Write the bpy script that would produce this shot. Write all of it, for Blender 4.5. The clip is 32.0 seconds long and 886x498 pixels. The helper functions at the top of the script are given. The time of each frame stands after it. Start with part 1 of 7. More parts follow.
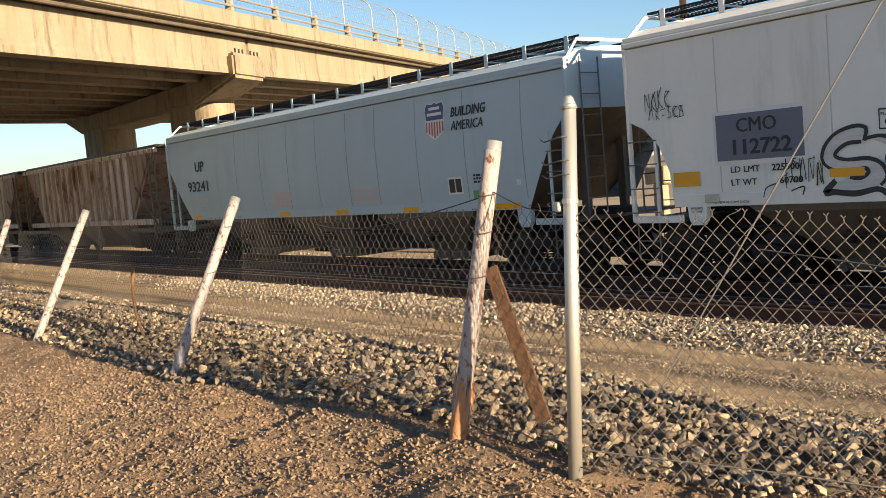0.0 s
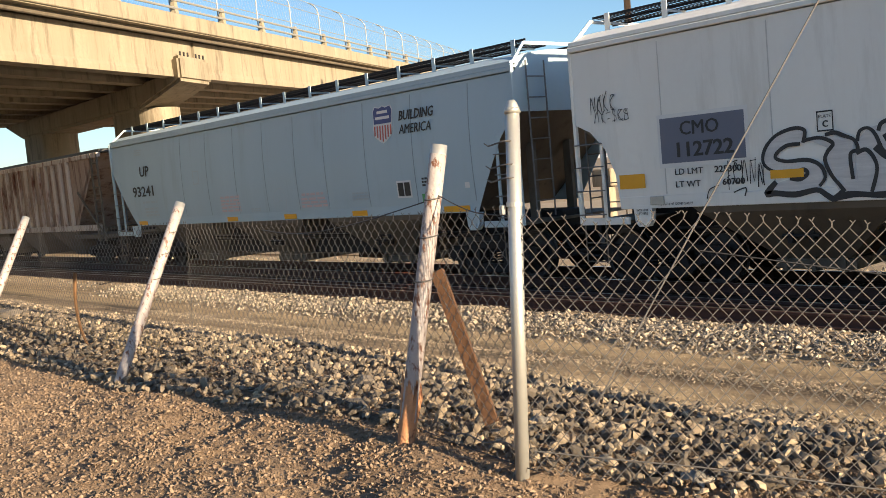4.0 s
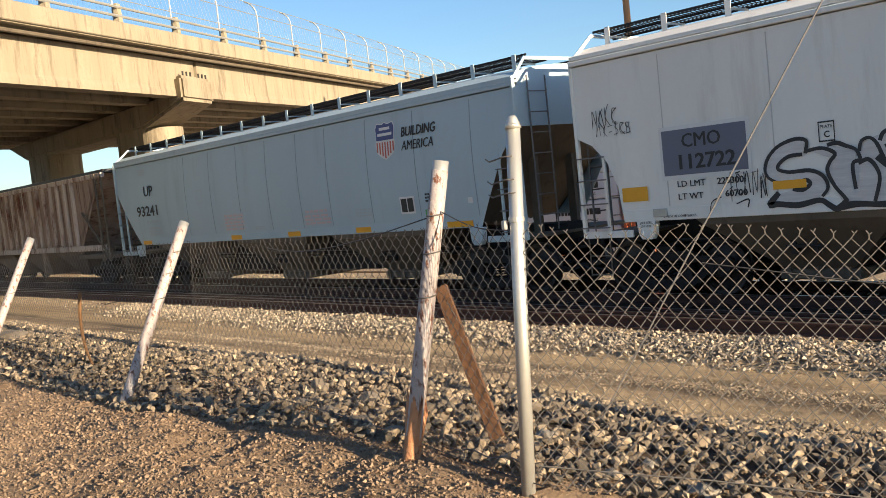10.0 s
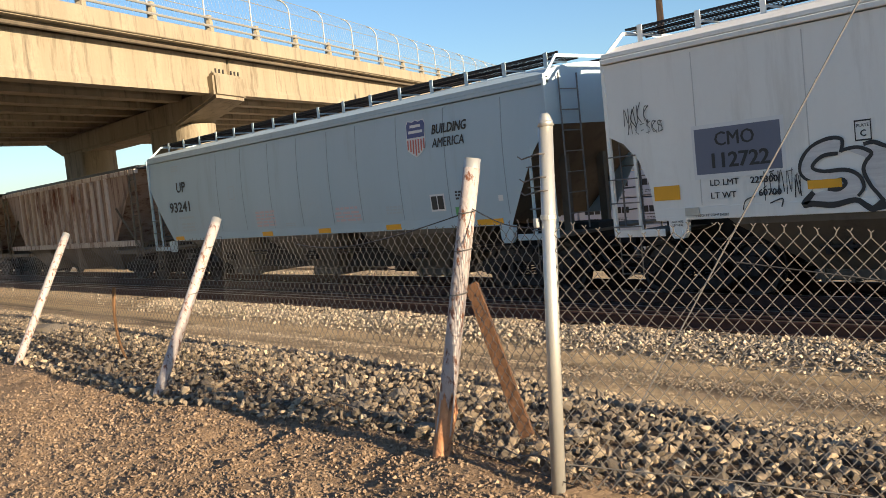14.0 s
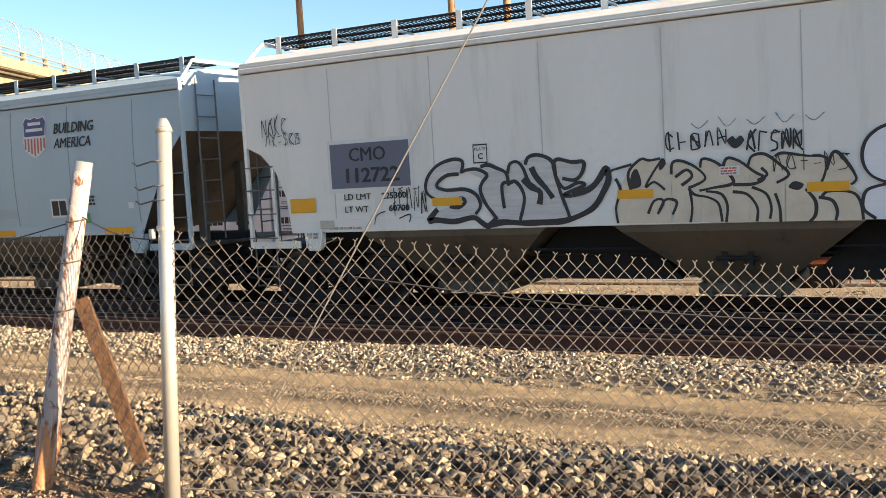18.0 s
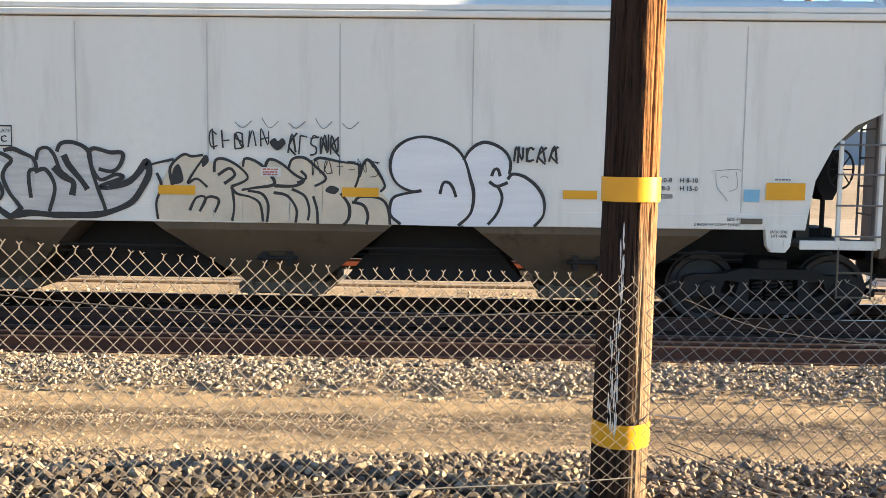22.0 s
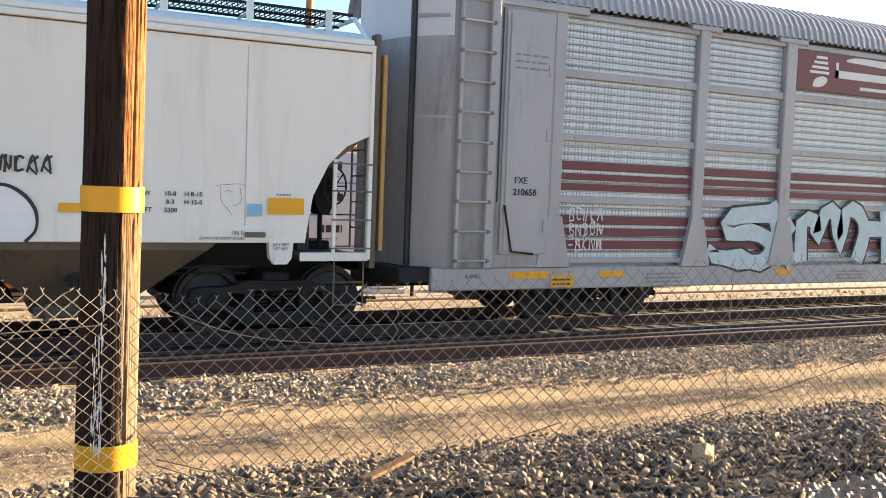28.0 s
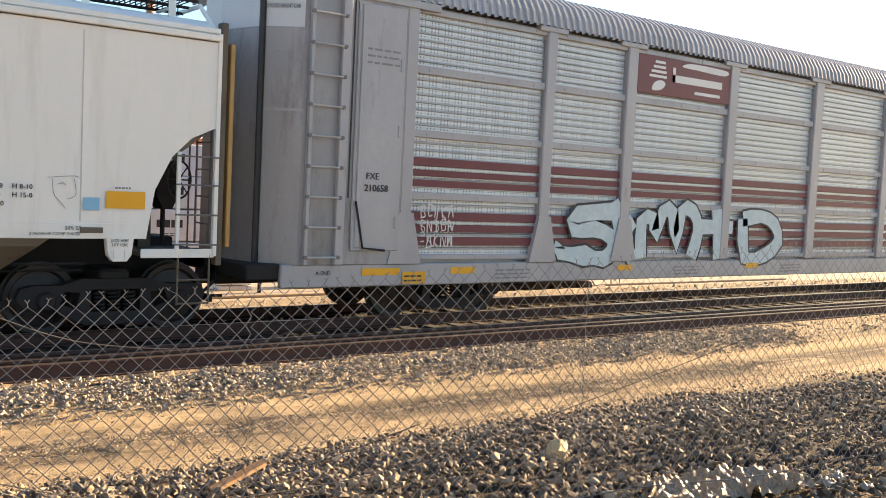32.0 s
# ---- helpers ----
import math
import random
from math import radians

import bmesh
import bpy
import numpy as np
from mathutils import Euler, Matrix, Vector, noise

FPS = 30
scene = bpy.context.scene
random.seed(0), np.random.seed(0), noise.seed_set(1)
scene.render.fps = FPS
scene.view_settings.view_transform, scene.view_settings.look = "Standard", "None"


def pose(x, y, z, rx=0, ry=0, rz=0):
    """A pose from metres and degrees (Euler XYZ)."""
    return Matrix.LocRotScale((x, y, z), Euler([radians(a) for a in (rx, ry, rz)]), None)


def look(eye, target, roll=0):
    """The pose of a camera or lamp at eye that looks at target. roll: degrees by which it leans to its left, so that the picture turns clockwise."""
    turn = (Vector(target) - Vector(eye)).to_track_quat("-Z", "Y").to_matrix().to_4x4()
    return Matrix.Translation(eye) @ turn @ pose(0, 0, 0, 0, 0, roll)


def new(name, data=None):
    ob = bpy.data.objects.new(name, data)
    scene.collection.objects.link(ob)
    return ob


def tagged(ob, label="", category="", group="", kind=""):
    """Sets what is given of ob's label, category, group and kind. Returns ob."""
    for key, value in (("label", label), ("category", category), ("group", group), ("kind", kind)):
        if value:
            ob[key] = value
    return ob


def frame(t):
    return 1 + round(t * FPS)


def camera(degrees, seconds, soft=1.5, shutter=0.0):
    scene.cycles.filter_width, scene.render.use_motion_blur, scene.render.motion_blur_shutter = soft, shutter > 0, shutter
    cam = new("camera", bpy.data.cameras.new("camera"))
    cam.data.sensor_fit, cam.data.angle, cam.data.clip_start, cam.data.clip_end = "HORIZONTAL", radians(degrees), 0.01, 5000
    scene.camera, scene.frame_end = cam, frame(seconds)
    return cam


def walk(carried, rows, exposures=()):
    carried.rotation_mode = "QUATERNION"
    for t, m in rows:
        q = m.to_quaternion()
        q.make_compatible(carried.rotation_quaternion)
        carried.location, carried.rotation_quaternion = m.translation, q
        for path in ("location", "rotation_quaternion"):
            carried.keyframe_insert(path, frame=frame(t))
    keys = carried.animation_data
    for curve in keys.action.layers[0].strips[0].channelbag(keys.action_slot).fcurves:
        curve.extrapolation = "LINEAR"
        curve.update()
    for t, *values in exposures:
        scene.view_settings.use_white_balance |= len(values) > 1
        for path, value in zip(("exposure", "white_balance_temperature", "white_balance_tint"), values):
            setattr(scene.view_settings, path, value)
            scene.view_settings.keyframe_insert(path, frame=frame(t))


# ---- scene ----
cam = camera(50.6, 32.0, soft=0.6)
PATH = [
    (0, (-0.112, -0.082, 2.213), (-7.885, 6.155, 1.394), -4.96),
    (0.5, (-0.092, -0.094, 2.219), (-7.828, 6.203, 1.497), -4.86),
    (1, (-0.098, -0.094, 2.217), (-7.814, 6.234, 1.576), -4.76),
    (1.5, (-0.091, -0.102, 2.217), (-7.814, 6.220, 1.599), -4.86),
    (2, (-0.083, -0.094, 2.216), (-7.758, 6.280, 1.548), -5.00),
    (2.5, (-0.087, -0.086, 2.214), (-7.669, 6.391, 1.475), -5.07),
    (3, (-0.088, -0.081, 2.212), (-7.579, 6.495, 1.411), -5.12),
    (3.5, (-0.093, -0.075, 2.214), (-7.516, 6.572, 1.377), -5.17),
    (5.5, (-0.094, -0.082, 2.215), (-7.583, 6.498, 1.425), -5.71),
    (6, (-0.086, -0.085, 2.217), (-7.602, 6.466, 1.442), -5.77),
    (6.5, (-0.083, -0.088, 2.217), (-7.639, 6.419, 1.459), -5.86),
    (7, (-0.085, -0.090, 2.217), (-7.669, 6.386, 1.475), -5.79),
    (7.5, (-0.083, -0.092, 2.216), (-7.685, 6.364, 1.485), -5.74),
    (8, (-0.085, -0.088, 2.215), (-7.672, 6.386, 1.492), -5.69),
    (8.5, (-0.081, -0.088, 2.217), (-7.629, 6.432, 1.500), -5.71),
    (9, (-0.086, -0.083, 2.214), (-7.585, 6.495, 1.508), -5.72),
    (9.5, (-0.083, -0.081, 2.215), (-7.545, 6.541, 1.530), -5.92),
    (10, (-0.083, -0.078, 2.217), (-7.539, 6.553, 1.551), -6.05),
    (10.5, (-0.082, -0.078, 2.218), (-7.557, 6.533, 1.581), -6.17),
    (11, (-0.077, -0.086, 2.218), (-7.593, 6.482, 1.615), -6.13),
    (11.5, (-0.078, -0.086, 2.218), (-7.646, 6.427, 1.663), -5.96),
    (12, (-0.075, -0.088, 2.217), (-7.693, 6.369, 1.690), -5.75),
    (12.5, (-0.066, -0.095, 2.221), (-7.732, 6.305, 1.695), -5.67),
    (13, (-0.064, -0.096, 2.219), (-7.747, 6.281, 1.661), -5.66),
    (13.5, (-0.076, -0.090, 2.217), (-7.752, 6.291, 1.617), -5.72),
    (15.5, (-0.097, -0.078, 2.213), (-7.650, 6.419, 1.357), -5.54),
    (16, (-0.100, -0.075, 2.211), (-7.548, 6.537, 1.313), -5.22),
    (16.5, (-0.094, -0.077, 2.211), (-7.248, 6.851, 1.303), -4.82),
    (17, (-0.101, -0.058, 2.212), (-6.676, 7.424, 1.325), -4.41),
    (17.5, (-0.097, -0.019, 2.215), (-5.814, 8.140, 1.354), -3.88),
    (18, (-0.085, 0.017, 2.214), (-4.821, 8.783, 1.368), -3.37),
    (18.5, (-0.057, 0.030, 2.212), (-3.876, 9.234, 1.380), -2.93),
    (19, (-0.032, 0.048, 2.215), (-3.086, 9.534, 1.379), -2.54),
    (19.5, (-0.035, 0.102, 2.180), (-2.404, 9.781, 1.335), -2.05),
    (20, (-0.022, 0.124, 2.184), (-1.771, 9.930, 1.298), -1.34),
    (20.5, (-0.001, 0.150, 2.185), (-1.202, 10.033, 1.254), -0.61),
    (21, (0.016, 0.151, 2.183), (-0.768, 10.076, 1.241), 0.05),
    (21.5, (0.020, 0.153, 2.183), (-0.509, 10.093, 1.219), 0.43),
    (22, (0.057, 0.162, 2.185), (-0.210, 10.111, 1.221), 0.70),
    (22.5, (0.075, 0.134, 2.182), (0.016, 10.085, 1.193), 0.53),
    (23, (0.080, 0.152, 2.189), (0.361, 10.098, 1.196), 0.08),
    (23.5, (0.089, 0.164, 2.193), (0.652, 10.105, 1.270), -0.49),
    (24, (0.109, 0.177, 2.193), (0.940, 10.109, 1.372), -1.10),
    (24.5, (0.125, 0.153, 2.197), (1.231, 10.070, 1.533), -1.54),
    (25, (0.112, 0.170, 2.188), (1.639, 10.037, 1.618), -1.26),
    (25.5, (0.115, 0.198, 2.187), (2.131, 9.976, 1.617), -0.66),
    (26, (0.135, 0.265, 2.187), (2.773, 9.890, 1.551), 0.05),
    (26.5, (0.140, 0.240, 2.182), (3.381, 9.676, 1.501), 0.90),
    (28.5, (0.196, 0.148, 2.167), (5.114, 8.830, 1.503), 2.21),
    (29, (0.204, 0.161, 2.175), (5.366, 8.700, 1.518), 2.26),
    (29.5, (0.213, 0.196, 2.173), (5.586, 8.604, 1.519), 2.19),
    (30, (0.219, 0.221, 2.175), (5.785, 8.504, 1.526), 2.21),
    (30.5, (0.202, 0.249, 2.172), (5.961, 8.398, 1.524), 2.43),
    (31, (0.224, 0.285, 2.168), (6.139, 8.320, 1.505), 2.68),
    (31.5, (0.218, 0.277, 2.167), (6.227, 8.242, 1.498), 2.85),
    (32, (0.218, 0.299, 2.171), (6.193, 8.291, 1.516), 2.80),
]
walk(cam, [(t, look(eye, target, roll)) for t, eye, target, roll in PATH],
     exposures=[(0, 1.55, 6130, 11), (1.5, 1.55, 5780, 10), (3, 1.57, 5830, 10), (6, 1.58, 5880, 10), (9, 1.58, 5830, 10), (12, 1.5, 5780, 10), (15.5, 1.55, 5880, 10), (17, 1.8, 5930, 10), (18, 2.05, 6100, 10), (19, 2.32, 6050, 10), (21, 2.48, 6150, 10), (23, 2.54, 6200, 10), (26, 2.61, 6350, 11), (28.5, 2.64, 6550, 12), (30, 2.62, 6800, 12), (32, 2.56, 6850, 12)])

# ---- light: a low sun along the tracks, from behind the standing train ----
SUN_AZ, SUN_EL = 88.0, 12.5
world = bpy.data.worlds.new("world")
scene.world = world
world.use_nodes = True
wn = world.node_tree
sky = wn.nodes.new("ShaderNodeTexSky")
sky.sky_type, sky.sun_disc = "NISHITA", False
sky.sun_elevation, sky.sun_rotation = radians(SUN_EL), radians(SUN_AZ)
sky.air_density, sky.dust_density, sky.ozone_density = 1.0, 0.6, 2.6
wn.nodes["Background"].inputs["Strength"].default_value = 0.06
wn.links.new(sky.outputs[0], wn.nodes["Background"].inputs["Color"])
sun_data = bpy.data.lights.new("sun", "SUN")
sun_data.energy, sun_data.angle, sun_data.color = 5.0, radians(0.6), (1.0, 0.74, 0.44)
sun = new("sun", sun_data)
sd = Vector((math.sin(radians(SUN_AZ)) * math.cos(radians(SUN_EL)), math.cos(radians(SUN_AZ)) * math.cos(radians(SUN_EL)), math.sin(radians(SUN_EL))))
sun.matrix_world = look(sd * 60, (0, 0, 0))


# ---- materials ----
def node(nt, kind, **inputs):
    n = nt.nodes.new(kind)
    for k, v in inputs.items():
        n.inputs[k.replace("_", " ")].default_value = v
    return n


def mixed(nt, fac, a, b):
    m = nt.nodes.new("ShaderNodeMix")
    m.data_type = "RGBA"
    nt.links.new(fac, m.inputs[0])
    for sock, v in ((m.inputs[6], a), (m.inputs[7], b)):
        if isinstance(v, tuple):
            sock.default_value = (*v, 1)
        else:
            nt.links.new(v, sock)
    return m.outputs[2]


def ramp(nt, fac, lo, hi):
    r = nt.nodes.new("ShaderNodeMapRange")
    r.inputs[1].default_value, r.inputs[2].default_value = lo, hi
    nt.links.new(fac, r.inputs[0])
    return r.outputs[0]


def surface(name, base, second=None, stain=None, rough=0.6, metal=0.0, fine=40.0, coarse=2.0, amount=0.5, stain_lo=0.55, stain_hi=0.75, stretch=(1, 1, 1), bump=0.1, bump_scale=60.0, vary=0.0, spec=0.5, grain_bump=False):
    """Two scales of grain, streaked stains and a fine relief, in metres."""
    m = bpy.data.materials.new(name)
    m.use_nodes = True
    nt = m.node_tree
    b = nt.nodes["Principled BSDF"]
    geo = nt.nodes.new("ShaderNodeTexCoord")
    mp = nt.nodes.new("ShaderNodeMapping")
    mp.inputs["Scale"].default_value = stretch
    nt.links.new(geo.outputs["Object"], mp.inputs["Vector"])
    n1 = node(nt, "ShaderNodeTexNoise", Scale=coarse, Detail=6.0, Roughness=0.65)
    n2 = node(nt, "ShaderNodeTexNoise", Scale=fine, Detail=4.0)
    nt.links.new(mp.outputs[0], n1.inputs["Vector"])
    nt.links.new(geo.outputs["Object"], n2.inputs["Vector"])
    second = second or tuple(c * 0.72 for c in base)
    mid = tuple(a + (c - a) * amount for a, c in zip(base, second))
    col = mixed(nt, ramp(nt, n1.outputs[0], 0.3, 0.7), base, mid)
    col = mixed(nt, ramp(nt, n2.outputs[0], 0.45, 0.75), col, tuple(a + (c - a) * amount * 0.6 for a, c in zip(base, second)))
    if stain:
        n3 = node(nt, "ShaderNodeTexNoise", Scale=coarse * 2.3, Detail=8.0, Roughness=0.7)
        nt.links.new(mp.outputs[0], n3.inputs["Vector"])
        col = mixed(nt, ramp(nt, n3.outputs[0], stain_lo, stain_hi), col, stain)
    if vary:
        info = nt.nodes.new("ShaderNodeObjectInfo")
        hsv = nt.nodes.new("ShaderNodeHueSaturation")
        nt.links.new(ramp(nt, info.outputs["Random"], 0, 1), hsv.inputs["Fac"])
        hsv.inputs["Value"].default_value = 1 - vary
        nt.links.new(col, hsv.inputs["Color"])
        col = hsv.outputs[0]
    nt.links.new(col, b.inputs["Base Color"])
    rr = nt.nodes.new("ShaderNodeMapRange")
    rr.inputs[3].default_value, rr.inputs[4].default_value = max(rough - 0.12, 0.02), min(rough + 0.12, 1)
    nt.links.new(n1.outputs[0], rr.inputs[0])
    nt.links.new(rr.outputs[0], b.inputs["Roughness"])
    b.inputs["Metallic"].default_value = metal
    b.inputs["Specular IOR Level"].default_value = spec
    if bump:
        nb = node(nt, "ShaderNodeTexNoise", Scale=bump_scale, Detail=5.0)
        nt.links.new(mp.outputs[0] if grain_bump else geo.outputs["Object"], nb.inputs["Vector"])
        bu = node(nt, "ShaderNodeBump", Strength=bump, Distance=0.02)
        nt.links.new(nb.outputs[0], bu.inputs["Height"])
        nt.links.new(bu.outputs[0], b.inputs["Normal"])
    return m


def stone_material(name, dark, light, warm):
    """Stones of several colours, one colour an island."""
    m = surface(name, light, dark, rough=0.85, fine=60, coarse=9, amount=0.4, bump=0.35, bump_scale=40)
    nt = m.node_tree
    b = nt.nodes["Principled BSDF"]
    geo = nt.nodes.new("ShaderNodeNewGeometry")
    old = b.inputs["Base Color"].links[0].from_socket
    cr = nt.nodes.new("ShaderNodeValToRGB")
    e = cr.color_ramp.elements
    e[0].color, e[1].color = (*dark, 1), (*light, 1)
    e[0].color = (*(c * 0.75 for c in dark), 1)
    k = e.new(0.36)
    k.color = (*(c * 1.35 for c in dark), 1)
    w = e.new(0.66)
    w.color = (*warm, 1)
    nt.links.new(geo.outputs["Random Per Island"], cr.inputs[0])
    mm = nt.nodes.new("ShaderNodeMix")
    mm.data_type, mm.inputs[0].default_value = "RGBA", 0.75
    nt.links.new(old, mm.inputs[6])
    nt.links.new(cr.outputs[0], mm.inputs[7])
    nt.links.new(mm.outputs[2], b.inputs["Base Color"])
    return m


M = {}
M["pale_grey"] = surface("pale_grey_car_paint", (0.83, 0.825, 0.78), (0.73, 0.715, 0.665), (0.54, 0.52, 0.46), rough=0.5, coarse=0.5, fine=9, amount=0.7, stain_lo=0.54, stain_hi=0.9, stretch=(1.6, 1, 0.22), bump=0.03, bump_scale=5, spec=0.4)
M["blue_grey"] = surface("blue_grey_car_paint", (0.42, 0.525, 0.585), (0.365, 0.46, 0.515), (0.29, 0.335, 0.355), rough=0.5, coarse=0.5, fine=9, amount=0.6, stain_lo=0.56, stain_hi=0.95, stretch=(1.6, 1, 0.22), bump=0.03, bump_scale=5, spec=0.4)
M["grime"] = surface("grimy_brown_steel", (0.15, 0.122, 0.086), (0.085, 0.069, 0.055), (0.045, 0.037, 0.03), rough=0.75, coarse=1.2, amount=0.8, stretch=(1, 1, 0.5), bump=0.1)
M["dark_steel"] = surface("dark_greasy_steel", (0.018, 0.018, 0.02), (0.032, 0.028, 0.026), (0.06, 0.045, 0.034), rough=0.7, metal=0.0, coarse=4, amount=0.8, stain_lo=0.64, stain_hi=0.88, bump=0.2, spec=0.25)
M["wheel_steel"] = surface("worn_wheel_steel", (0.03, 0.028, 0.03), (0.06, 0.05, 0.046), rough=0.5, metal=0.3, coarse=5, amount=0.8)
M["bright_steel"] = surface("polished_rail_steel", (0.45, 0.43, 0.41), (0.30, 0.27, 0.25), rough=0.3, metal=1.0, coarse=3, bump=0.02)
M["rail_rust"] = surface("rusty_rail_steel", (0.075, 0.034, 0.024), (0.04, 0.021, 0.017), rough=0.8, metal=0.0, coarse=3, amount=0.8, bump=0.15)
M["tie"] = surface("creosoted_tie_wood", (0.045, 0.031, 0.024), (0.08, 0.058, 0.045), rough=0.9, coarse=6, stretch=(1, 0.2, 1), bump=0.5, vary=0.4)
M["rusted_car"] = surface("rust_streaked_car_side", (0.58, 0.54, 0.50), (0.45, 0.36, 0.29), (0.15, 0.062, 0.04), rough=0.8, coarse=0.9, fine=14, amount=0.7, stain_lo=0.50, stain_hi=0.64, stretch=(2.6, 1, 0.22), bump=0.2)
M["rust_sheet"] = surface("rust_brown_sheet", (0.30, 0.20, 0.145), (0.42, 0.35, 0.29), (0.11, 0.045, 0.03), rough=0.85, coarse=0.9, fine=14, amount=0.9, stain_lo=0.5, stain_hi=0.66, stretch=(2.6, 1, 0.22), bump=0.2)
M["rusty_post"] = surface("rust_eaten_pipe_paint", (0.42, 0.17, 0.06), (0.40, 0.25, 0.15), (0.13, 0.05, 0.026), rough=0.8, coarse=9, fine=40, amount=0.9, stain_lo=0.54, stain_hi=0.66, bump=0.3)
# darker copy of the plank wood; the broad face's shade is in the colour
M["shaded_plank"] = surface("shaded_weathered_plank", (0.16, 0.075, 0.03), (0.06, 0.032, 0.018), (0.02, 0.014, 0.01), rough=0.9, coarse=4, amount=0.8, stretch=(6, 6, 0.6), bump=0.15, bump_scale=8, grain_bump=True)
# hopper rungs: the shade at the car ends is part of this dark colour
M["dark_rung"] = surface("dark_rung_steel", (0.13, 0.13, 0.135), (0.20, 0.19, 0.18), (0.07, 0.05, 0.04), rough=0.6, coarse=6, amount=0.8, bump=0.05)
M["galv"] = surface("galvanised_steel", (0.50, 0.50, 0.47), (0.38, 0.38, 0.36), rough=0.45, metal=0.6, coarse=8, fine=60, amount=0.6, bump=0.05)
M["wire"] = surface("weathered_fence_wire", (0.145, 0.137, 0.127), (0.085, 0.076, 0.068), rough=0.65, metal=0.1, coarse=6, amount=0.7, bump=0)
M["newer_wire"] = surface("lighter_galvanised_wire", (0.27, 0.26, 0.25), (0.18, 0.165, 0.15), rough=0.5, metal=0.2, coarse=6, amount=0.7, bump=0)
M["old_post"] = surface("chipped_white_pipe_paint", (0.38, 0.35, 0.345), (0.27, 0.225, 0.205), (0.13, 0.055, 0.03), rough=0.6, coarse=11, fine=40, amount=0.7, stain_lo=0.53, stain_hi=0.61, stretch=(1.6, 1.6, 0.7), bump=0.25)
M["plank_wood"] = surface("weathered_plank", (0.22, 0.115, 0.045), (0.10, 0.055, 0.026), (0.03, 0.02, 0.014), rough=0.85, coarse=4, amount=0.8, stretch=(6, 6, 0.6), bump=0.12, bump_scale=8, grain_bump=True)
# wood of the far poles, with warm sunlight put into its colour
M["sunlit_pole"] = surface("sunlit_orange_pole_wood", (0.40, 0.215, 0.095), (0.27, 0.14, 0.062), (0.12, 0.065, 0.035), rough=0.85, coarse=2, amount=0.9, stretch=(4, 4, 0.3), bump=0.4, bump_scale=20)
M["yellow"] = surface("yellow_reflector", (0.80, 0.40, 0.012), (0.68, 0.32, 0.012), rough=0.4, coarse=3, amount=0.5, bump=0.02)
M["white"] = surface("white_marking_paint", (0.74, 0.74, 0.72), (0.60, 0.60, 0.58), rough=0.55, coarse=3, amount=0.5, bump=0.02)
M["off_white"] = surface("worn_white_sheet", (0.58, 0.59, 0.61), (0.50, 0.51, 0.53), rough=0.5, coarse=2, amount=0.5)
M["black"] = surface("black_paint", (0.022, 0.022, 0.024), (0.05, 0.05, 0.05), rough=0.6, coarse=6, amount=0.6, bump=0.0)
M["slate"] = surface("slate_blue_patch_paint", (0.135, 0.15, 0.205), (0.16, 0.175, 0.225), rough=0.6, coarse=1.5, amount=0.7, bump=0.02)
M["navy"] = surface("navy_decal", (0.05, 0.08, 0.24), rough=0.4, coarse=3, bump=0)
M["red"] = surface("faded_red_decal", (0.50, 0.11, 0.08), (0.55, 0.22, 0.17), rough=0.5, coarse=3, bump=0)
M["faded_red"] = surface("faded_pink_stencil", (0.56, 0.42, 0.42), (0.58, 0.50, 0.50), rough=0.6, coarse=3, bump=0)
M["sky_blue"] = surface("light_blue_tag", (0.25, 0.52, 0.72), rough=0.5, coarse=3, bump=0)
M["green"] = surface("green_tag", (0.12, 0.38, 0.12), rough=0.5, coarse=3, bump=0)
M["grey_ink"] = surface("faded_grey_ink", (0.22, 0.23, 0.24), rough=0.6, coarse=3, bump=0)
M["faint_ink"] = surface("faint_grey_stencil", (0.40, 0.46, 0.49), (0.45, 0.51, 0.54), rough=0.6, coarse=3, bump=0)
M["silver_fill"] = surface("brushed_silver_spray", (0.70, 0.69, 0.67), (0.45, 0.44, 0.44), rough=0.5, metal=0.0, coarse=2.6, fine=30, amount=0.9, stretch=(0.5, 1, 6), bump=0.0)
M["tan_fill"] = surface("thin_tan_spray", (0.73, 0.655, 0.52), (0.58, 0.50, 0.38), rough=0.6, coarse=2.5, fine=30, amount=0.9, bump=0.0)
M["bubble_fill"] = surface("white_spray", (0.86, 0.87, 0.90), (0.70, 0.71, 0.74), rough=0.5, coarse=1.2, fine=30, amount=0.8, stretch=(0.5, 1, 7), bump=0.0)
M["teal_fill"] = surface("pale_teal_spray", (0.58, 0.69, 0.71), (0.40, 0.50, 0.53), rough=0.6, coarse=5, amount=0.9, bump=0.0)
M["concrete"] = surface("weathered_bridge_concrete", (0.31, 0.27, 0.195), (0.215, 0.18, 0.125), (0.085, 0.066, 0.046), rough=0.88, coarse=0.9, fine=9, amount=1.0, stain_lo=0.52, stain_hi=0.74, stretch=(1.2, 1.2, 0.16), bump=0.3, bump_scale=18)
M["slab"] = surface("pale_concrete_slab", (0.40, 0.325, 0.23), (0.29, 0.23, 0.16), rough=0.85, coarse=0.6, amount=0.8, bump=0.2)
M["auto_grey"] = surface("grey_autorack_paint", (0.41, 0.41, 0.43), (0.30, 0.295, 0.30), (0.20, 0.175, 0.155), rough=0.5, metal=0.15, coarse=0.8, fine=12, amount=0.7, stain_lo=0.6, stain_hi=0.85, stretch=(1.5, 1.5, 0.4), bump=0.04)
M["auto_end"] = surface("grimy_end_door_paint", (0.37, 0.375, 0.39), (0.25, 0.235, 0.225), (0.13, 0.10, 0.085), rough=0.42, coarse=0.7, fine=12, amount=0.8, stain_lo=0.52, stain_hi=0.8, stretch=(1.5, 1.5, 0.35), bump=0.05)
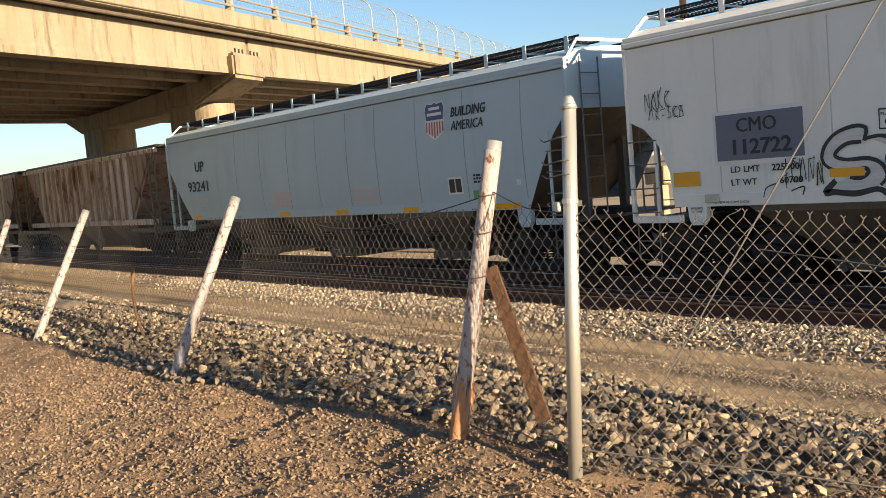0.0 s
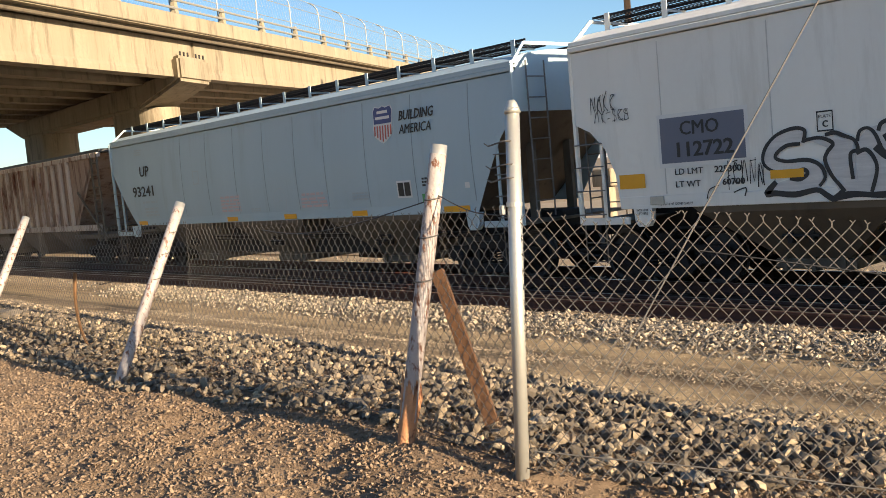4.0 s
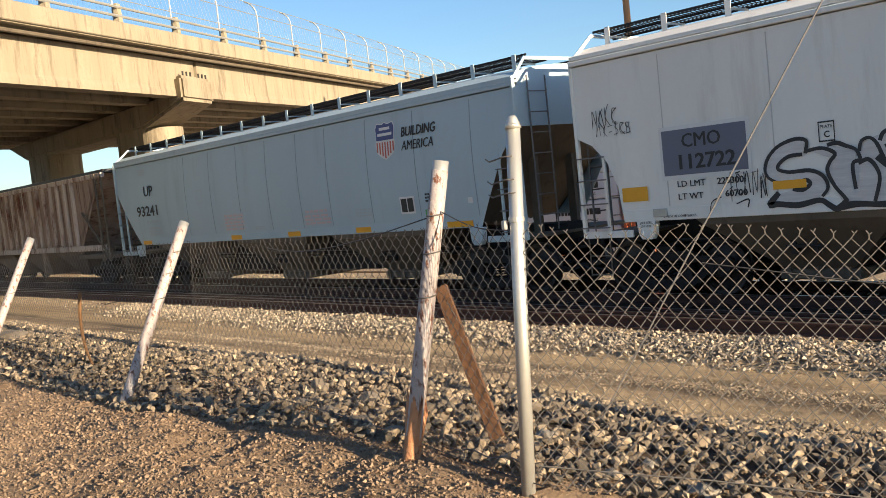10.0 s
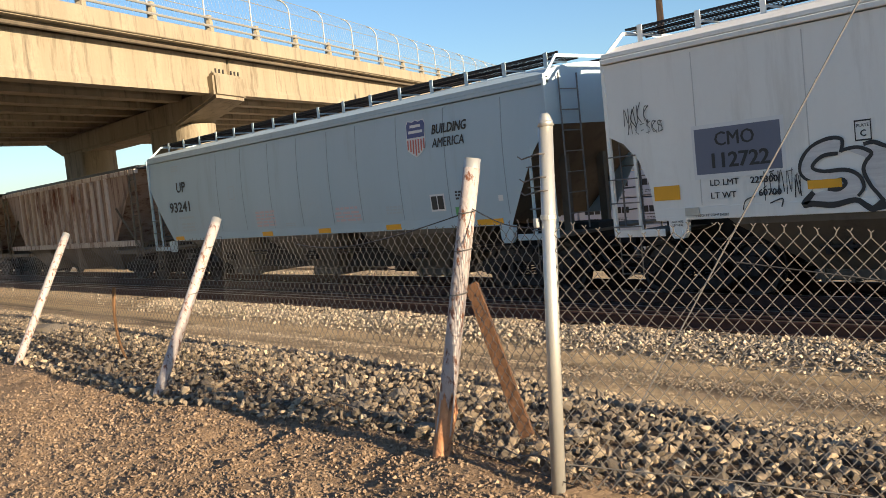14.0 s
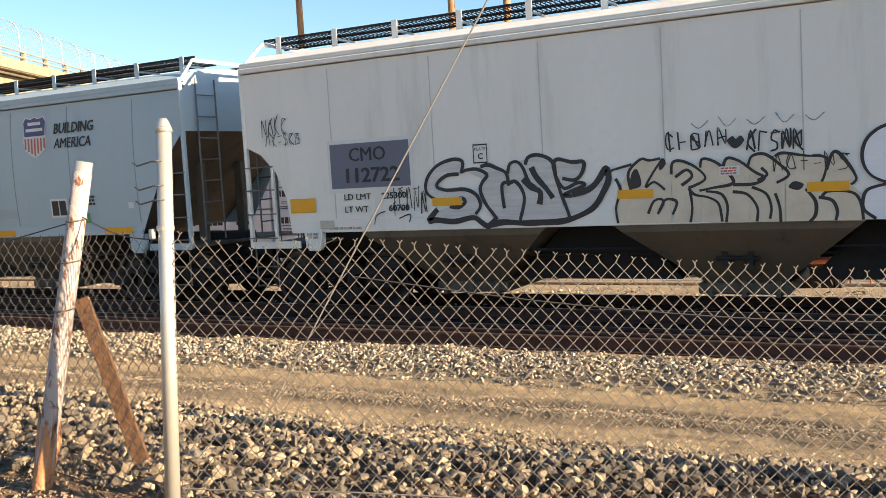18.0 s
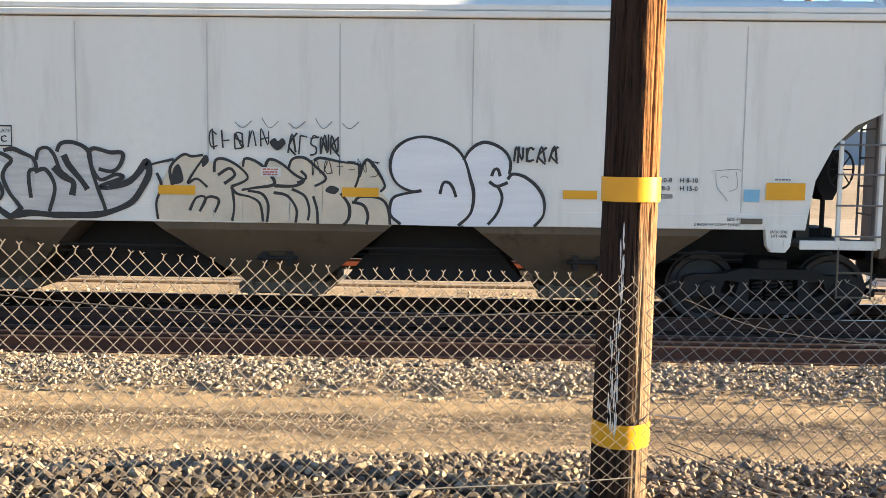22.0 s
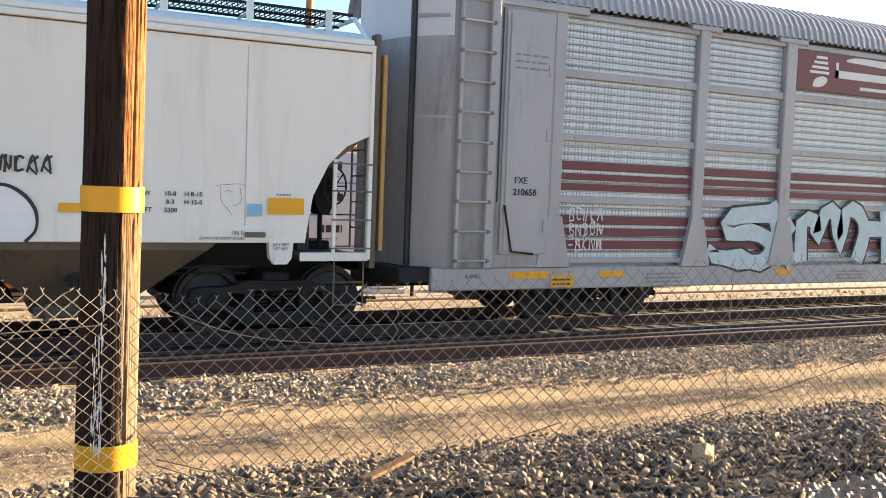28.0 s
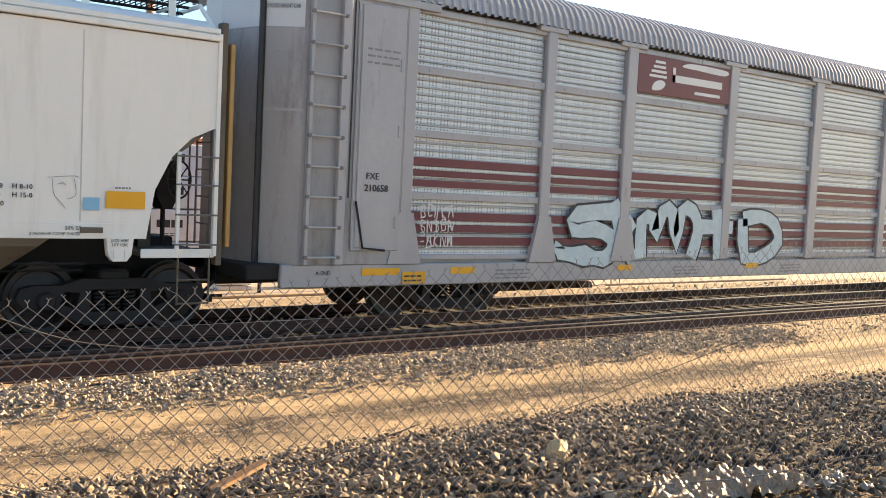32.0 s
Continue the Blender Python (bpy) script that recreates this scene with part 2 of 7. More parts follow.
M["auto_panel"] = surface("bare_galvanised_rack_panel", (0.40, 0.425, 0.45), (0.32, 0.335, 0.35), rough=0.45, metal=0.4, coarse=1.5, fine=25, amount=0.7, bump=0.04)
M["maroon"] = surface("maroon_stripe_paint", (0.13, 0.022, 0.032), (0.17, 0.05, 0.055), rough=0.5, coarse=2, amount=0.7, bump=0.03)
M["orange"] = surface("orange_flatcar_paint", (0.52, 0.135, 0.045), (0.38, 0.10, 0.04), (0.20, 0.08, 0.04), rough=0.6, coarse=1.5, amount=0.7, stain_lo=0.62, stain_hi=0.85, bump=0.05)
M["wrap"] = surface("white_lumber_wrap", (0.66, 0.67, 0.72), (0.56, 0.57, 0.62), rough=0.45, coarse=2.2, fine=14, amount=0.7, bump=0.3, bump_scale=6)
M["ochre"] = surface("ochre_edge_paint", (0.46, 0.27, 0.085), (0.36, 0.21, 0.07), rough=0.6, coarse=4, amount=0.7, bump=0.03)
M["plastic"] = surface("white_litter_plastic", (0.30, 0.27, 0.22), (0.20, 0.18, 0.15), rough=0.45, coarse=12, amount=0.7, bump=0.3)
M["clear_plastic"] = surface("dusty_clear_plastic", (0.40, 0.31, 0.21), (0.30, 0.22, 0.14), (0.15, 0.105, 0.07), rough=0.42, coarse=6, fine=40, amount=0.9, bump=0.2)
M["clear_plastic"].node_tree.nodes["Principled BSDF"].inputs["Transmission Weight"].default_value = 0.35
M["rubble"] = surface("broken_concrete", (0.22, 0.185, 0.14), (0.14, 0.115, 0.085), rough=0.9, coarse=5, amount=0.8, bump=0.5, bump_scale=30)
M["riprap"] = stone_material("riprap_stone", (0.034, 0.030, 0.028), (0.42, 0.335, 0.225), (0.17, 0.13, 0.088))
M["ballast"] = stone_material("ballast_stone", (0.11, 0.098, 0.085), (0.54, 0.46, 0.345), (0.37, 0.30, 0.215))
M["pebble"] = stone_material("dirt_clod", (0.11, 0.076, 0.05), (0.34, 0.245, 0.16), (0.20, 0.142, 0.092))
M["road_pebble"] = stone_material("road_pebble_stone", (0.085, 0.07, 0.058), (0.56, 0.46, 0.325), (0.36, 0.285, 0.195))
M["yellow_stone"] = surface("smooth_yellow_stone", (0.52, 0.39, 0.20), (0.42, 0.30, 0.15), rough=0.8, coarse=7, amount=0.8, bump=0.2)
M["weed"] = surface("dry_weed", (0.16, 0.13, 0.07), (0.10, 0.085, 0.05), rough=0.9, bump=0)
M["seam"] = surface("grimy_weld_seam", (0.60, 0.59, 0.56), (0.46, 0.445, 0.415), rough=0.6, coarse=2, amount=0.9, bump=0.0)
M["blue_seam"] = surface("grimy_blue_seam", (0.27, 0.33, 0.37), (0.22, 0.27, 0.30), rough=0.6, coarse=2, amount=0.8, bump=0.0)
M["hill"] = surface("hazy_far_hills", (0.32, 0.35, 0.40), (0.28, 0.31, 0.36), rough=1.0, coarse=0.01, amount=0.6, bump=0)


# ---- mesh helpers ----
def box(bm, x0, x1, y0, y1, z0, z1, chamfer=0.0):
    v = [bm.verts.new(p) for p in ((x0, y0, z0), (x1, y0, z0), (x1, y1, z0), (x0, y1, z0), (x0, y0, z1), (x1, y0, z1), (x1, y1, z1), (x0, y1, z1))]
    f = [bm.faces.new([v[i] for i in q]) for q in ((3, 2, 1, 0), (4, 5, 6, 7), (0, 1, 5, 4), (1, 2, 6, 5), (2, 3, 7, 6), (3, 0, 4, 7))]
    if chamfer:
        edges = list({e for g in f for e in g.edges})
        bmesh.ops.bevel(bm, geom=edges, offset=chamfer, segments=1, affect="EDGES")


def prism(bm, outline, axis, lo, hi):
    """An outline of two coordinates, drawn out along an axis from lo to hi."""
    def at(p, h):
        return {"x": (h, p[0], p[1]), "y": (p[0], h, p[1]), "z": (p[0], p[1], h)}[axis]
    a = [bm.verts.new(at(p, lo)) for p in outline]
    b = [bm.verts.new(at(p, hi)) for p in outline]
    n = len(outline)
    area = sum(outline[i][0] * outline[(i + 1) % n][1] - outline[(i + 1) % n][0] * outline[i][1] for i in range(n))
    turn = (area > 0) == (axis == "y")
    bm.faces.new(a if turn else a[::-1])
    bm.faces.new(b[::-1] if turn else b)
    for i in range(n):
        j = (i + 1) % n
        q = [a[i], b[i], b[j], a[j]]
        bm.faces.new(q if turn else q[::-1])


def tube(bm, pts, r, n=6, r1=None, cap=True):
    """A round bar along points."""
    pts = [Vector(p) for p in pts]
    rings = []
    for i, p in enumerate(pts):
        d = (pts[min(i + 1, len(pts) - 1)] - pts[max(i - 1, 0)]).normalized()
        side = d.cross(Vector((0, 0, 1)) if abs(d.z) < 0.9 else Vector((1, 0, 0))).normalized()
        up = side.cross(d)
        rr = r if r1 is None else r + (r1 - r) * i / (len(pts) - 1)
        rings.append([bm.verts.new(p + (side * math.cos(2 * math.pi * k / n) + up * math.sin(2 * math.pi * k / n)) * rr) for k in range(n)])
    for a, b in zip(rings, rings[1:]):
        for k in range(n):
            bm.faces.new((a[k], a[(k + 1) % n], b[(k + 1) % n], b[k]))
    if cap and n > 2:
        bm.faces.new(rings[0][::-1])
        bm.faces.new(rings[-1])


def disc(bm, cx, cy, cz, profile, n=28):
    """A turned body round an axle along y: profile of (radius, y offset)."""
    rings = [[bm.verts.new((cx + r * math.cos(2 * math.pi * k / n), cy + o, cz + r * math.sin(2 * math.pi * k / n))) for k in range(n)] for r, o in profile]
    for a, b in zip(rings, rings[1:]):
        for k in range(n):
            bm.faces.new((a[k], b[k], b[(k + 1) % n], a[(k + 1) % n]))
    bm.faces.new(rings[0])
    bm.faces.new(rings[-1][::-1])


def loft(bm, rings, closed=True, caps=True):
    vs = [[bm.verts.new(p) for p in r] for r in rings]
    n = len(vs[0])
    for a, b in zip(vs, vs[1:]):
        for k in range(n if closed else n - 1):
            bm.faces.new((a[k], a[(k + 1) % n], b[(k + 1) % n], b[k]))
    if caps and closed:
        bm.faces.new(vs[0][::-1])
        bm.faces.new(vs[-1])


def root_of(ob):
    while ob.parent:
        ob = ob.parent
    return ob


def mesh_of(name, bm, material, smooth=False):
    bmesh.ops.recalc_face_normals(bm, faces=bm.faces)
    me = bpy.data.meshes.new(name)
    bm.to_mesh(me)
    bm.free()
    me.materials.append(material)
    if smooth:
        for p in me.polygons:
            p.use_smooth = True
    return me


def part(name, bm, material, parent=None, label="", smooth=False, kind=""):
    """One mesh object, drawn in world places, under its thing or part."""
    if parent is not None:
        bmesh.ops.translate(bm, verts=bm.verts, vec=-root_of(parent).location)
    ob = new(name, mesh_of(name, bm, material, smooth))
    ob.parent = parent
    return tagged(ob, label, kind=kind)


def shared(name, me, parent, place, label=""):
    ob = new(name, me)
    ob.parent = parent
    ob.matrix_basis = place
    return tagged(ob, label)


def thing(name, place, label, category, group="", kind=""):
    ob = new(name)
    ob.location = place
    return tagged(ob, label, category, group, kind)


def BM():
    return bmesh.new()


def smooth_line(pts, steps=5, closed=False):
    out, n = [], len(pts)
    P = [Vector(p) for p in pts]
    for i in range(n if closed else n - 1):
        a, b, c, d = (P[(i + k) % n] for k in (-1, 0, 1, 2)) if closed else (P[max(i - 1, 0)], P[i], P[i + 1], P[min(i + 2, n - 1)])
        for s in range(steps):
            t = s / steps
            out.append(0.5 * ((2 * b) + (c - a) * t + (2 * a - 5 * b + 4 * c - d) * t * t + (3 * b - a - 3 * c + d) * t ** 3))
    if not closed:
        out.append(P[-1])
    return out


def ribbon(bm, pts, width, y, closed=False, steps=5, taper=False):
    """A flat painted stroke on an upright side at depth y."""
    L = smooth_line([(p[0], p[1], 0) for p in pts], steps, closed)
    if closed:
        L.append(L[0])
    va = []
    for i, p in enumerate(L):
        d = (L[min(i + 1, len(L) - 1)] - L[max(i - 1, 0)])
        d = d.normalized() if d.length else Vector((1, 0, 0))
        nrm = Vector((-d.y, d.x, 0)) * width * 0.5 * ((0.35 + 0.65 * math.sin(math.pi * i / (len(L) - 1))) if taper else (0.85 + 0.3 * noise.noise(p * 3)))
        va.append((bm.verts.new((p.x + nrm.x, y, p.y + nrm.y)), bm.verts.new((p.x - nrm.x, y, p.y - nrm.y))))
    for a, b in zip(va, va[1:]):
        bm.faces.new((a[0], a[1], b[1], b[0]))


def patch(bm, pts, y, steps=5, smooth_it=True):
    L = smooth_line([(p[0], p[1], 0) for p in pts], steps, True) if smooth_it else [Vector((*p, 0)) for p in pts]
    f = bm.faces.new([bm.verts.new((p.x, y, p.y)) for p in L])
    f.normal_update()
    bmesh.ops.triangulate(bm, faces=[f], ngon_method="EAR_CLIP")


def lettering(name, words, x, y, z, height, material, parent, align="LEFT", squeeze=1.0, face="front", slant=0.0):
    """Words in the built-in font, made into a mesh that lies on an upright side."""
    cu = bpy.data.curves.new(name, "FONT")
    cu.body, cu.size, cu.align_x, cu.extrude, cu.resolution_u, cu.offset = words, height / 0.7, align, 0.0008, 2, (0.0 if set(words) & set("MWEKX") else height * 0.022)
    tmp = bpy.data.objects.new(name, cu)
    me = bpy.data.meshes.new_from_object(tmp)
    bpy.data.objects.remove(tmp)
    turn = Euler((radians(90), 0, radians({"left": -90, "corner": -46.4}.get(face, 0)))).to_matrix().to_4x4()
    for v in me.vertices:
        v.co.x += slant * v.co.y
    me.transform(turn @ Matrix.Diagonal((squeeze, 1, 1, 1)))
    if not face == "corner" and height > 0.08:
        b = BM()
        b.from_mesh(me)
        again = bmesh.ops.duplicate(b, geom=b.verts[:] + b.edges[:] + b.faces[:])["geom"]
        bmesh.ops.translate(b, verts=[g for g in again if isinstance(g, bmesh.types.BMVert)], vec=(height * 0.055, -0.0018, height * 0.012))
        b.to_mesh(me)
        b.free()
    me.materials.clear()
    me.materials.append(material)
    return shared(name, me, parent, Matrix.Translation(Vector((x, y, z)) - root_of(parent).location))


def bars(bm, x, y, z, w, h, rows, seed=1, fill=0.62):
    """Writing too small to read: short plain bars, row by row."""
    rnd = random.Random(seed)
    rh = h / rows
    for r in range(rows):
        cx = x
        while cx < x + w * 0.97:
            ww = min(rnd.uniform(0.12, 0.34) * w, x + w - cx)
            zz = z + h - (r + 1) * rh + rh * 0.2
            f = [bm.verts.new(p) for p in ((cx, y, zz), (cx + ww, y, zz), (cx + ww, y, zz + rh * fill), (cx, y, zz + rh * fill))]
            bm.faces.new(f)
            cx += ww + 0.05 * w


# ---- the ground: dirt by the fence, a bank of stones, a service road, the track bed, and a lower yard behind ----
def lerp_table(v, table):
    if v <= table[0][0]:
        return table[0][1]
    for (a, p), (b, q) in zip(table, table[1:]):
        if v <= b:
            return p + (q - p) * (v - a) / (b - a)
    return table[-1][1]


FENCE_LINE = ((-40, 3.6), (-9.3, 3.0), (-6.2, 2.95), (-3.05, 2.55), (-2.5, 2.44), (0.75, 4.05), (6, 4.0), (40, 3.9))
FENCE_FOOT = ((-40, 0.95), (-9, 1.0), (-2.5, 1.05), (-0.8, 0.88), (0.5, 0.66), (3, 0.56), (40, 0.52))


def ground_height(x, y, rough=True):
    yc, zf = lerp_table(x, FENCE_LINE), lerp_table(x, FENCE_FOOT)
    if y < yc + 0.35:
        z = lerp_table(y - yc, ((-6, zf - 0.22), (-2.5, zf - 0.12), (-0.5, zf), (0.35, zf)))
    else:
        z = lerp_table(y, ((yc + 0.35, zf), (yc + 1.0, zf - 0.11), (yc + 1.9, zf - 0.34), (max(6.9, yc + 3), -0.12), (7.8, -0.27), (9.8, -0.33), (10.3, -0.26), (10.9, -0.2), (15.8, -0.2), (17.0, -0.17), (18.8, -1.45), (40, -1.5), (400, -1.5)))
    if rough:
        z += 0.035 * noise.noise((x * 0.9, y * 0.9, 0)) + 0.012 * noise.noise((x * 4, y * 4, 3))
        if y < yc:
            w = 0.5 + 0.5 * noise.noise((x * 0.5, y * 0.5, 8))
            z += w * 0.032 * math.sin((x * 0.55 + y * 1.6) * 4.2 + noise.noise((x, y, 5)) * 2.5) + 0.02 * noise.noise((x * 7, y * 7, 1)) + 0.016 * noise.noise((x * 15, y * 15, 4))
        elif 7.3 < y < 10:
            z += 0.018 * math.sin(y * 7.5 + 0.6 * noise.noise((x * 0.4, y, 2))) + 0.008 * noise.noise((x * 13, y * 13, 6))
    return z


def spread(lo, hi, dense_lo, dense_hi, step):
    a = [dense_lo + step * i for i in range(int((dense_hi - dense_lo) / step) + 1)]
    d, v = step, a[-1]
    while v < hi:
        d *= 1.22
        v += d
        a.append(v)
    d, v = step, a[0]
    while v > lo:
        d *= 1.22
        v -= d
        a.insert(0, v)
    return a


gx, gy = spread(-3000, 3000, -13, 8, 0.055), spread(-60, 3000, 0.3, 11.2, 0.055)
verts = [(x, y, ground_height(x, y)) for y in gy for x in gx]
nx = len(gx)
faces = [(j * nx + i, j * nx + i + 1, (j + 1) * nx + i + 1, (j + 1) * nx + i) for j in range(len(gy) - 1) for i in range(nx - 1)]
gme = bpy.data.meshes.new("ground")
gme.from_pydata(verts, [], faces)
for p in gme.polygons:
    p.use_smooth = True


def ground_material():
    """Brown dirt, tan road sand and a near-black tone of painted shade in bands along the tracks."""
    m = surface("dirt_and_gravel", (0.41, 0.295, 0.19), (0.21, 0.145, 0.092), (0.085, 0.058, 0.04), rough=0.95, coarse=1.6, fine=35, amount=0.8, stain_lo=0.55, stain_hi=0.8, bump=0.9, bump_scale=38, spec=0.15)
    nt = m.node_tree
    b = nt.nodes["Principled BSDF"]
    dirt = b.inputs["Base Color"].links[0].from_socket
    geo = nt.nodes.new("ShaderNodeNewGeometry")
    sep = nt.nodes.new("ShaderNodeSeparateXYZ")
    nt.links.new(geo.outputs["Position"], sep.inputs[0])
    wob = node(nt, "ShaderNodeTexNoise", Scale=1.4, Detail=5.0)
    add = nt.nodes.new("ShaderNodeMath")
    add.operation = "ADD"
    nt.links.new(sep.outputs[1], add.inputs[0])
    nt.links.new(wob.outputs[0], add.inputs[1])
    y = add.outputs[0]
    grain = node(nt, "ShaderNodeTexNoise", Scale=34.0, Detail=8.0, Roughness=0.8)
    streak = node(nt, "ShaderNodeTexNoise", Scale=1.0, Detail=5.0)
    mp = nt.nodes.new("ShaderNodeMapping")
    mp.inputs["Scale"].default_value = (0.25, 3.0, 1)
    nt.links.new(geo.outputs["Position"], mp.inputs[0])
    nt.links.new(mp.outputs[0], streak.inputs[0])
    road = mixed(nt, ramp(nt, grain.outputs[0], 0.38, 0.68), (0.50, 0.39, 0.248), (0.25, 0.19, 0.122))
    gravel = mixed(nt, ramp(nt, grain.outputs[0], 0.42, 0.6), (0.58, 0.45, 0.29), (0.15, 0.115, 0.082))
    road = mixed(nt, ramp(nt, streak.outputs[0], 0.50, 0.66), road, gravel)
    crown = mixed(nt, ramp(nt, grain.outputs[0], 0.44, 0.58), (0.42, 0.33, 0.225), (0.10, 0.08, 0.062))
    road = mixed(nt, ramp(nt, y, 8.65, 9.0), road, crown)
    road = mixed(nt, ramp(nt, y, 9.5, 9.85), road, mixed(nt, ramp(nt, grain.outputs[0], 0.38, 0.68), (0.50, 0.39, 0.248), (0.28, 0.213, 0.135)))
    # shade between the bank stones and under the train, put into the colour
    shaded_bed = mixed(nt, ramp(nt, grain.outputs[0], 0.4, 0.65), (0.07, 0.054, 0.042), (0.024, 0.019, 0.017))
    c = mixed(nt, ramp(nt, y, 3.1, 3.9), dirt, shaded_bed)
    c = mixed(nt, ramp(nt, y, 7.3, 8.1), c, road)
    bed = mixed(nt, ramp(nt, grain.outputs[0], 0.42, 0.66), (0.40, 0.31, 0.205), (0.10, 0.08, 0.062))
    c = mixed(nt, ramp(nt, y, 10.2, 10.7), c, bed)
    c = mixed(nt, ramp(nt, y, 11.6, 12.0), c, shaded_bed)
    yard_dirt = mixed(nt, ramp(nt, grain.outputs[0], 0.4, 0.65), (0.38, 0.305, 0.215), (0.25, 0.20, 0.14))
    c = mixed(nt, ramp(nt, y, 15.9, 16.5), c, yard_dirt)
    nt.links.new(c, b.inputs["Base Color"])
    bump = b.inputs["Normal"].links[0].from_node
    bump.inputs["Strength"].default_value, bump.inputs["Distance"].default_value = 1.0, 0.045
    grit = bump.inputs["Height"].links[0].from_node
    grit.inputs["Scale"].default_value, grit.inputs["Detail"].default_value, grit.inputs["Roughness"].default_value = 26.0, 8.0, 0.72
    return m


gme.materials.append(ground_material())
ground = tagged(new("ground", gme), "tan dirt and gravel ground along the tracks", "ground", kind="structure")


# ---- stones ----
ICO = {}


def rock_verts(rnd, size, flat=0.75, corners=13):
    """A broken stone: one of forty angular hulls, turned and stretched. Returns corners and faces."""
    if corners not in ICO:
        ICO[corners] = []
        pick = random.Random(12)
        for k in range(40):
            b = BM()
            for i in range(corners):
                d = Vector((pick.gauss(0, 1), pick.gauss(0, 1), pick.gauss(0, 1))).normalized()
                d *= pick.uniform(0.86, 1.04)
                b.verts.new((d.x, d.y * 0.85, d.z * 0.75))
            h = bmesh.ops.convex_hull(b, input=b.verts)
            bmesh.ops.delete(b, geom=[v for v in b.verts if not v.link_faces], context="VERTS")
            b.verts.index_update()
            ICO[corners].append(([v.co.copy() for v in b.verts], [[v.index for v in f.verts] for f in b.faces]))
            b.free()
    q = Euler((rnd.uniform(0, 6.3), rnd.uniform(0, 6.3), rnd.uniform(0, 6.3))).to_matrix()
    s = Vector((rnd.uniform(0.8, 1.2), rnd.uniform(0.7, 1.0), rnd.uniform(0.6, 0.9))) * size
    out = []
    hull = rnd.choice(ICO[corners])
    for v in hull[0]:
        w = q @ Vector((v.x * s.x, v.y * s.y, v.z * s.z))
        out.append(Vector((w.x, w.y, w.z * flat)))
    return out, hull[1]


def scatter(name, label, category, material, count, area, sizes, seed, keep=None, sink=0.25, corner_count=13):
    rnd = random.Random(seed)
    vs, fs = [], []
    made = 0
    while made < count:
        x, y = area(rnd)
        if keep and not keep(x, y, rnd):
            continue
        size = rnd.uniform(*sizes) * (1.0 if rnd.random() < 0.85 else 1.35)
        z = ground_height(x, y) + size * (0.55 - sink)
        base = len(vs)
        corners, sides = rock_verts(rnd, size, corners=corner_count)
        vs += [(x + v.x, y + v.y, z + v.z) for v in corners]
        fs += [[base + i for i in f] for f in sides]
        made += 1
    me = bpy.data.meshes.new(name)
    me.from_pydata(vs, [], fs)
    me.materials.append(material)
    return tagged(new(name, me), label, category, kind="stuff")


def bank_area(rnd):
    x = rnd.uniform(-17, 9.5) if rnd.random() < 0.85 else rnd.uniform(-40, 22)
    yc = lerp_table(x, FENCE_LINE)
    near = lerp_table(x, ((-9, -0.7), (-5.8, -0.68), (-4.6, -0.33), (-3.4, -0.1), (-2.4, 0.08), (-1.5, -0.3), (0.5, -1.4), (9, -1.8)))
    return x, yc + near + rnd.uniform(0.0, 1.0) ** 1.15 * (7.6 - yc - near)


stones = scatter("riprap_stones", "bank of loose broken grey and tan stones below the fence", "stones", M["riprap"], 44000, bank_area, (0.014, 0.038), 3, sink=-0.1, corner_count=14)
scatter("bank_gravel", "small broken gravel between the bank stones", "gravel", M["riprap"], 9000, bank_area, (0.010, 0.02), 4, sink=0.05, corner_count=8)
scatter("ballast_stones", "pale crushed stone ballast on the track shoulder", "ballast", M["ballast"], 21000, lambda r: (r.uniform(-26, 16) if r.random() < 0.8 else r.uniform(-60, 34), r.triangular(9.7, 11.15, 10.6)), (0.016, 0.040), 5, sink=-0.05)
scatter("track_bed_stones", "crushed stone ballast between and beyond the rails", "ballast", M["ballast"], 3500, lambda r: (r.uniform(-45, 30), r.uniform(13.4, 16.6)), (0.03, 0.055), 6)
scatter("dirt_clods", "loose brown clods and pebbles on the dirt", "pebbles", M["pebble"], 54000, lambda r: ((r.uniform(-7.5, -0.8) if r.random() < 0.8 else r.uniform(-16, 2)) + r.gauss(0, 0.7), r.uniform(0.7, 3.6) + r.gauss(0, 0.4)), (0.004, 0.015), 7, keep=lambda x, y, r: y < lerp_table(x, FENCE_LINE) + 0.4, corner_count=8)
scatter("road_pebbles", "scattered pebbles on the service road", "pebbles", M["road_pebble"], 50000, lambda r: (r.uniform(-20, 13), r.choice((r.uniform(6.8, 10.0), r.gauss(8.78, 0.24), r.gauss(8.78, 0.24), r.gauss(7.7, 0.3)))), (0.004, 0.017), 8, sink=0.1, corner_count=8)

# larger single stones on the bank
stone_meshes = []
for k in range(6):
    rr = random.Random(50 + k)
    b = BM()
    corners, sides = rock_verts(rr, 0.1, 0.85)
    vv = [b.verts.new(v) for v in corners]
    for f in sides:
        b.faces.new([vv[i] for i in f])
    stone_meshes.append(mesh_of("stone", b, M["riprap"]))
rr = random.Random(77)
for k in range(200):
    x = rr.uniform(-9, 7.5)
    y = lerp_table(x, FENCE_LINE) + rr.uniform(0.12, 1.6) - (0.9 if x > 0.5 else 0)
    s = rr.uniform(0.3, 0.55)
    shared("stone", stone_meshes[k % 6], stones, Matrix.Translation((x, y, ground_height(x, y) + 0.05 * s)) @ Euler((rr.uniform(-0.4, 0.4), rr.uniform(-0.4, 0.4), rr.uniform(0, 6))).to_matrix().to_4x4() @ Matrix.Diagonal((s, s, s, 1)))


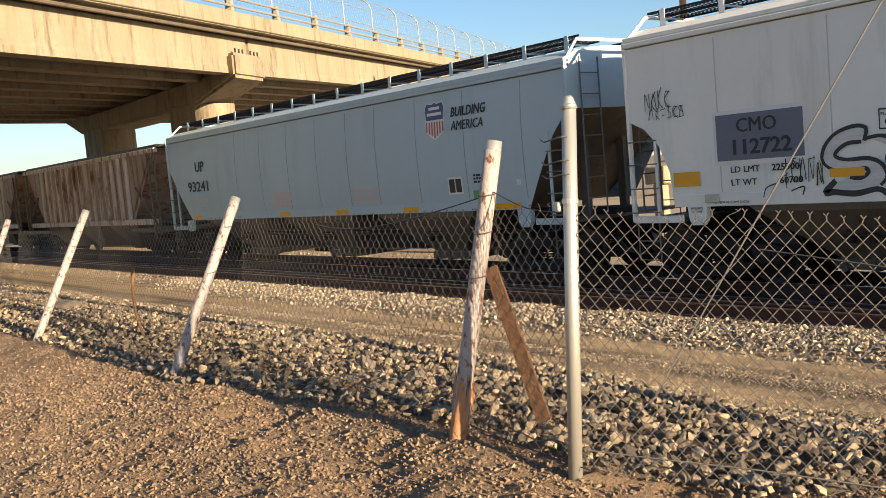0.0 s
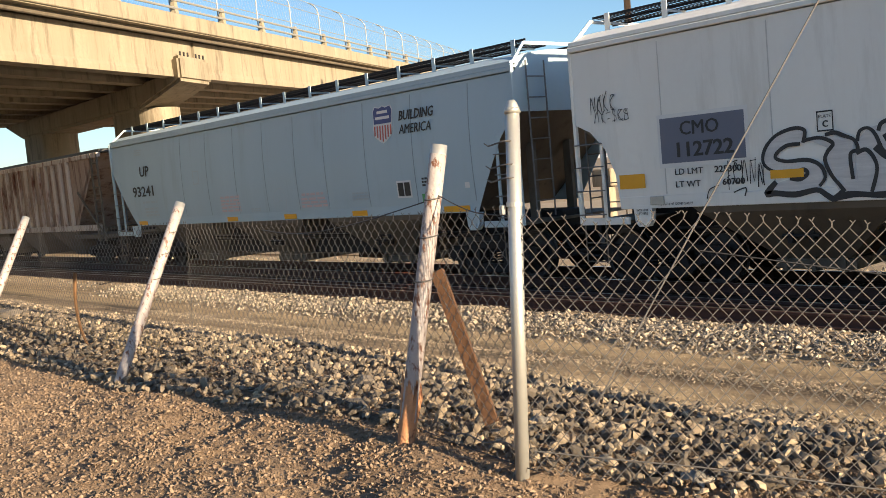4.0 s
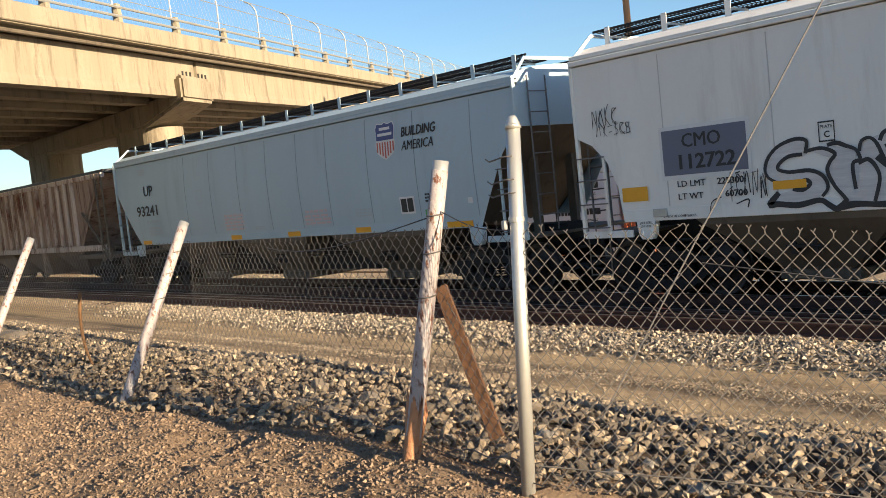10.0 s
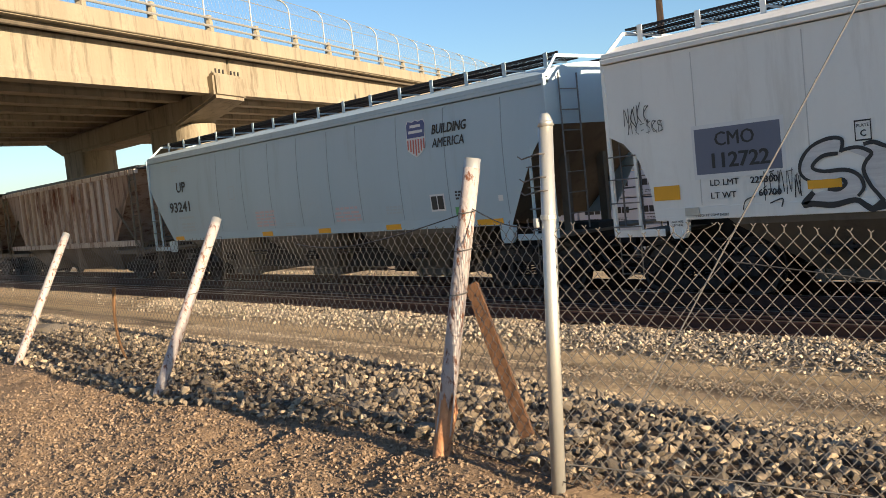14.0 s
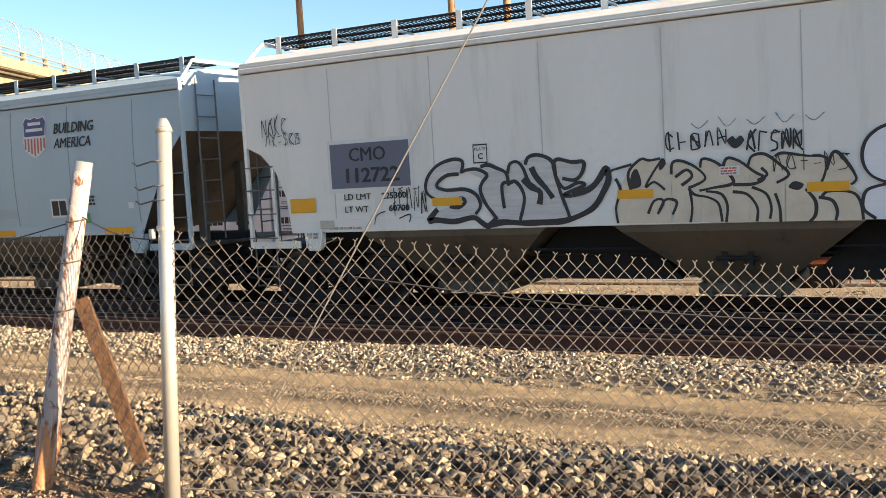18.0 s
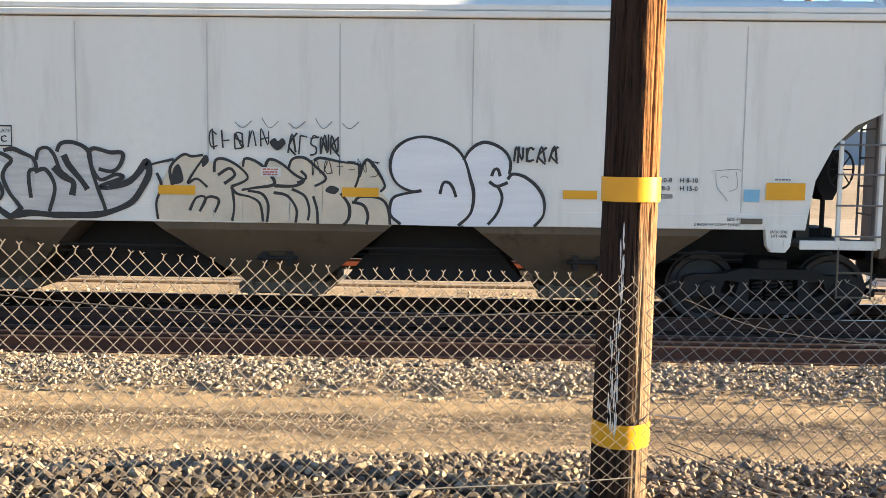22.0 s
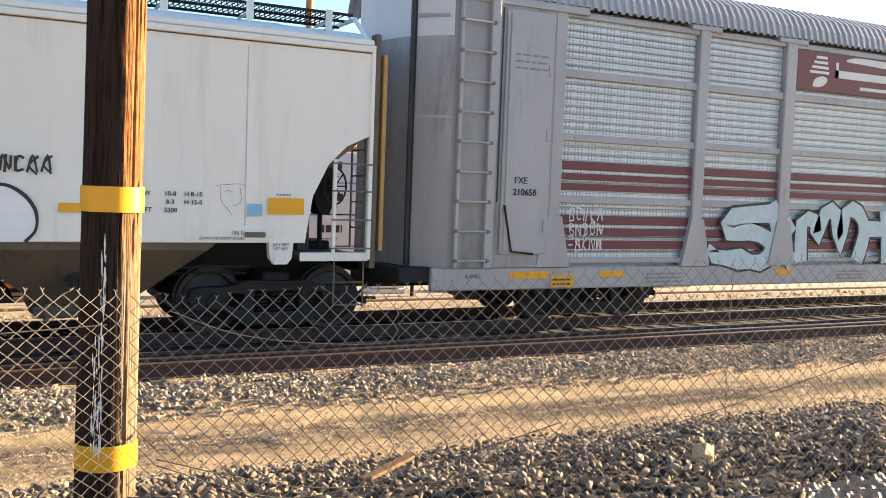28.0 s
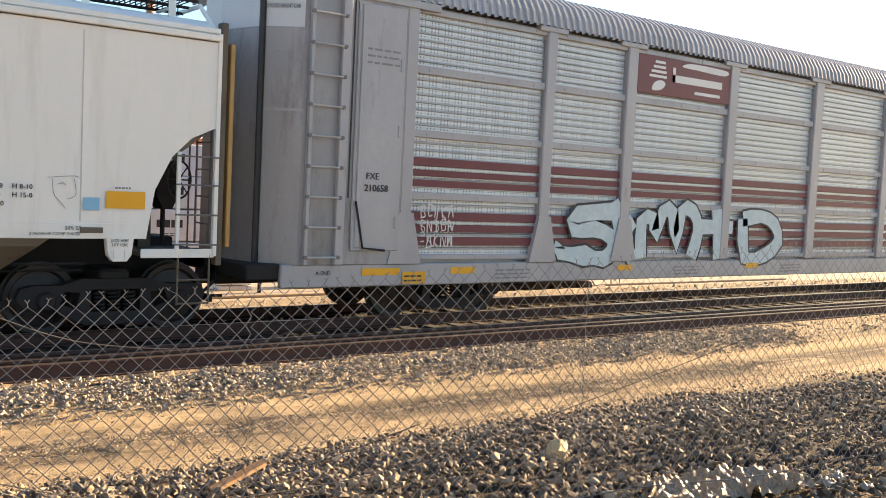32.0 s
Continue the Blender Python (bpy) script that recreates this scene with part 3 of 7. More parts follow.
def boulder(name, x, y, size, seed, label, material):
    r = random.Random(seed)
    b = BM()
    z = ground_height(x, y)
    for i in range(24):
        d = Vector((r.gauss(0, 1), r.gauss(0, 1), r.gauss(0, 1))).normalized() * r.uniform(0.8, 1.1)
        b.verts.new((d.x * size[0] + x, d.y * size[1] + y, d.z * size[2] + z + size[2] * 0.4))
    bmesh.ops.convex_hull(b, input=b.verts)
    bmesh.ops.delete(b, geom=[v for v in b.verts if not v.link_faces], context="VERTS")
    ob = part(name, b, material)
    return tagged(ob, label, "rock")


for x, y, s in ((-5.0, 3.15, (0.075, 0.065, 0.065)), (-4.3, 3.0, (0.075, 0.06, 0.05)), (-4.75, 2.85, (0.09, 0.05, 0.03)), (-4.35, 2.76, (0.10, 0.05, 0.028)), (-3.95, 2.68, (0.09, 0.05, 0.028)), (-3.55, 2.6, (0.10, 0.045, 0.03)), (-11.5, 3.3, (0.28, 0.16, 0.09))):
    boulder("rock", x, y, s, int(abs(x) * 10), "pale lump of broken concrete at the edge of the bank", M["rubble"])

boulder("rock", 4.2, 4.38, (0.095, 0.075, 0.075), 42, "rounded yellow stone among the grey bank stones", M["yellow_stone"])

# ---- tracks ----
RAIL = ((-0.075, -0.18), (0.075, -0.18), (0.075, -0.165), (0.015, -0.15), (0.012, -0.045), (0.036, -0.035), (0.036, -0.008), (0.026, 0.0), (-0.026, 0.0), (-0.036, -0.008), (-0.036, -0.035), (-0.012, -0.045), (-0.015, -0.15), (-0.075, -0.165))


def rail(y, z, label, shiny):
    ob = thing("rail", (0, y, z), label, "rail", "rails")
    b = BM()
    prism(b, [(y + a, z + c) for a, c in RAIL], "x", -160, 120)
    part("rail_body", b, M["rail_rust"], ob)
    if shiny:
        b = BM()
        box(b, -160, 120, y - 0.024, y + 0.024, z + 0.0005, z + 0.003)
        part("running_surface", b, M["bright_steel"], ob, "polished running surface")
    return ob


def track(yc, z):
    for s in (-0.7535, 0.7535):
        rail(yc + s, z, "rusty steel running rail with a polished head", True)


track(14.0, 0.0)
track(23.0, -1.3)
rail(11.95, -0.02, "rusty unused rail lying beside the track", True)
rail(11.22, -0.01, "rusty unused rail lying beside the track", True)
# extra rail, added to cover sunlit ground between the other two
rail(11.56, -0.015, "rusty unused rail lying beside the track", True)
b = BM()
box(b, -0.11, 0.11, -1.3, 1.3, -0.17, 0.0, 0.012)
tie_mesh = mesh_of("tie", b, M["tie"])
sleepers = thing("sleepers", (0, 14, -0.18), "row of dark creosoted wooden ties under the rails", "ties", kind="structure")
for i in range(110):
    shared("tie", tie_mesh, sleepers, pose(-36 + i * 0.53, 0, 0.0))
sleepers2 = thing("sleepers", (0, 23, -1.48), "row of dark creosoted wooden ties under the rails", "ties", kind="structure")
for i in range(90):
    shared("tie", tie_mesh, sleepers2, pose(-30 + i * 0.53, 0, 0.0))
side_ties = thing("sleepers", (0, 12.05, -0.20), "half-buried ends of dark wooden ties beside the track", "ties", kind="structure")
for i in range(84):
    shared("tie", tie_mesh, side_ties, pose(-28 + i * 0.55, 0.03 * math.sin(i * 5.3), 0.012 * math.sin(i * 2.1)))
# ballast bed of the lower track
b = BM()
prism(b, [(20.6, -1.52), (21.4, -1.44), (30.2, -1.44), (31, -1.52)], "x", -160, 120)
tagged(part("track_bed", b, M["slab"]), "pale gravel bed of the lower tracks", "track bed", kind="structure")

# ---- trucks, shared by all cars ----
TRUCK = {}


def make_truck_meshes():
    b = BM()
    top = [(-1.25, 0.50), (-1.2, 0.62), (-1.05, 0.66), (-0.7, 0.66), (-0.45, 0.74), (0.45, 0.74), (0.7, 0.66), (1.05, 0.66), (1.2, 0.62), (1.25, 0.50), (1.12, 0.34), (0.78, 0.36), (0.55, 0.2), (0.4, 0.13), (-0.4, 0.13), (-0.55, 0.2), (-0.78, 0.36), (-1.12, 0.34)]
    outer = [b.verts.new((x, -1.10, z)) for x, z in top]
    holes = [[(-0.33, 0.30), (0.33, 0.30), (0.33, 0.60), (-0.33, 0.60)], [(-0.72, 0.42), (-0.52, 0.34), (-0.46, 0.56), (-0.66, 0.58)], [(0.52, 0.34), (0.72, 0.42), (0.66, 0.58), (0.46, 0.56)]]
    edges = [b.edges.new((outer[i], outer[(i + 1) % len(outer)])) for i in range(len(outer))]
    for h in holes:
        hv = [b.verts.new((x, -1.10, z)) for x, z in h]
        edges += [b.edges.new((hv[i], hv[(i + 1) % 4])) for i in range(4)]
    bmesh.ops.triangle_fill(b, edges=edges, use_beauty=True)
    r = bmesh.ops.extrude_face_region(b, geom=b.faces[:])
    bmesh.ops.translate(b, verts=[g for g in r["geom"] if isinstance(g, bmesh.types.BMVert)], vec=(0, 0.16, 0))
    TRUCK["side_frame"] = mesh_of("side_frame", b, M["dark_steel"])
    b = BM()
    disc(b, 0, 0, 0, ((0.05, -0.06), (0.14, -0.06), (0.16, -0.02), (0.36, 0.015), (0.39, -0.045), (0.457, -0.05), (0.457, 0.07), (0.485, 0.075), (0.485, 0.105), (0.39, 0.105), (0.36, 0.045), (0.14, 0.04), (0.05, 0.04)), 36)
    TRUCK["wheel"] = mesh_of("wheel", b, M["wheel_steel"])
    b = BM()
    disc(b, 0, 0, 0, ((0.075, -1.0), (0.075, 1.0)), 12)
    TRUCK["axle"] = mesh_of("axle", b, M["dark_steel"])
    b = BM()
    disc(b, 0, 0, 0, ((0.03, -0.09), (0.10, -0.09), (0.13, -0.05), (0.13, 0.08), (0.05, 0.08)), 18)
    for k in range(3):
        a = 2.1 * k + 0.5
        tube(b, [(0.07 * math.cos(a), -0.11, 0.07 * math.sin(a)), (0.07 * math.cos(a), -0.08, 0.07 * math.sin(a))], 0.018, 6)
    TRUCK["bearing_cap"] = mesh_of("bearing_cap", b, M["dark_steel"])
    b = BM()
    for cx in (-0.2, 0.0, 0.2):
        tube(b, [(cx + 0.075 * math.cos(k * 0.9), 0.075 * math.sin(k * 0.9), 0.0 + k * 0.0075) for k in range(36)], 0.017, 5)
    TRUCK["spring_set"] = mesh_of("spring_set", b, M["dark_steel"])
    b = BM()
    box(b, -0.2, 0.2, -1.05, 1.05, 0.56, 0.86, 0.03)
    box(b, -0.5, 0.5, -0.3, 0.3, 0.15, 0.6, 0.03)
    TRUCK["bolster"] = mesh_of("bolster", b, M["dark_steel"])
    b = BM()
    box(b, -0.03, 0.03, -0.95, 0.95, 0.36, 0.46, 0.01)
    TRUCK["brake_beam"] = mesh_of("brake_beam", b, M["dark_steel"])


make_truck_meshes()


def truck(car, x, y=0.0, z=0.0):
    """A two-axle truck as a part of its car, at a place in the car's space."""
    base = Matrix.Translation((x, y, z))
    tr = shared("truck", TRUCK["bolster"], car, base, "dark greasy two-axle truck")
    for s in (1, -1):
        turn = Matrix.Identity(4) if s == 1 else pose(0, 0, 0, 0, 0, 180)
        shared("side_frame", TRUCK["side_frame"], tr, turn)
        shared("spring_set", TRUCK["spring_set"], tr, turn @ pose(0, -1.02, 0.30))
        for w in (-0.889, 0.889):
            shared("bearing_cap", TRUCK["bearing_cap"], tr, turn @ pose(w, -1.06, 0.457))
    wheels = []
    for w in (-0.889, 0.889):
        shared("axle", TRUCK["axle"], tr, pose(w, 0, 0.457))
        for s in (1, -1):
            wheels.append((shared("wheel", TRUCK["wheel"], tr, pose(w, -0.75 * s, 0.457) @ (Matrix.Identity(4) if s == 1 else pose(0, 0, 0, 0, 0, 180)), "worn steel wheel"), w, s))
    for s in (-1.4, 1.4):
        shared("brake_beam", TRUCK["brake_beam"], tr, pose(s, 0, 0))
    return wheels


def coupler(car, x, toward, y=14.0, z=0.0):
    b = BM()
    box(b, min(x, x + toward * 0.75), max(x, x + toward * 0.75), y - 0.07, y + 0.07, z + 0.80, z + 0.96, 0.02)
    box(b, x + toward * 0.75 - 0.16, x + toward * 0.75 + 0.12, y - 0.14, y + 0.12, z + 0.74, z + 1.02, 0.05)
    part("coupler", b, M["dark_steel"], car)
    b = BM()
    tube(b, smooth_line([(x, y - 0.35, z + 0.7), (x + toward * 0.3, y - 0.33, z + 0.42), (x + toward * 0.8, y - 0.3, z + 0.36)], 5), 0.025, 6)
    part("brake_hose", b, M["black"], car)


# ---- covered hopper cars ----
SIDE, YC = 12.4, 14.0


def covered_hopper(label, x0, x1, paint, cut0, cut1, seams, bays, trucks, eave, sill, stanchions, end_paint, bulge=0.0, seam="seam"):
    """Side sheets cut away at the ends, three discharge bays, running boards on the roof, ladders at the corners. cut: the edge of the sheet near an end, (x, z) from the top down."""
    car = thing("covered_hopper_car", ((x0 + x1) / 2, YC, 0), label, "rail car", "standing train")
    xs = [x0] + seams + [x1]
    far = 2 * YC - SIDE

    def bowed(b, sign=1):
        """Cuts a side sheet into level strips and bows it outward."""
        if bulge:
            for k in range(1, 12):
                bmesh.ops.bisect_plane(b, geom=b.verts[:] + b.edges[:] + b.faces[:], plane_co=(0, 0, sill + (eave - sill) * k / 12), plane_no=(0, 0, 1))
            for v in b.verts:
                v.co.y += sign * bulge * ((v.co.z - (eave + sill) / 2) / ((eave - sill) / 2)) ** 2
        return b
    for i, (a, c) in enumerate(zip(xs, xs[1:])):
        for near in (True, False):
            y = SIDE if near else far
            lo, hi = (y, y + 0.012) if near else (y - 0.012, y)
            out = [(a, eave), (c, eave)]
            if i == len(xs) - 2:
                out += [p for p in cut1 if p[0] > a + 0.02]
                out.append((max(a, cut1[-1][0]), sill)) if cut1[-1][0] > a else None
            else:
                out.append((c, sill))
            if i == 0:
                out += [p for p in cut0[::-1] if p[0] < c - 0.02]
            else:
                out.append((a, sill))
            b = BM()
            prism(b, out, "y", lo, hi)
            part("side_panel", bowed(b, 1 if near else -1), paint, car)
        if i:
            b = BM()
            box(b, a - 0.008, a + 0.008, SIDE - 0.005, SIDE + 0.004, sill + 0.22, eave - 0.06)
            part("seam_strip", bowed(b), M[seam], car)
    # stepped eave and the arched roof
    for z0, z1, d in ((eave + 0.016, eave + 0.10, 0.055), (eave + 0.114, eave + 0.19, 0.02)):
        b = BM()
        box(b, x0, x1, SIDE - d + bulge, SIDE + 0.15, z0, z1, 0.012)
        part("eave_angle", b, paint, car)
    b = BM()
    prof = [(SIDE + 0.02, eave + 0.19)] + [(YC + 1.5 * math.sin(a), eave + 0.17 + 0.26 * math.cos(a)) for a in [radians(-78 + 13 * k) for k in range(13)]] + [(far - 0.02, eave + 0.19), (far - 0.02, eave + 0.1), (SIDE + 0.02, eave + 0.1)]
    prism(b, prof, "x", x0 + 0.02, x1 - 0.02)
    part("roof", b, paint, car)
    b = BM()
    box(b, x0 + 0.9, x1 - 0.9, YC - 0.28, YC + 0.28, eave + 0.40, eave + 0.50, 0.03)
    part("hatch_trough", b, paint, car)
    # side sill under the sheets
    s0, s1 = cut0[-1][0], cut1[-1][0]
    for y in (SIDE, far - 0.1):
        b = BM()
        box(b, s0, s1, y - 0.006 + (bulge * 0.8 if y == SIDE else 0), y + 0.1 - (0 if y == SIDE else bulge * 0.8), sill, sill + 0.20, 0.008)
        part("side_sill", b, paint, car)
    # end walls and slope sheets
    for xe, cut, s in ((x0, cut0, 1), (x1, cut1, -1)):
        zc = cut[0][1]
        b = BM()
        box(b, min(xe, xe + s * 0.02), max(xe, xe + s * 0.02), SIDE + 0.012, far - 0.012, zc, eave + 0.15)
        part("end_wall", b, end_paint, car)
        b = BM()
        prism(b, [(xe + s * 0.03, zc), (xe + s * 0.08, zc + 0.04), (xe + s * 2.0, sill + 0.05), (xe + s * 1.95, sill + 0.0)], "y", SIDE + 0.03 + bulge, far - 0.03 - bulge)
        part("slope_sheet", b, M["grime"], car)
        for k in (-0.55, 0.55):
            b = BM()
            box(b, xe + s * 0.62 - 0.09, xe + s * 0.62 + 0.09, YC + k - 0.05, YC + k + 0.05, 1.05, zc - 0.55)
            part("end_support", b, M["grime"], car)
        # platform and corner ladder
        b = BM()
        box(b, min(xe, xe + s * 1.0), max(xe, xe + s * 1.0), SIDE + 0.031, far - 0.031, 1.08, 1.13)
        part("end_platform", b, M["grime"], car, "grimy end platform")
        b = BM()
        box(b, min(xe, xe + s * 1.0), max(xe, xe + s * 1.0), SIDE - 0.003, SIDE + 0.03, 1.06, 1.18, 0.006)
        part("platform_lip", b, paint, car)
        for yy, d in ((SIDE + 0.01, -1), (far - 0.01, 1)):
            b = BM()
            box(b, xe - 0.03, xe + 0.03, yy - 0.03, yy + 0.05, 1.08, eave + 0.12, 0.008)
            part("corner_post", b, paint, car)
            b = BM()
            box(b, xe + s * 0.52 - 0.025, xe + s * 0.52 + 0.025, yy - 0.02, yy + 0.03, 1.12, lerp_table(0.52, ((0, zc), (0.9, zc - 0.65))) + 0.02, 0.006)
            part("corner_post", b, paint, car)
            for z in (1.24, 1.64, 2.04, 2.42):
                b = BM()
                tube(b, [(xe - s * 0.02, yy + d * 0.05, z), (xe + s * 0.57, yy + d * 0.05, z)], 0.013, 6)
                part("ladder_rung", b, M["dark_rung"], car)
            b = BM()
            for px in (0.06, 0.5):
                tube(b, [(xe + s * px, yy, 1.1), (xe + s * px, yy, 0.42)], 0.014, 6)
            for z in (0.44, 0.76):
                tube(b, [(xe + s * 0.06, yy, z), (xe + s * 0.5, yy, z)], 0.014, 6)
            # dark material in place of the car's paint, standing in for shade
            part("sill_step", b, M["grime"], car)
        b = BM()
        for k in (0.35, 0.85):
            tube(b, [(xe - s * 0.06, SIDE + k, 1.2), (xe - s * 0.06, SIDE + k, eave + 0.2)], 0.016, 6)
        for z in [1.5 + 0.38 * k for k in range(8)]:
            if z < eave + 0.1:
                tube(b, [(xe - s * 0.06, SIDE + 0.35, z), (xe - s * 0.06, SIDE + 0.85, z)], 0.013, 6)
        part("end_ladder", b, M["dark_rung"], car)
        # jacking pad
        px = xe + s * 1.28
        b = BM()
        prism(b, [(px - 0.18, 1.36), (px + 0.18, 1.36), (px + 0.15, 1.10), (px + 0.09, 1.02), (px - 0.09, 1.02), (px - 0.15, 1.10)], "y", SIDE - 0.02, SIDE + 0.1)
        for q in (-0.07, 0.07):
            box(b, px + q - 0.012, px + q + 0.012, SIDE - 0.035, SIDE - 0.018, 1.05, 1.17)
        part("jacking_pad", b, paint, car)
        coupler(car, xe + s * 0.1, -s)
    # discharge bays
    for a, c in bays:
        m = (a + c) / 2
        b = BM()
        loft(b, [[(a, SIDE + 0.03, sill), (c, SIDE + 0.03, sill), (c, far - 0.03, sill), (a, far - 0.03, sill)], [(a + 0.12, SIDE + 0.05, sill - 0.1), (c - 0.12, SIDE + 0.05, sill - 0.1), (c - 0.12, far - 0.05, sill - 0.1), (a + 0.12, far - 0.05, sill - 0.1)], [(m - 0.5, YC - 0.85, 0.42), (m + 0.5, YC - 0.85, 0.42), (m + 0.5, YC + 0.85, 0.42), (m - 0.5, YC + 0.85, 0.42)]])
        part("hopper_bay", b, M["grime"], car)
        b = BM()
        box(b, m - 0.62, m + 0.62, YC - 0.9, YC + 0.9, 0.27, 0.43, 0.02)
        for q in (-0.45, 0.0, 0.45):
            box(b, m + q - 0.03, m + q + 0.03, YC - 0.95, YC + 0.95, 0.24, 0.46)
        part("outlet_gate", b, M["grime"], car)
        b = BM()
        z = 0.84
        y = YC - 1.22
        box(b, m - 0.24, m + 0.24, y - 0.06, y + 0.06, z + 0.06, z + 0.10)
        box(b, m - 0.2, m - 0.13, y - 0.07, y + 0.05, z - 0.14, z + 0.07)
        box(b, m + 0.13, m + 0.2, y - 0.07, y + 0.05, z - 0.14, z + 0.07)
        tube(b, [(m - 0.28, y - 0.05, z - 0.03), (m + 0.28, y - 0.05, z - 0.03)], 0.028, 8)
        part("gate_bracket", b, M["dark_steel"], car)
    b = BM()
    box(b, x0 + 0.1, x1 - 0.1, YC - 0.33, YC + 0.33, 0.72, 1.26, 0.02)
    part("centre_sill", b, M["dark_steel"], car)
    for (a0, c0), (a1, c1) in zip(bays, bays[1:]):
        b = BM()
        prism(b, [(c0 - 0.05, sill - 0.02), (a1 + 0.05, sill - 0.02), (a1 + 0.75, 0.47), (c0 - 0.75, 0.47)], "y", YC - 0.8, YC + 0.8)
        part("cross_ridge", b, M["dark_steel"], car)
    b = BM()
    tube(b, [(x0 + 1.6, SIDE + 0.35, 0.96), (x1 - 1.6, SIDE + 0.35, 0.96)], 0.02, 6)
    tube(b, [(x0 + 1.6, SIDE + 0.5, 0.86), (x1 - 1.6, SIDE + 0.5, 0.86)], 0.014, 6)
    part("brake_pipe", b, M["dark_steel"], car)
    # running boards on the roof edge
    zt = eave + 0.54
    for yb, d in ((SIDE + 0.58, 1), (far - 0.58, -1)):
        b = BM()
        n = int((x1 - x0 - 0.4) / 0.075)
        for k in range(n):
            xx = x0 + 0.2 + k * 0.075
            for q in (-1, 1):
                tube(b, [(xx - 0.09 * q, yb, zt + 0.07), (xx + 0.09 * q, yb + d * 0.55, zt - 0.03)], 0.010, 3, cap=False)
        for q in (0.0, 0.28, 0.55):
            box(b, x0 + 0.1, x1 - 0.1, yb + d * q - 0.008, yb + d * q + 0.008, zt + 0.045 - 0.18 * q, zt + 0.085 - 0.18 * q)
        part("running_board", b, M["dark_steel"], car, "dark expanded-metal running board")
        for xx in stanchions:
            b = BM()
            prism(b, [(xx - 0.05, zt + 0.10), (xx + 0.05, zt + 0.10), (xx + 0.05, eave + 0.2), (xx - 0.05, eave + 0.2)], "y", yb - 0.03 * d - 0.004, yb - 0.03 * d + 0.012)
            box(b, xx - 0.02, xx + 0.02, min(yb, yb + d * 0.55), max(yb, yb + d * 0.55), zt - 0.08, zt - 0.05)
            part("running_board_bracket", b, paint, car)
    for xe, s in ((x0, 1), (x1, -1)):
        b = BM()
        tube(b, [(xe + s * 0.02, SIDE + 0.02, eave + 0.1), (xe + s * 0.1, SIDE + 0.5, zt), (xe + s * 0.1, far - 0.5, zt), (xe + s * 0.02, far - 0.02, eave + 0.1)], 0.035, 5)
        part("roof_end_frame", b, paint, car)
    for tx in trucks:
        truck(car, tx - car.location.x)
    return car


cmo = covered_hopper("pale grey covered hopper car with large painted graffiti", -10.42, 5.36, M["pale_grey"],
                     [(-10.42, 2.77), (-10.1, 2.62), (-9.82, 2.32), (-9.64, 1.9), (-9.57, 1.31)], [(5.36, 2.83), (5.0, 2.66), (4.74, 2.40), (4.52, 1.95), (4.42, 1.31)],
                     [-8.67, -6.84, -5.09, -3.36, -1.63, 0.09, 1.83, 3.58], [(-8.25, -5.1), (-4.12, -0.93), (0.1, 3.23)], (-9.22, 4.21), 3.96, 1.31,
                     [-10.0 + 1.145 * k for k in range(14)], M["pale_grey"])
up = covered_hopper("blue-grey covered hopper car with a shield emblem", -29.6, -11.8, M["blue_grey"],
                    [(-29.6, 3.1), (-29.15, 2.5), (-28.5, 1.65), (-28.25, 1.36)], [(-11.8, 3.15), (-12.2, 2.7), (-12.98, 1.75), (-13.17, 1.36)],
                    [-24.87, -23.4, -21.9, -20.45, -19.05, -17.84, -16.3, -14.7, -13.0], [(-26.9, -23.4), (-22.4, -19.0), (-18.0, -14.6)], (-28.1, -13.2), 3.87, 1.36,
                    [-29.0 + 1.12 * k for k in range(16)], M["blue_grey"], bulge=0.07, seam="blue_seam")


# ---- markings and graffiti on the pale grey car ----
def on_car(name, car, material, draw, label="", kind=""):
    b = BM()
    draw(b)
    return part(name, b, material, car, label, kind=kind)


def rect(b, x0, x1, z0, z1, y):
    b.faces.new([b.verts.new(p) for p in ((x0, y, z0), (x1, y, z0), (x1, y, z1), (x0, y, z1))])


Y1, Y2, Y3, Y4 = SIDE - 0.008, SIDE - 0.012, SIDE - 0.016, SIDE - 0.020
on_car("number_patch_border", cmo, M["white"], lambda b: rect(b, -8.76, -7.2, 1.93, 2.76, Y1), "worn white border")
on_car("number_patch", cmo, M["slate"], lambda b: rect(b, -8.71, -7.26, 2.0, 2.70, Y2), "slate blue number patch")
lettering("reporting_mark", "CMO", -8.02, Y3, 2.42, 0.21, M["black"], cmo, "CENTER", 1.0)
lettering("car_number", "112722", -7.97, Y3, 2.09, 0.22, M["black"], cmo, "CENTER", 1.1)
for words, x, z in (("LD LMT", -8.5, 1.815), ("225300", -7.80, 1.815), ("LT WT", -8.5, 1.62), ("60700", -7.68, 1.62)):
    lettering("weight_stencil", words, x, Y2, z, 0.095, M["black"], cmo, "LEFT", 1.1)
for a, c, z0, z1 in ((-9.55, -9.05, 1.64, 1.87), (-6.90, -6.40, 1.67, 1.79), (-4.02, -3.53, 1.67, 1.79), (-1.60, -1.12, 1.67, 1.79), (1.28, 1.72, 1.68, 1.79), (3.89, 4.39, 1.70, 1.92)):
    on_car("reflector", cmo, M["yellow"], lambda b: rect(b, a, c, z0, z1, Y4), "yellow reflective strip")
on_car("blue_tag", cmo, M["sky_blue"], lambda b: rect(b, 3.61, 3.81, 1.67, 1.83, Y3), "light blue tag")
on_car("plate_frame", cmo, M["black"], lambda b: [rect(b, *q, Y2) for q in ((-6.18, -5.95, 2.53, 2.55), (-6.18, -5.95, 2.27, 2.29), (-6.18, -6.165, 2.27, 2.55), (-5.965, -5.95, 2.27, 2.55))])
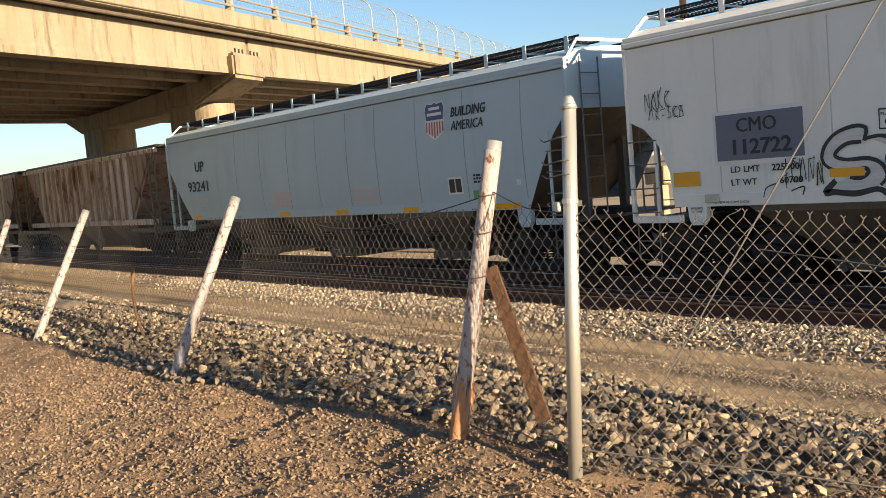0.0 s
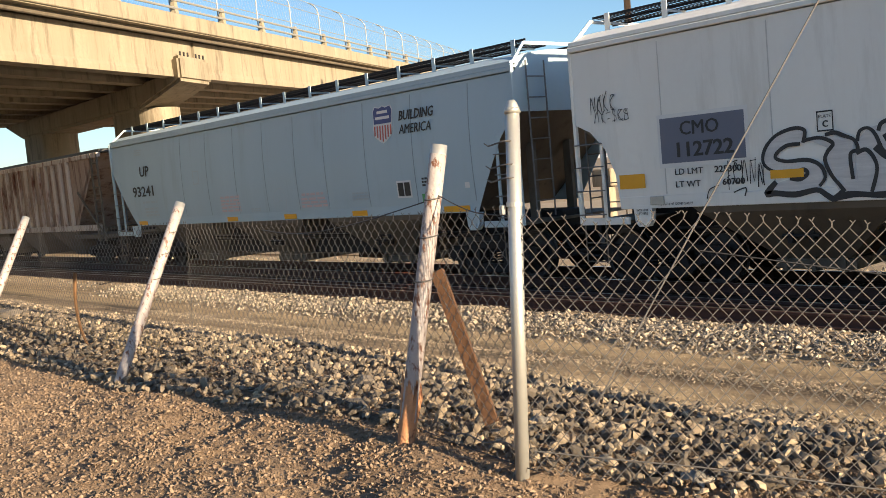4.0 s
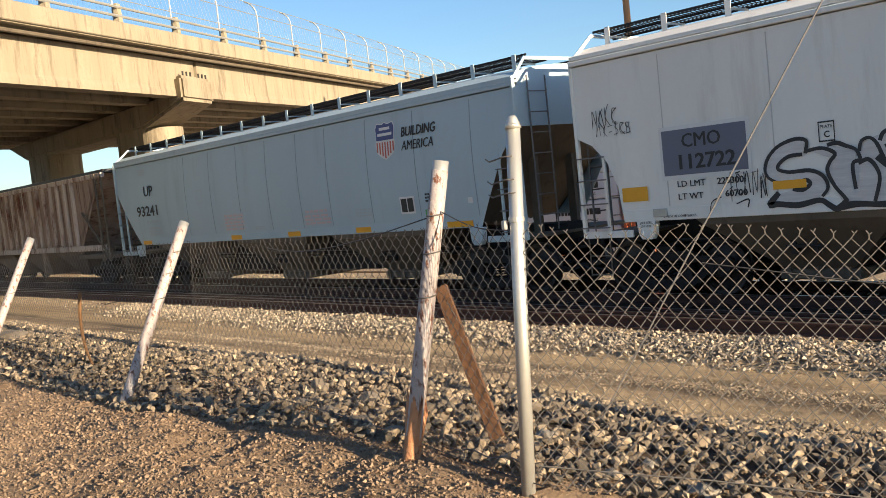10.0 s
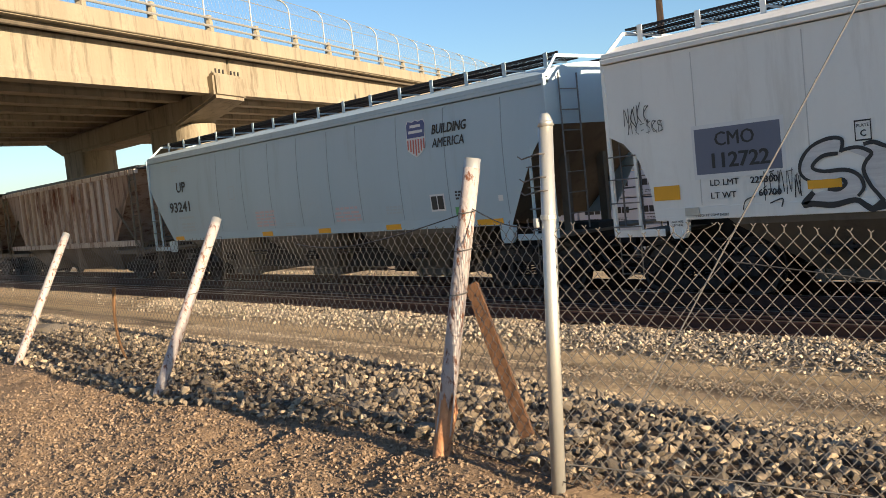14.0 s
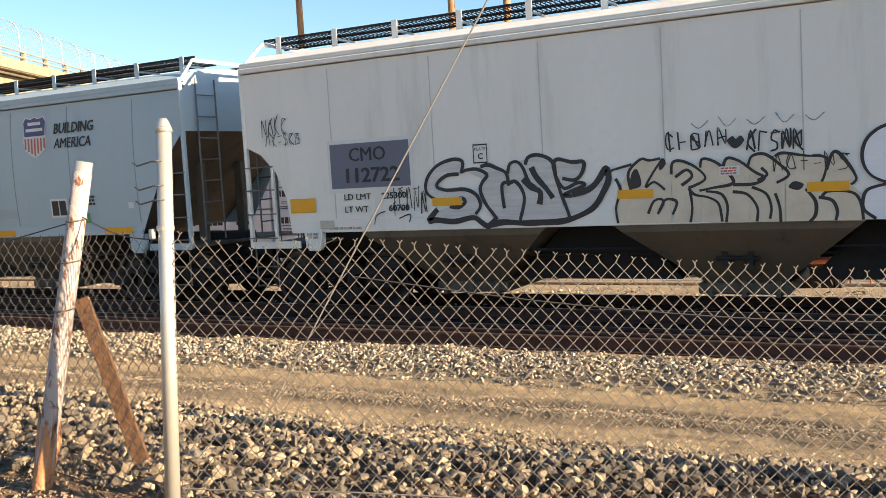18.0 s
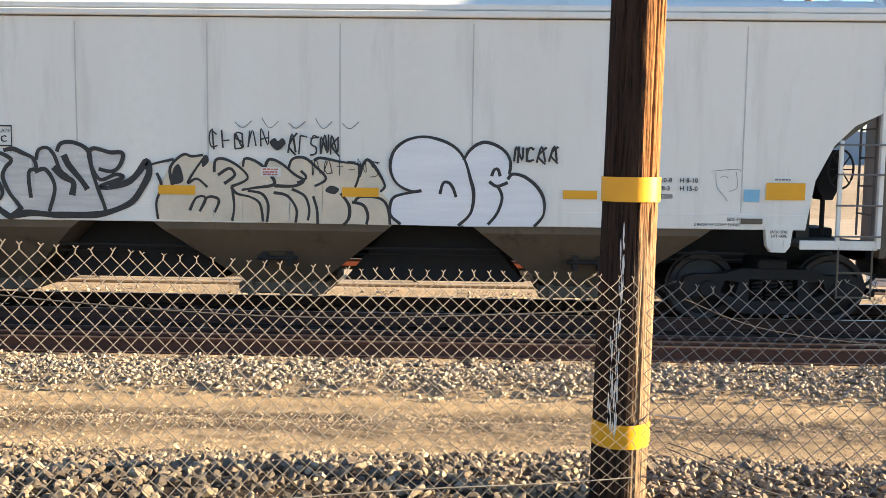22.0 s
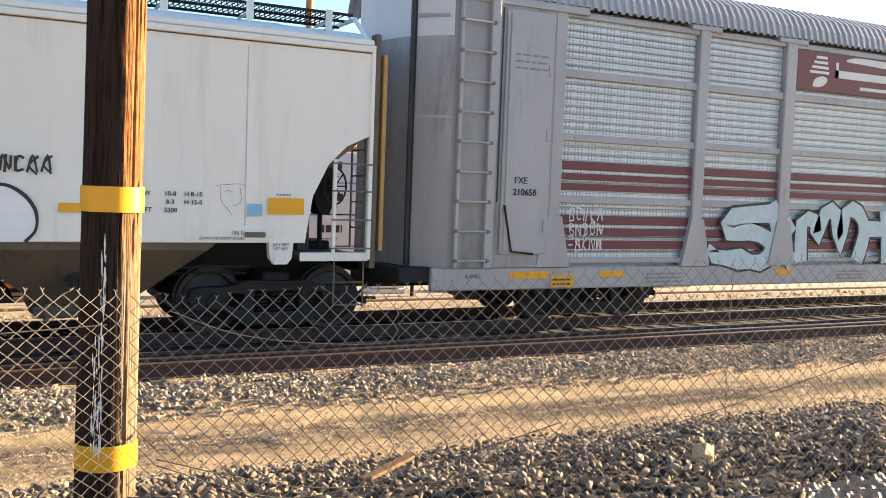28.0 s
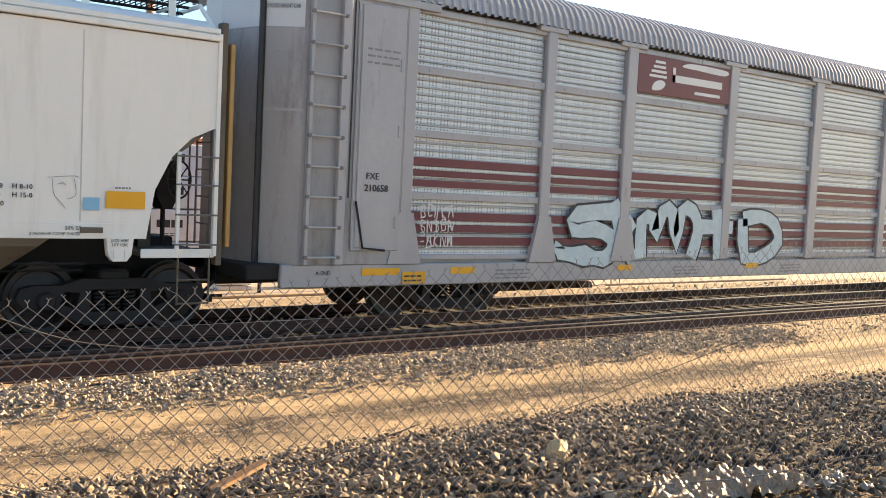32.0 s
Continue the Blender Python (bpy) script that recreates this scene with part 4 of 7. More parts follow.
lettering("plate_word", "PLATE", -6.065, Y2, 2.455, 0.045, M["black"], cmo, "CENTER")
lettering("plate_letter", "C", -6.065, Y2, 2.33, 0.085, M["black"], cmo, "CENTER")
for words, x, z in (("EX W", 2.15, 1.91), ("10-8", 2.53, 1.91), ("H 8-10", 2.78, 1.91), ("EW", 2.15, 1.805), ("8-3", 2.55, 1.805), ("H 15-0", 2.78, 1.805), ("CU FT", 2.15, 1.70), ("5200", 2.53, 1.70)):
    lettering("dimension_stencil", words, x, Y2, z, 0.058, M["black"], cmo)
lettering("shoe_stencil", "2 INCH HF COMP SHOES", 2.98, Y2, 1.352, 0.038, M["black"], cmo)
lettering("shoe_stencil", "2 INCH HF COMP SHOES", -8.8, Y2, 1.352, 0.038, M["black"], cmo)
lettering("load_stencil", "50% E/L", 3.4, Y2, 1.42, 0.045, M["black"], cmo)
for px in (-9.14, 4.08):
    lettering("jack_stencil", "JACK HERE", px, SIDE - 0.024, 1.27, 0.038, M["black"], cmo, "CENTER", 0.85)
    lettering("jack_stencil", "LIFT HERE", px, SIDE - 0.024, 1.215, 0.038, M["black"], cmo, "CENTER", 0.85)
on_car("placard_holder", cmo, M["galv"], lambda b: box(b, -8.98, -8.72, SIDE - 0.03, SIDE - 0.004, 1.37, 1.50, 0.005))
on_car("tag_board", cmo, M["grime"], lambda b: box(b, 3.58, 3.86, SIDE - 0.03, SIDE - 0.004, 1.385, 1.455, 0.005))
on_car("small_stencil", cmo, M["grey_ink"], lambda b: bars(b, 4.0, Y2, 1.945, 0.2, 0.035, 1, 4))
on_car("white_notice", cmo, M["white"], lambda b: rect(b, -2.66, -2.4, 1.92, 2.04, Y4))
on_car("white_notice_lines", cmo, M["red"], lambda b: bars(b, -2.64, Y4 - 0.003, 1.93, 0.2, 0.1, 3, 9))

# block letters in silver with a black outline, thin tan letters, and two pale bubbles with small faces
S1 = [(-6.38, 2.32), (-6.61, 2.34), (-6.85, 2.22), (-6.98, 2.04), (-6.98, 1.88), (-6.84, 1.78), (-6.56, 1.73), (-6.42, 1.68), (-6.61, 1.65), (-6.85, 1.59), (-6.92, 1.47), (-6.53, 1.46), (-6.23, 1.51), (-6.12, 1.62), (-6.16, 1.79), (-6.3, 1.89), (-6.6, 1.9), (-6.76, 1.97), (-6.74, 2.06), (-6.6, 2.12), (-6.41, 2.13)]
I1 = [(-6.34, 2.18), (-6.07, 2.22), (-5.69, 2.12), (-5.69, 1.94), (-5.67, 1.44), (-5.9, 1.41), (-6.01, 1.63), (-6.1, 1.87), (-6.06, 2.05)]
M1 = [(-5.63, 2.12), (-5.49, 2.26), (-5.31, 2.3), (-5.18, 2.33), (-4.98, 2.26), (-4.91, 2.04), (-4.84, 1.73), (-4.73, 1.47), (-5.02, 1.43), (-5.31, 1.41), (-5.67, 1.42), (-5.68, 1.9)]
E1 = [(-4.9, 2.21), (-4.66, 2.23), (-4.49, 2.2), (-4.52, 2.03), (-4.63, 1.94), (-4.43, 1.88), (-4.28, 1.97), (-4.18, 2.09), (-4.14, 1.91), (-4.27, 1.68), (-4.52, 1.48), (-4.73, 1.45), (-4.82, 1.74), (-4.91, 2.0)]
SILVER_LINES = (
    [(-6.39, 2.14), (-6.36, 2.31), (-6.53, 2.35), (-6.79, 2.27), (-6.96, 2.1), (-7.0, 1.91), (-6.86, 1.78), (-6.56, 1.74), (-6.4, 1.77), (-6.35, 1.71), (-6.46, 1.64), (-6.61, 1.66)],
    [(-6.43, 2.13), (-6.63, 2.12), (-6.78, 2.03), (-6.8, 1.95), (-6.64, 1.9), (-6.34, 1.9), (-6.16, 1.81), (-6.1, 1.65), (-6.19, 1.53)],
    [(-6.37, 2.17), (-6.15, 2.19), (-5.97, 2.1), (-6.05, 1.99), (-6.09, 1.87), (-6.01, 1.67), (-5.92, 1.55), (-5.84, 1.44)],
    [(-6.07, 2.22), (-5.94, 2.24), (-5.82, 2.19), (-5.68, 2.12), (-5.64, 1.99), (-5.74, 1.93), (-5.72, 1.6)],
    [(-5.64, 2.1), (-5.6, 2.23), (-5.49, 2.26), (-5.4, 2.17), (-5.32, 1.97), (-5.23, 1.89), (-5.15, 1.8)],
    [(-5.36, 2.21), (-5.31, 2.31), (-5.18, 2.34), (-5.02, 2.29), (-4.93, 2.2), (-4.91, 2.04), (-4.85, 1.81), (-4.75, 1.53), (-4.73, 1.45)],
    [(-5.66, 1.94), (-5.53, 1.98), (-5.43, 1.86), (-5.4, 1.7), (-5.48, 1.42)],
    [(-4.91, 2.06), (-4.93, 2.2), (-4.86, 2.26), (-4.66, 2.21), (-4.49, 2.2), (-4.52, 2.05), (-4.63, 1.96), (-4.81, 1.99)],
    [(-4.91, 2.03), (-4.79, 1.85), (-4.59, 1.92), (-4.49, 1.88), (-4.8, 1.76), (-4.68, 1.74)])
SILVER_BOLD = (
    [(-6.82, 1.62), (-6.97, 1.46), (-6.84, 1.46), (-6.54, 1.43), (-6.23, 1.48), (-6.09, 1.4), (-5.99, 1.35), (-5.85, 1.44)],
    [(-5.94, 1.37), (-5.73, 1.4), (-5.44, 1.38), (-5.19, 1.38), (-4.85, 1.39), (-4.61, 1.45), (-4.37, 1.57), (-4.22, 1.78), (-4.14, 1.95), (-4.17, 2.1), (-4.29, 1.94), (-4.43, 1.82), (-4.68, 1.76)],
    [(-5.27, 2.17), (-5.2, 2.03), (-5.05, 1.85), (-4.96, 1.72)],
    [(-5.41, 2.01), (-5.29, 1.89), (-5.15, 1.81), (-5.17, 1.64)])
TAN_LETTERS = (
    [(-4.05, 1.34), (-4.05, 1.56), (-3.97, 1.83), (-3.85, 2.1), (-3.69, 2.19), (-3.42, 2.19), (-3.3, 2.07), (-3.28, 2.09), (-3.3, 1.33)],
    [(-3.29, 1.33), (-3.28, 2.09), (-3.22, 2.14), (-2.99, 2.06), (-2.89, 2.14), (-2.92, 1.33)],
    [(-2.91, 1.33), (-2.89, 2.14), (-2.87, 2.16), (-2.64, 2.07), (-2.58, 2.11), (-2.6, 1.32)],
    [(-2.59, 1.32), (-2.58, 2.11), (-2.52, 2.14), (-2.33, 2.03), (-2.28, 2.13), (-2.3, 1.32)],
    [(-2.29, 1.32), (-2.28, 2.13), (-2.25, 2.17), (-2.06, 2.15), (-1.85, 2.13), (-1.87, 1.31)],
    [(-1.86, 1.31), (-1.85, 2.13), (-1.76, 2.13), (-1.54, 2.1), (-1.39, 2.08), (-1.4, 1.31)],
    [(-1.4, 1.31), (-1.39, 2.08), (-1.28, 2.15), (-1.17, 2.04), (-1.06, 1.85), (-1.1, 1.74), (-0.99, 1.63), (-0.95, 1.52), (-0.96, 1.3)])
TAN_LINES = (
    [(-3.83, 1.77), (-3.86, 2.02), (-3.69, 2.19), (-3.57, 2.17), (-3.42, 2.19)],
    [(-3.39, 2.18), (-3.52, 2.01), (-3.63, 1.82), (-3.51, 1.88), (-3.37, 1.77)],
    [(-3.61, 1.46), (-3.53, 1.62), (-3.43, 1.65), (-3.4, 1.59), (-3.48, 1.45)],
    [(-3.46, 1.49), (-3.38, 1.63), (-3.28, 1.64), (-3.22, 1.59), (-3.28, 1.44)],
    [(-3.28, 1.97), (-3.26, 2.12), (-3.14, 2.14), (-2.95, 2.04), (-2.84, 1.89), (-3.06, 1.78)],
    [(-3.06, 1.78), (-2.98, 1.69), (-2.81, 1.65), (-2.68, 1.56), (-2.64, 1.33)],
    [(-3.04, 1.74), (-3.02, 1.51), (-3.05, 1.33)],
    [(-2.9, 2.04), (-2.87, 2.15), (-2.72, 2.11), (-2.57, 1.98), (-2.49, 1.82), (-2.75, 1.77), (-2.92, 1.74)],
    [(-2.84, 1.73), (-2.65, 1.69), (-2.57, 1.54), (-2.59, 1.32)],
    [(-2.62, 2.0), (-2.56, 2.14), (-2.41, 2.1), (-2.22, 1.95), (-2.1, 1.87), (-2.23, 1.8), (-2.49, 1.8)],
    [(-2.5, 1.71), (-2.32, 1.67), (-2.2, 1.5), (-2.21, 1.32)],
    [(-2.3, 2.03), (-2.25, 2.15), (-2.1, 2.17), (-1.95, 2.06), (-1.81, 1.9), (-1.96, 1.8)],
    [(-2.26, 1.76), (-2.09, 1.67), (-2.03, 1.5), (-2.05, 1.35)],
    [(-1.98, 1.67), (-1.93, 1.5), (-1.92, 1.31)],
    [(-1.97, 2.13), (-1.88, 2.17), (-1.61, 2.12), (-1.37, 2.08), (-1.39, 1.9), (-1.43, 1.79)],
    [(-1.62, 1.71), (-1.51, 1.56), (-1.51, 1.39), (-1.58, 1.3)],
    [(-1.37, 1.93), (-1.31, 2.12), (-1.24, 2.14), (-1.13, 2.0), (-1.04, 1.82), (-1.1, 1.74)],
    [(-1.47, 1.6), (-1.32, 1.56), (-1.26, 1.43), (-1.28, 1.31)],
    [(-1.44, 1.59), (-1.36, 1.67), (-1.1, 1.65), (-1.0, 1.53), (-0.97, 1.31)],
    [(-4.03, 1.34), (-4.05, 1.56), (-3.98, 1.78), (-4.04, 1.95)],
    [(-3.81, 2.13), (-4.1, 2.06), (-4.18, 1.99)],
    [(-3.23, 1.93), (-3.08, 2.02), (-3.01, 1.93), (-3.15, 1.82)],
    [(-2.14, 2.0), (-2.07, 1.91), (-2.19, 1.84)])
TAN_BLOTS = (
    [(-3.84, 1.81), (-3.82, 2.0), (-3.74, 2.06), (-3.69, 1.85)],
    [(-1.82, 1.74), (-1.75, 1.81), (-1.64, 1.77), (-1.7, 1.7)],
    [(-3.44, 2.13), (-3.38, 2.19), (-3.35, 2.11), (-3.43, 2.03)])
B1 = [(-0.56, 1.76), (-0.69, 1.75), (-0.86, 1.83), (-0.95, 1.96), (-0.97, 2.12), (-0.91, 2.29), (-0.76, 2.41), (-0.54, 2.46), (-0.29, 2.41), (-0.11, 2.31), (-0.0, 2.16), (0.07, 1.94), (0.12, 1.72), (0.08, 1.47), (-0.05, 1.3), (-0.82, 1.31), (-0.96, 1.43), (-0.97, 1.56), (-0.92, 1.67), (-0.77, 1.72)]
B2 = [(-0.02, 2.15), (0.07, 2.3), (0.21, 2.39), (0.35, 2.38), (0.51, 2.29), (0.59, 2.15), (0.58, 1.99), (0.77, 1.96), (0.93, 1.84), (1.03, 1.67), (1.03, 1.46), (0.91, 1.31), (-0.01, 1.3), (0.1, 1.58), (0.08, 1.9)]
BUBBLE_LINES = (
    [(-0.56, 1.76), (-0.69, 1.75), (-0.86, 1.83), (-0.95, 1.96), (-0.97, 2.12), (-0.91, 2.29), (-0.76, 2.41), (-0.54, 2.46), (-0.29, 2.41), (-0.11, 2.31), (-0.0, 2.16), (0.07, 1.94), (0.12, 1.72), (0.08, 1.47), (-0.08, 1.31)],
    [(-0.56, 1.76), (-0.77, 1.72), (-0.92, 1.67), (-0.97, 1.56), (-0.96, 1.43), (-0.83, 1.32)],
    [(-0.02, 2.16), (0.07, 2.3), (0.21, 2.39), (0.35, 2.38), (0.51, 2.29), (0.59, 2.15), (0.58, 1.99)],
    [(0.56, 1.92), (0.62, 1.99), (0.77, 1.96), (0.93, 1.84), (1.03, 1.67), (1.03, 1.46), (0.91, 1.31)],
    [(-0.32, 1.72), (-0.28, 1.86), (-0.21, 1.87), (-0.15, 1.8), (-0.11, 1.68)],
    [(0.35, 1.96), (0.38, 2.04), (0.43, 2.05), (0.46, 1.96)],
    [(0.32, 1.89), (0.42, 1.83), (0.56, 1.88)],
    [(0.44, 1.82), (0.49, 1.68), (0.43, 1.48), (0.31, 1.33)])
TEAL_LINES = (
    [(13.22, 1.88), (12.3, 1.8), (12.22, 1.52), (12.7, 1.55), (13.16, 1.41), (13.21, 1.17), (12.99, 0.99), (12.49, 1.06), (11.88, 1.11), (11.89, 1.26)],
    [(13.18, 2.07), (13.43, 1.47), (13.34, 0.97)],
    [(13.75, 1.73), (13.47, 1.4), (13.81, 0.98)],
    [(14.02, 1.0), (13.99, 1.71), (14.33, 1.76), (14.38, 1.42), (14.59, 1.91), (14.89, 1.88), (15.02, 1.25), (15.15, 1.93), (15.49, 1.94), (15.7, 1.56), (15.52, 1.01)],
    [(16.26, 1.99), (16.38, 0.97)],
    [(15.64, 1.63), (16.82, 1.63)],
    [(17.15, 1.82), (17.3, 0.99), (18.02, 1.05), (18.47, 1.34), (18.29, 1.72), (17.8, 1.88), (17.15, 1.81)])


for k, L in enumerate((S1, I1, M1, E1)):
    on_car("graffiti_letter", cmo, M["silver_fill"], lambda b: patch(b, L, Y2 + 0.0006 * k, smooth_it=False), "silver sprayed block letter")
for k, L in enumerate(TAN_LETTERS):
    on_car("graffiti_letter", cmo, M["tan_fill"], lambda b: patch(b, L, Y2 - 0.0004 * k, smooth_it=False), "thin tan sprayed letter")
for k, L in enumerate((B2, B1)):
    on_car("graffiti_bubble", cmo, M["bubble_fill"], lambda b: patch(b, L, Y2 - 0.0026 - 0.0006 * k, smooth_it=False), "white sprayed bubble shape")
n = 0
for lines, w in ((SILVER_LINES, 0.062), (SILVER_BOLD, 0.10), (TAN_LINES, 0.042), (BUBBLE_LINES, 0.048)):
    for L in lines:
        n += 1
        on_car("graffiti_outline", cmo, M["black"], lambda b: ribbon(b, L, w, Y3 - 0.00006 * n), "black sprayed outline")
for L in TAN_BLOTS:
    on_car("graffiti_blot", cmo, M["black"], lambda b: patch(b, L, Y3), "black sprayed blot")
# tags that are not read: a row of angular strokes, cell by cell
STROKES = ([(0.05, 0.0), (0.45, 1.0), (0.9, 0.05)], [(0.1, 1.0), (0.12, 0.0)], [(0.05, 0.95), (0.95, 1.0)], [(0.85, 0.9), (0.3, 1.0), (0.15, 0.65), (0.75, 0.45), (0.8, 0.1), (0.1, 0.0)], [(0.1, 0.0), (0.15, 1.0), (0.8, 0.1), (0.85, 1.0)], [(0.15, 0.45), (0.8, 0.5)], [(0.9, 0.85), (0.35, 0.95), (0.1, 0.5), (0.35, 0.05), (0.9, 0.15)], [(0.5, 1.05), (0.45, -0.1)], [(0.9, 1.05), (0.15, 0.45), (0.95, -0.1)])


def scrawl(car, material, x0, x1, z0, z1, seed, n, w, y, label):
    r = random.Random(seed)
    step = (x1 - x0) / n
    for k in range(n):
        rise, lean = r.uniform(-0.12, 0.12), r.uniform(-0.1, 0.15)
        for q in r.sample(range(len(STROKES)), 2):
            pts = [(x0 + step * (k + 0.05 + 0.85 * u + lean * v) + r.uniform(-0.01, 0.01), z0 + (z1 - z0) * (v * r.uniform(0.9, 1.08) + rise)) for u, v in STROKES[q]]
            on_car("spray_tag", car, material, lambda b: ribbon(b, pts, w * r.uniform(0.8, 1.1), y - 0.0004 * q, steps=4), label)


for x0, x1, z0, z1, n, w, s in ((-10.05, -9.52, 2.93, 3.2, 4, 0.016, 1), (-9.98, -9.25, 2.74, 2.92, 6, 0.015, 2), (-7.62, -6.98, 1.6, 1.95, 5, 0.018, 3), (-3.36, -2.52, 2.30, 2.52, 5, 0.026, 4), (-2.32, -1.62, 2.22, 2.46, 5, 0.026, 5), (0.62, 1.22, 2.14, 2.34, 4, 0.036, 6), (-2.0, -1.1, 1.95, 2.15, 6, 0.014, 7)):
    scrawl(cmo, M["black"], x0, x1, z0, z1, s, n, w, Y4, "scrawled black spray tag")
on_car("spray_heart", cmo, M["black"], lambda b: patch(b, [(-2.45, 2.26), (-2.55, 2.36), (-2.48, 2.42), (-2.44, 2.38), (-2.38, 2.42), (-2.34, 2.35)], Y3))
for arc, w in (([(-7.95, 1.42), (-7.9, 1.56), (-7.74, 1.62)], 0.02), ([(-7.5, 1.5), (-7.3, 1.56), (-7.32, 1.44)], 0.026)):
    on_car("spray_arc", cmo, M["black"], lambda b: ribbon(b, arc, w, Y3))
on_car("chalk_sketch", cmo, M["grey_ink"], lambda b: [ribbon(b, q, 0.008, Y2) for q in ([(3.18, 2.06), (3.5, 2.09), (3.56, 2.06)], [(3.24, 2.05), (3.26, 1.86), (3.36, 1.74), (3.4, 1.68)], [(3.5, 2.05), (3.52, 1.86), (3.42, 1.8)], [(3.3, 1.98), (3.36, 2.0), (3.4, 1.97)])] + [ribbon(b, [(-3.0 + 0.35 * k, 2.62 + 0.06 * (k % 2)), (-2.9 + 0.35 * k, 2.55), (-2.78 + 0.35 * k, 2.64)], 0.014, Y2) for k in range(5)], kind="stuff")

# ---- markings on the blue-grey car ----
SHIELD = ((-0.33, 0.27), (-0.27, 0.36), (-0.1, 0.33), (0, 0.37), (0.1, 0.33), (0.27, 0.36), (0.33, 0.27), (0.30, 0.1), (0.33, -0.1), (0.28, -0.28), (0.12, -0.38), (0, -0.43), (-0.12, -0.38), (-0.28, -0.28), (-0.33, -0.1), (-0.30, 0.1))
shield = [(-15.6 + u, 3.32 + v) for u, v in SHIELD]
on_car("emblem_field", up, M["white"], lambda b: patch(b, shield, Y1, smooth_it=False), "white shield emblem")
on_car("emblem_top", up, M["navy"], lambda b: patch(b, [(-15.6 + 0.94 * u, 3.32 + 0.95 * v) for u, v in SHIELD[:7]] + [(-15.31, 3.4), (-15.31, 3.31), (-15.89, 3.31), (-15.89, 3.4)], Y2, smooth_it=False), "navy shield top")
on_car("emblem_mark", up, M["white"], lambda b: [rect(b, -15.78, -15.42, 3.52, 3.58, Y3), rect(b, -15.84, -15.36, 3.40, 3.46, Y3)])
for k in range(7):
    xx = -15.89 + 0.089 * k
    on_car("emblem_stripe", up, M["red"], lambda b: rect(b, xx, xx + 0.045, 2.93 + 0.045 * abs(k - 3), 3.27, Y2), "red shield stripe")
lettering("slogan", "BUILDING", -15.08, Y2, 3.32, 0.19, M["black"], up, "LEFT", 0.88, slant=0.2)
lettering("slogan", "AMERICA", -15.08, Y2, 3.04, 0.19, M["black"], up, "LEFT", 0.88, slant=0.2)
lettering("reporting_mark", "UP", -27.6, Y2, 2.86, 0.30, M["black"], up, "LEFT", 1.25)
lettering("car_number", "93241", -28.2, Y2, 2.26, 0.30, M["black"], up, "LEFT", 1.45)
for x, z, w, h, n, mname, s in ((-27.6, 2.02, 1.0, 0.1, 1, "faint_ink", 1), (-27.5, 1.62, 0.9, 0.3, 3, "faint_ink", 2), (-22.8, 1.62, 1.0, 0.45, 5, "faded_red", 3), (-18.9, 1.9, 0.9, 0.09, 1, "faded_red", 4), (-18.95, 1.62, 1.05, 0.26, 3, "faded_red", 5), (-21.3, 1.6, 0.5, 0.1, 2, "faint_ink", 6), (-16.9, 1.72, 0.6, 0.2, 3, "faint_ink", 7), (-14.5, 1.92, 0.4, 0.2, 3, "black", 8), (-27.9, 3.5, 0.5, 0.2, 3, "faint_ink", 9)):
    on_car("small_stencil", up, M[mname], lambda b: bars(b, x, Y2, z, w, h, n, s), "faded small stencil", "stuff")
on_car("sketch", up, M["faint_ink"], lambda b: [ribbon(b, q, 0.014, Y2) for q in ([(-20.1, 1.6), (-20.15, 1.95), (-19.85, 2.15), (-19.6, 1.95), (-19.65, 1.6)], [(-20.0, 1.8), (-19.8, 1.85)])])
on_car("notice", up, M["white"], lambda b: rect(b, -15.32, -14.85, 1.72, 2.08, Y2), "white framed notice")
on_car("notice_field", up, M["black"], lambda b: [rect(b, -15.28, -15.1, 1.76, 2.04, Y3), rect(b, -15.07, -14.89, 1.76, 2.04, Y3)])
on_car("green_tag", up, M["green"], lambda b: rect(b, -14.55, -14.28, 1.6, 1.78, Y2), "green tag")
on_car("white_tag", up, M["white"], lambda b: rect(b, -13.25, -13.12, 1.84, 1.95, Y2))
for a, c in ((-22.6, -22.05), (-19.8, -19.25), (-17.0, -16.45), (-13.95, -13.2), (-28.1, -27.5)):
    on_car("reflector", up, M["yellow"], lambda b: rect(b, a, c, 1.38, 1.5, Y4), "yellow reflective strip")
on_car("plate_frame", up, M["faint_ink"], lambda b: [rect(b, *q, Y2) for q in ((-24.2, -23.85, 2.8, 2.83), (-24.2, -23.85, 2.45, 2.48), (-24.2, -24.17, 2.45, 2.83), (-23.88, -23.85, 2.45, 2.83))])

# the markings follow the bowed side
for mark in up.children:
    if mark.name.split(".")[0] in ("emblem_field", "emblem_top", "emblem_mark", "emblem_stripe", "slogan", "reporting_mark", "car_number", "small_stencil", "sketch", "notice", "notice_field", "green_tag", "white_tag", "reflector", "plate_frame"):
        for v in mark.data.vertices:
            v.co.y += 0.07 * ((v.co.z + mark.location.z - 2.615) / 1.255) ** 2

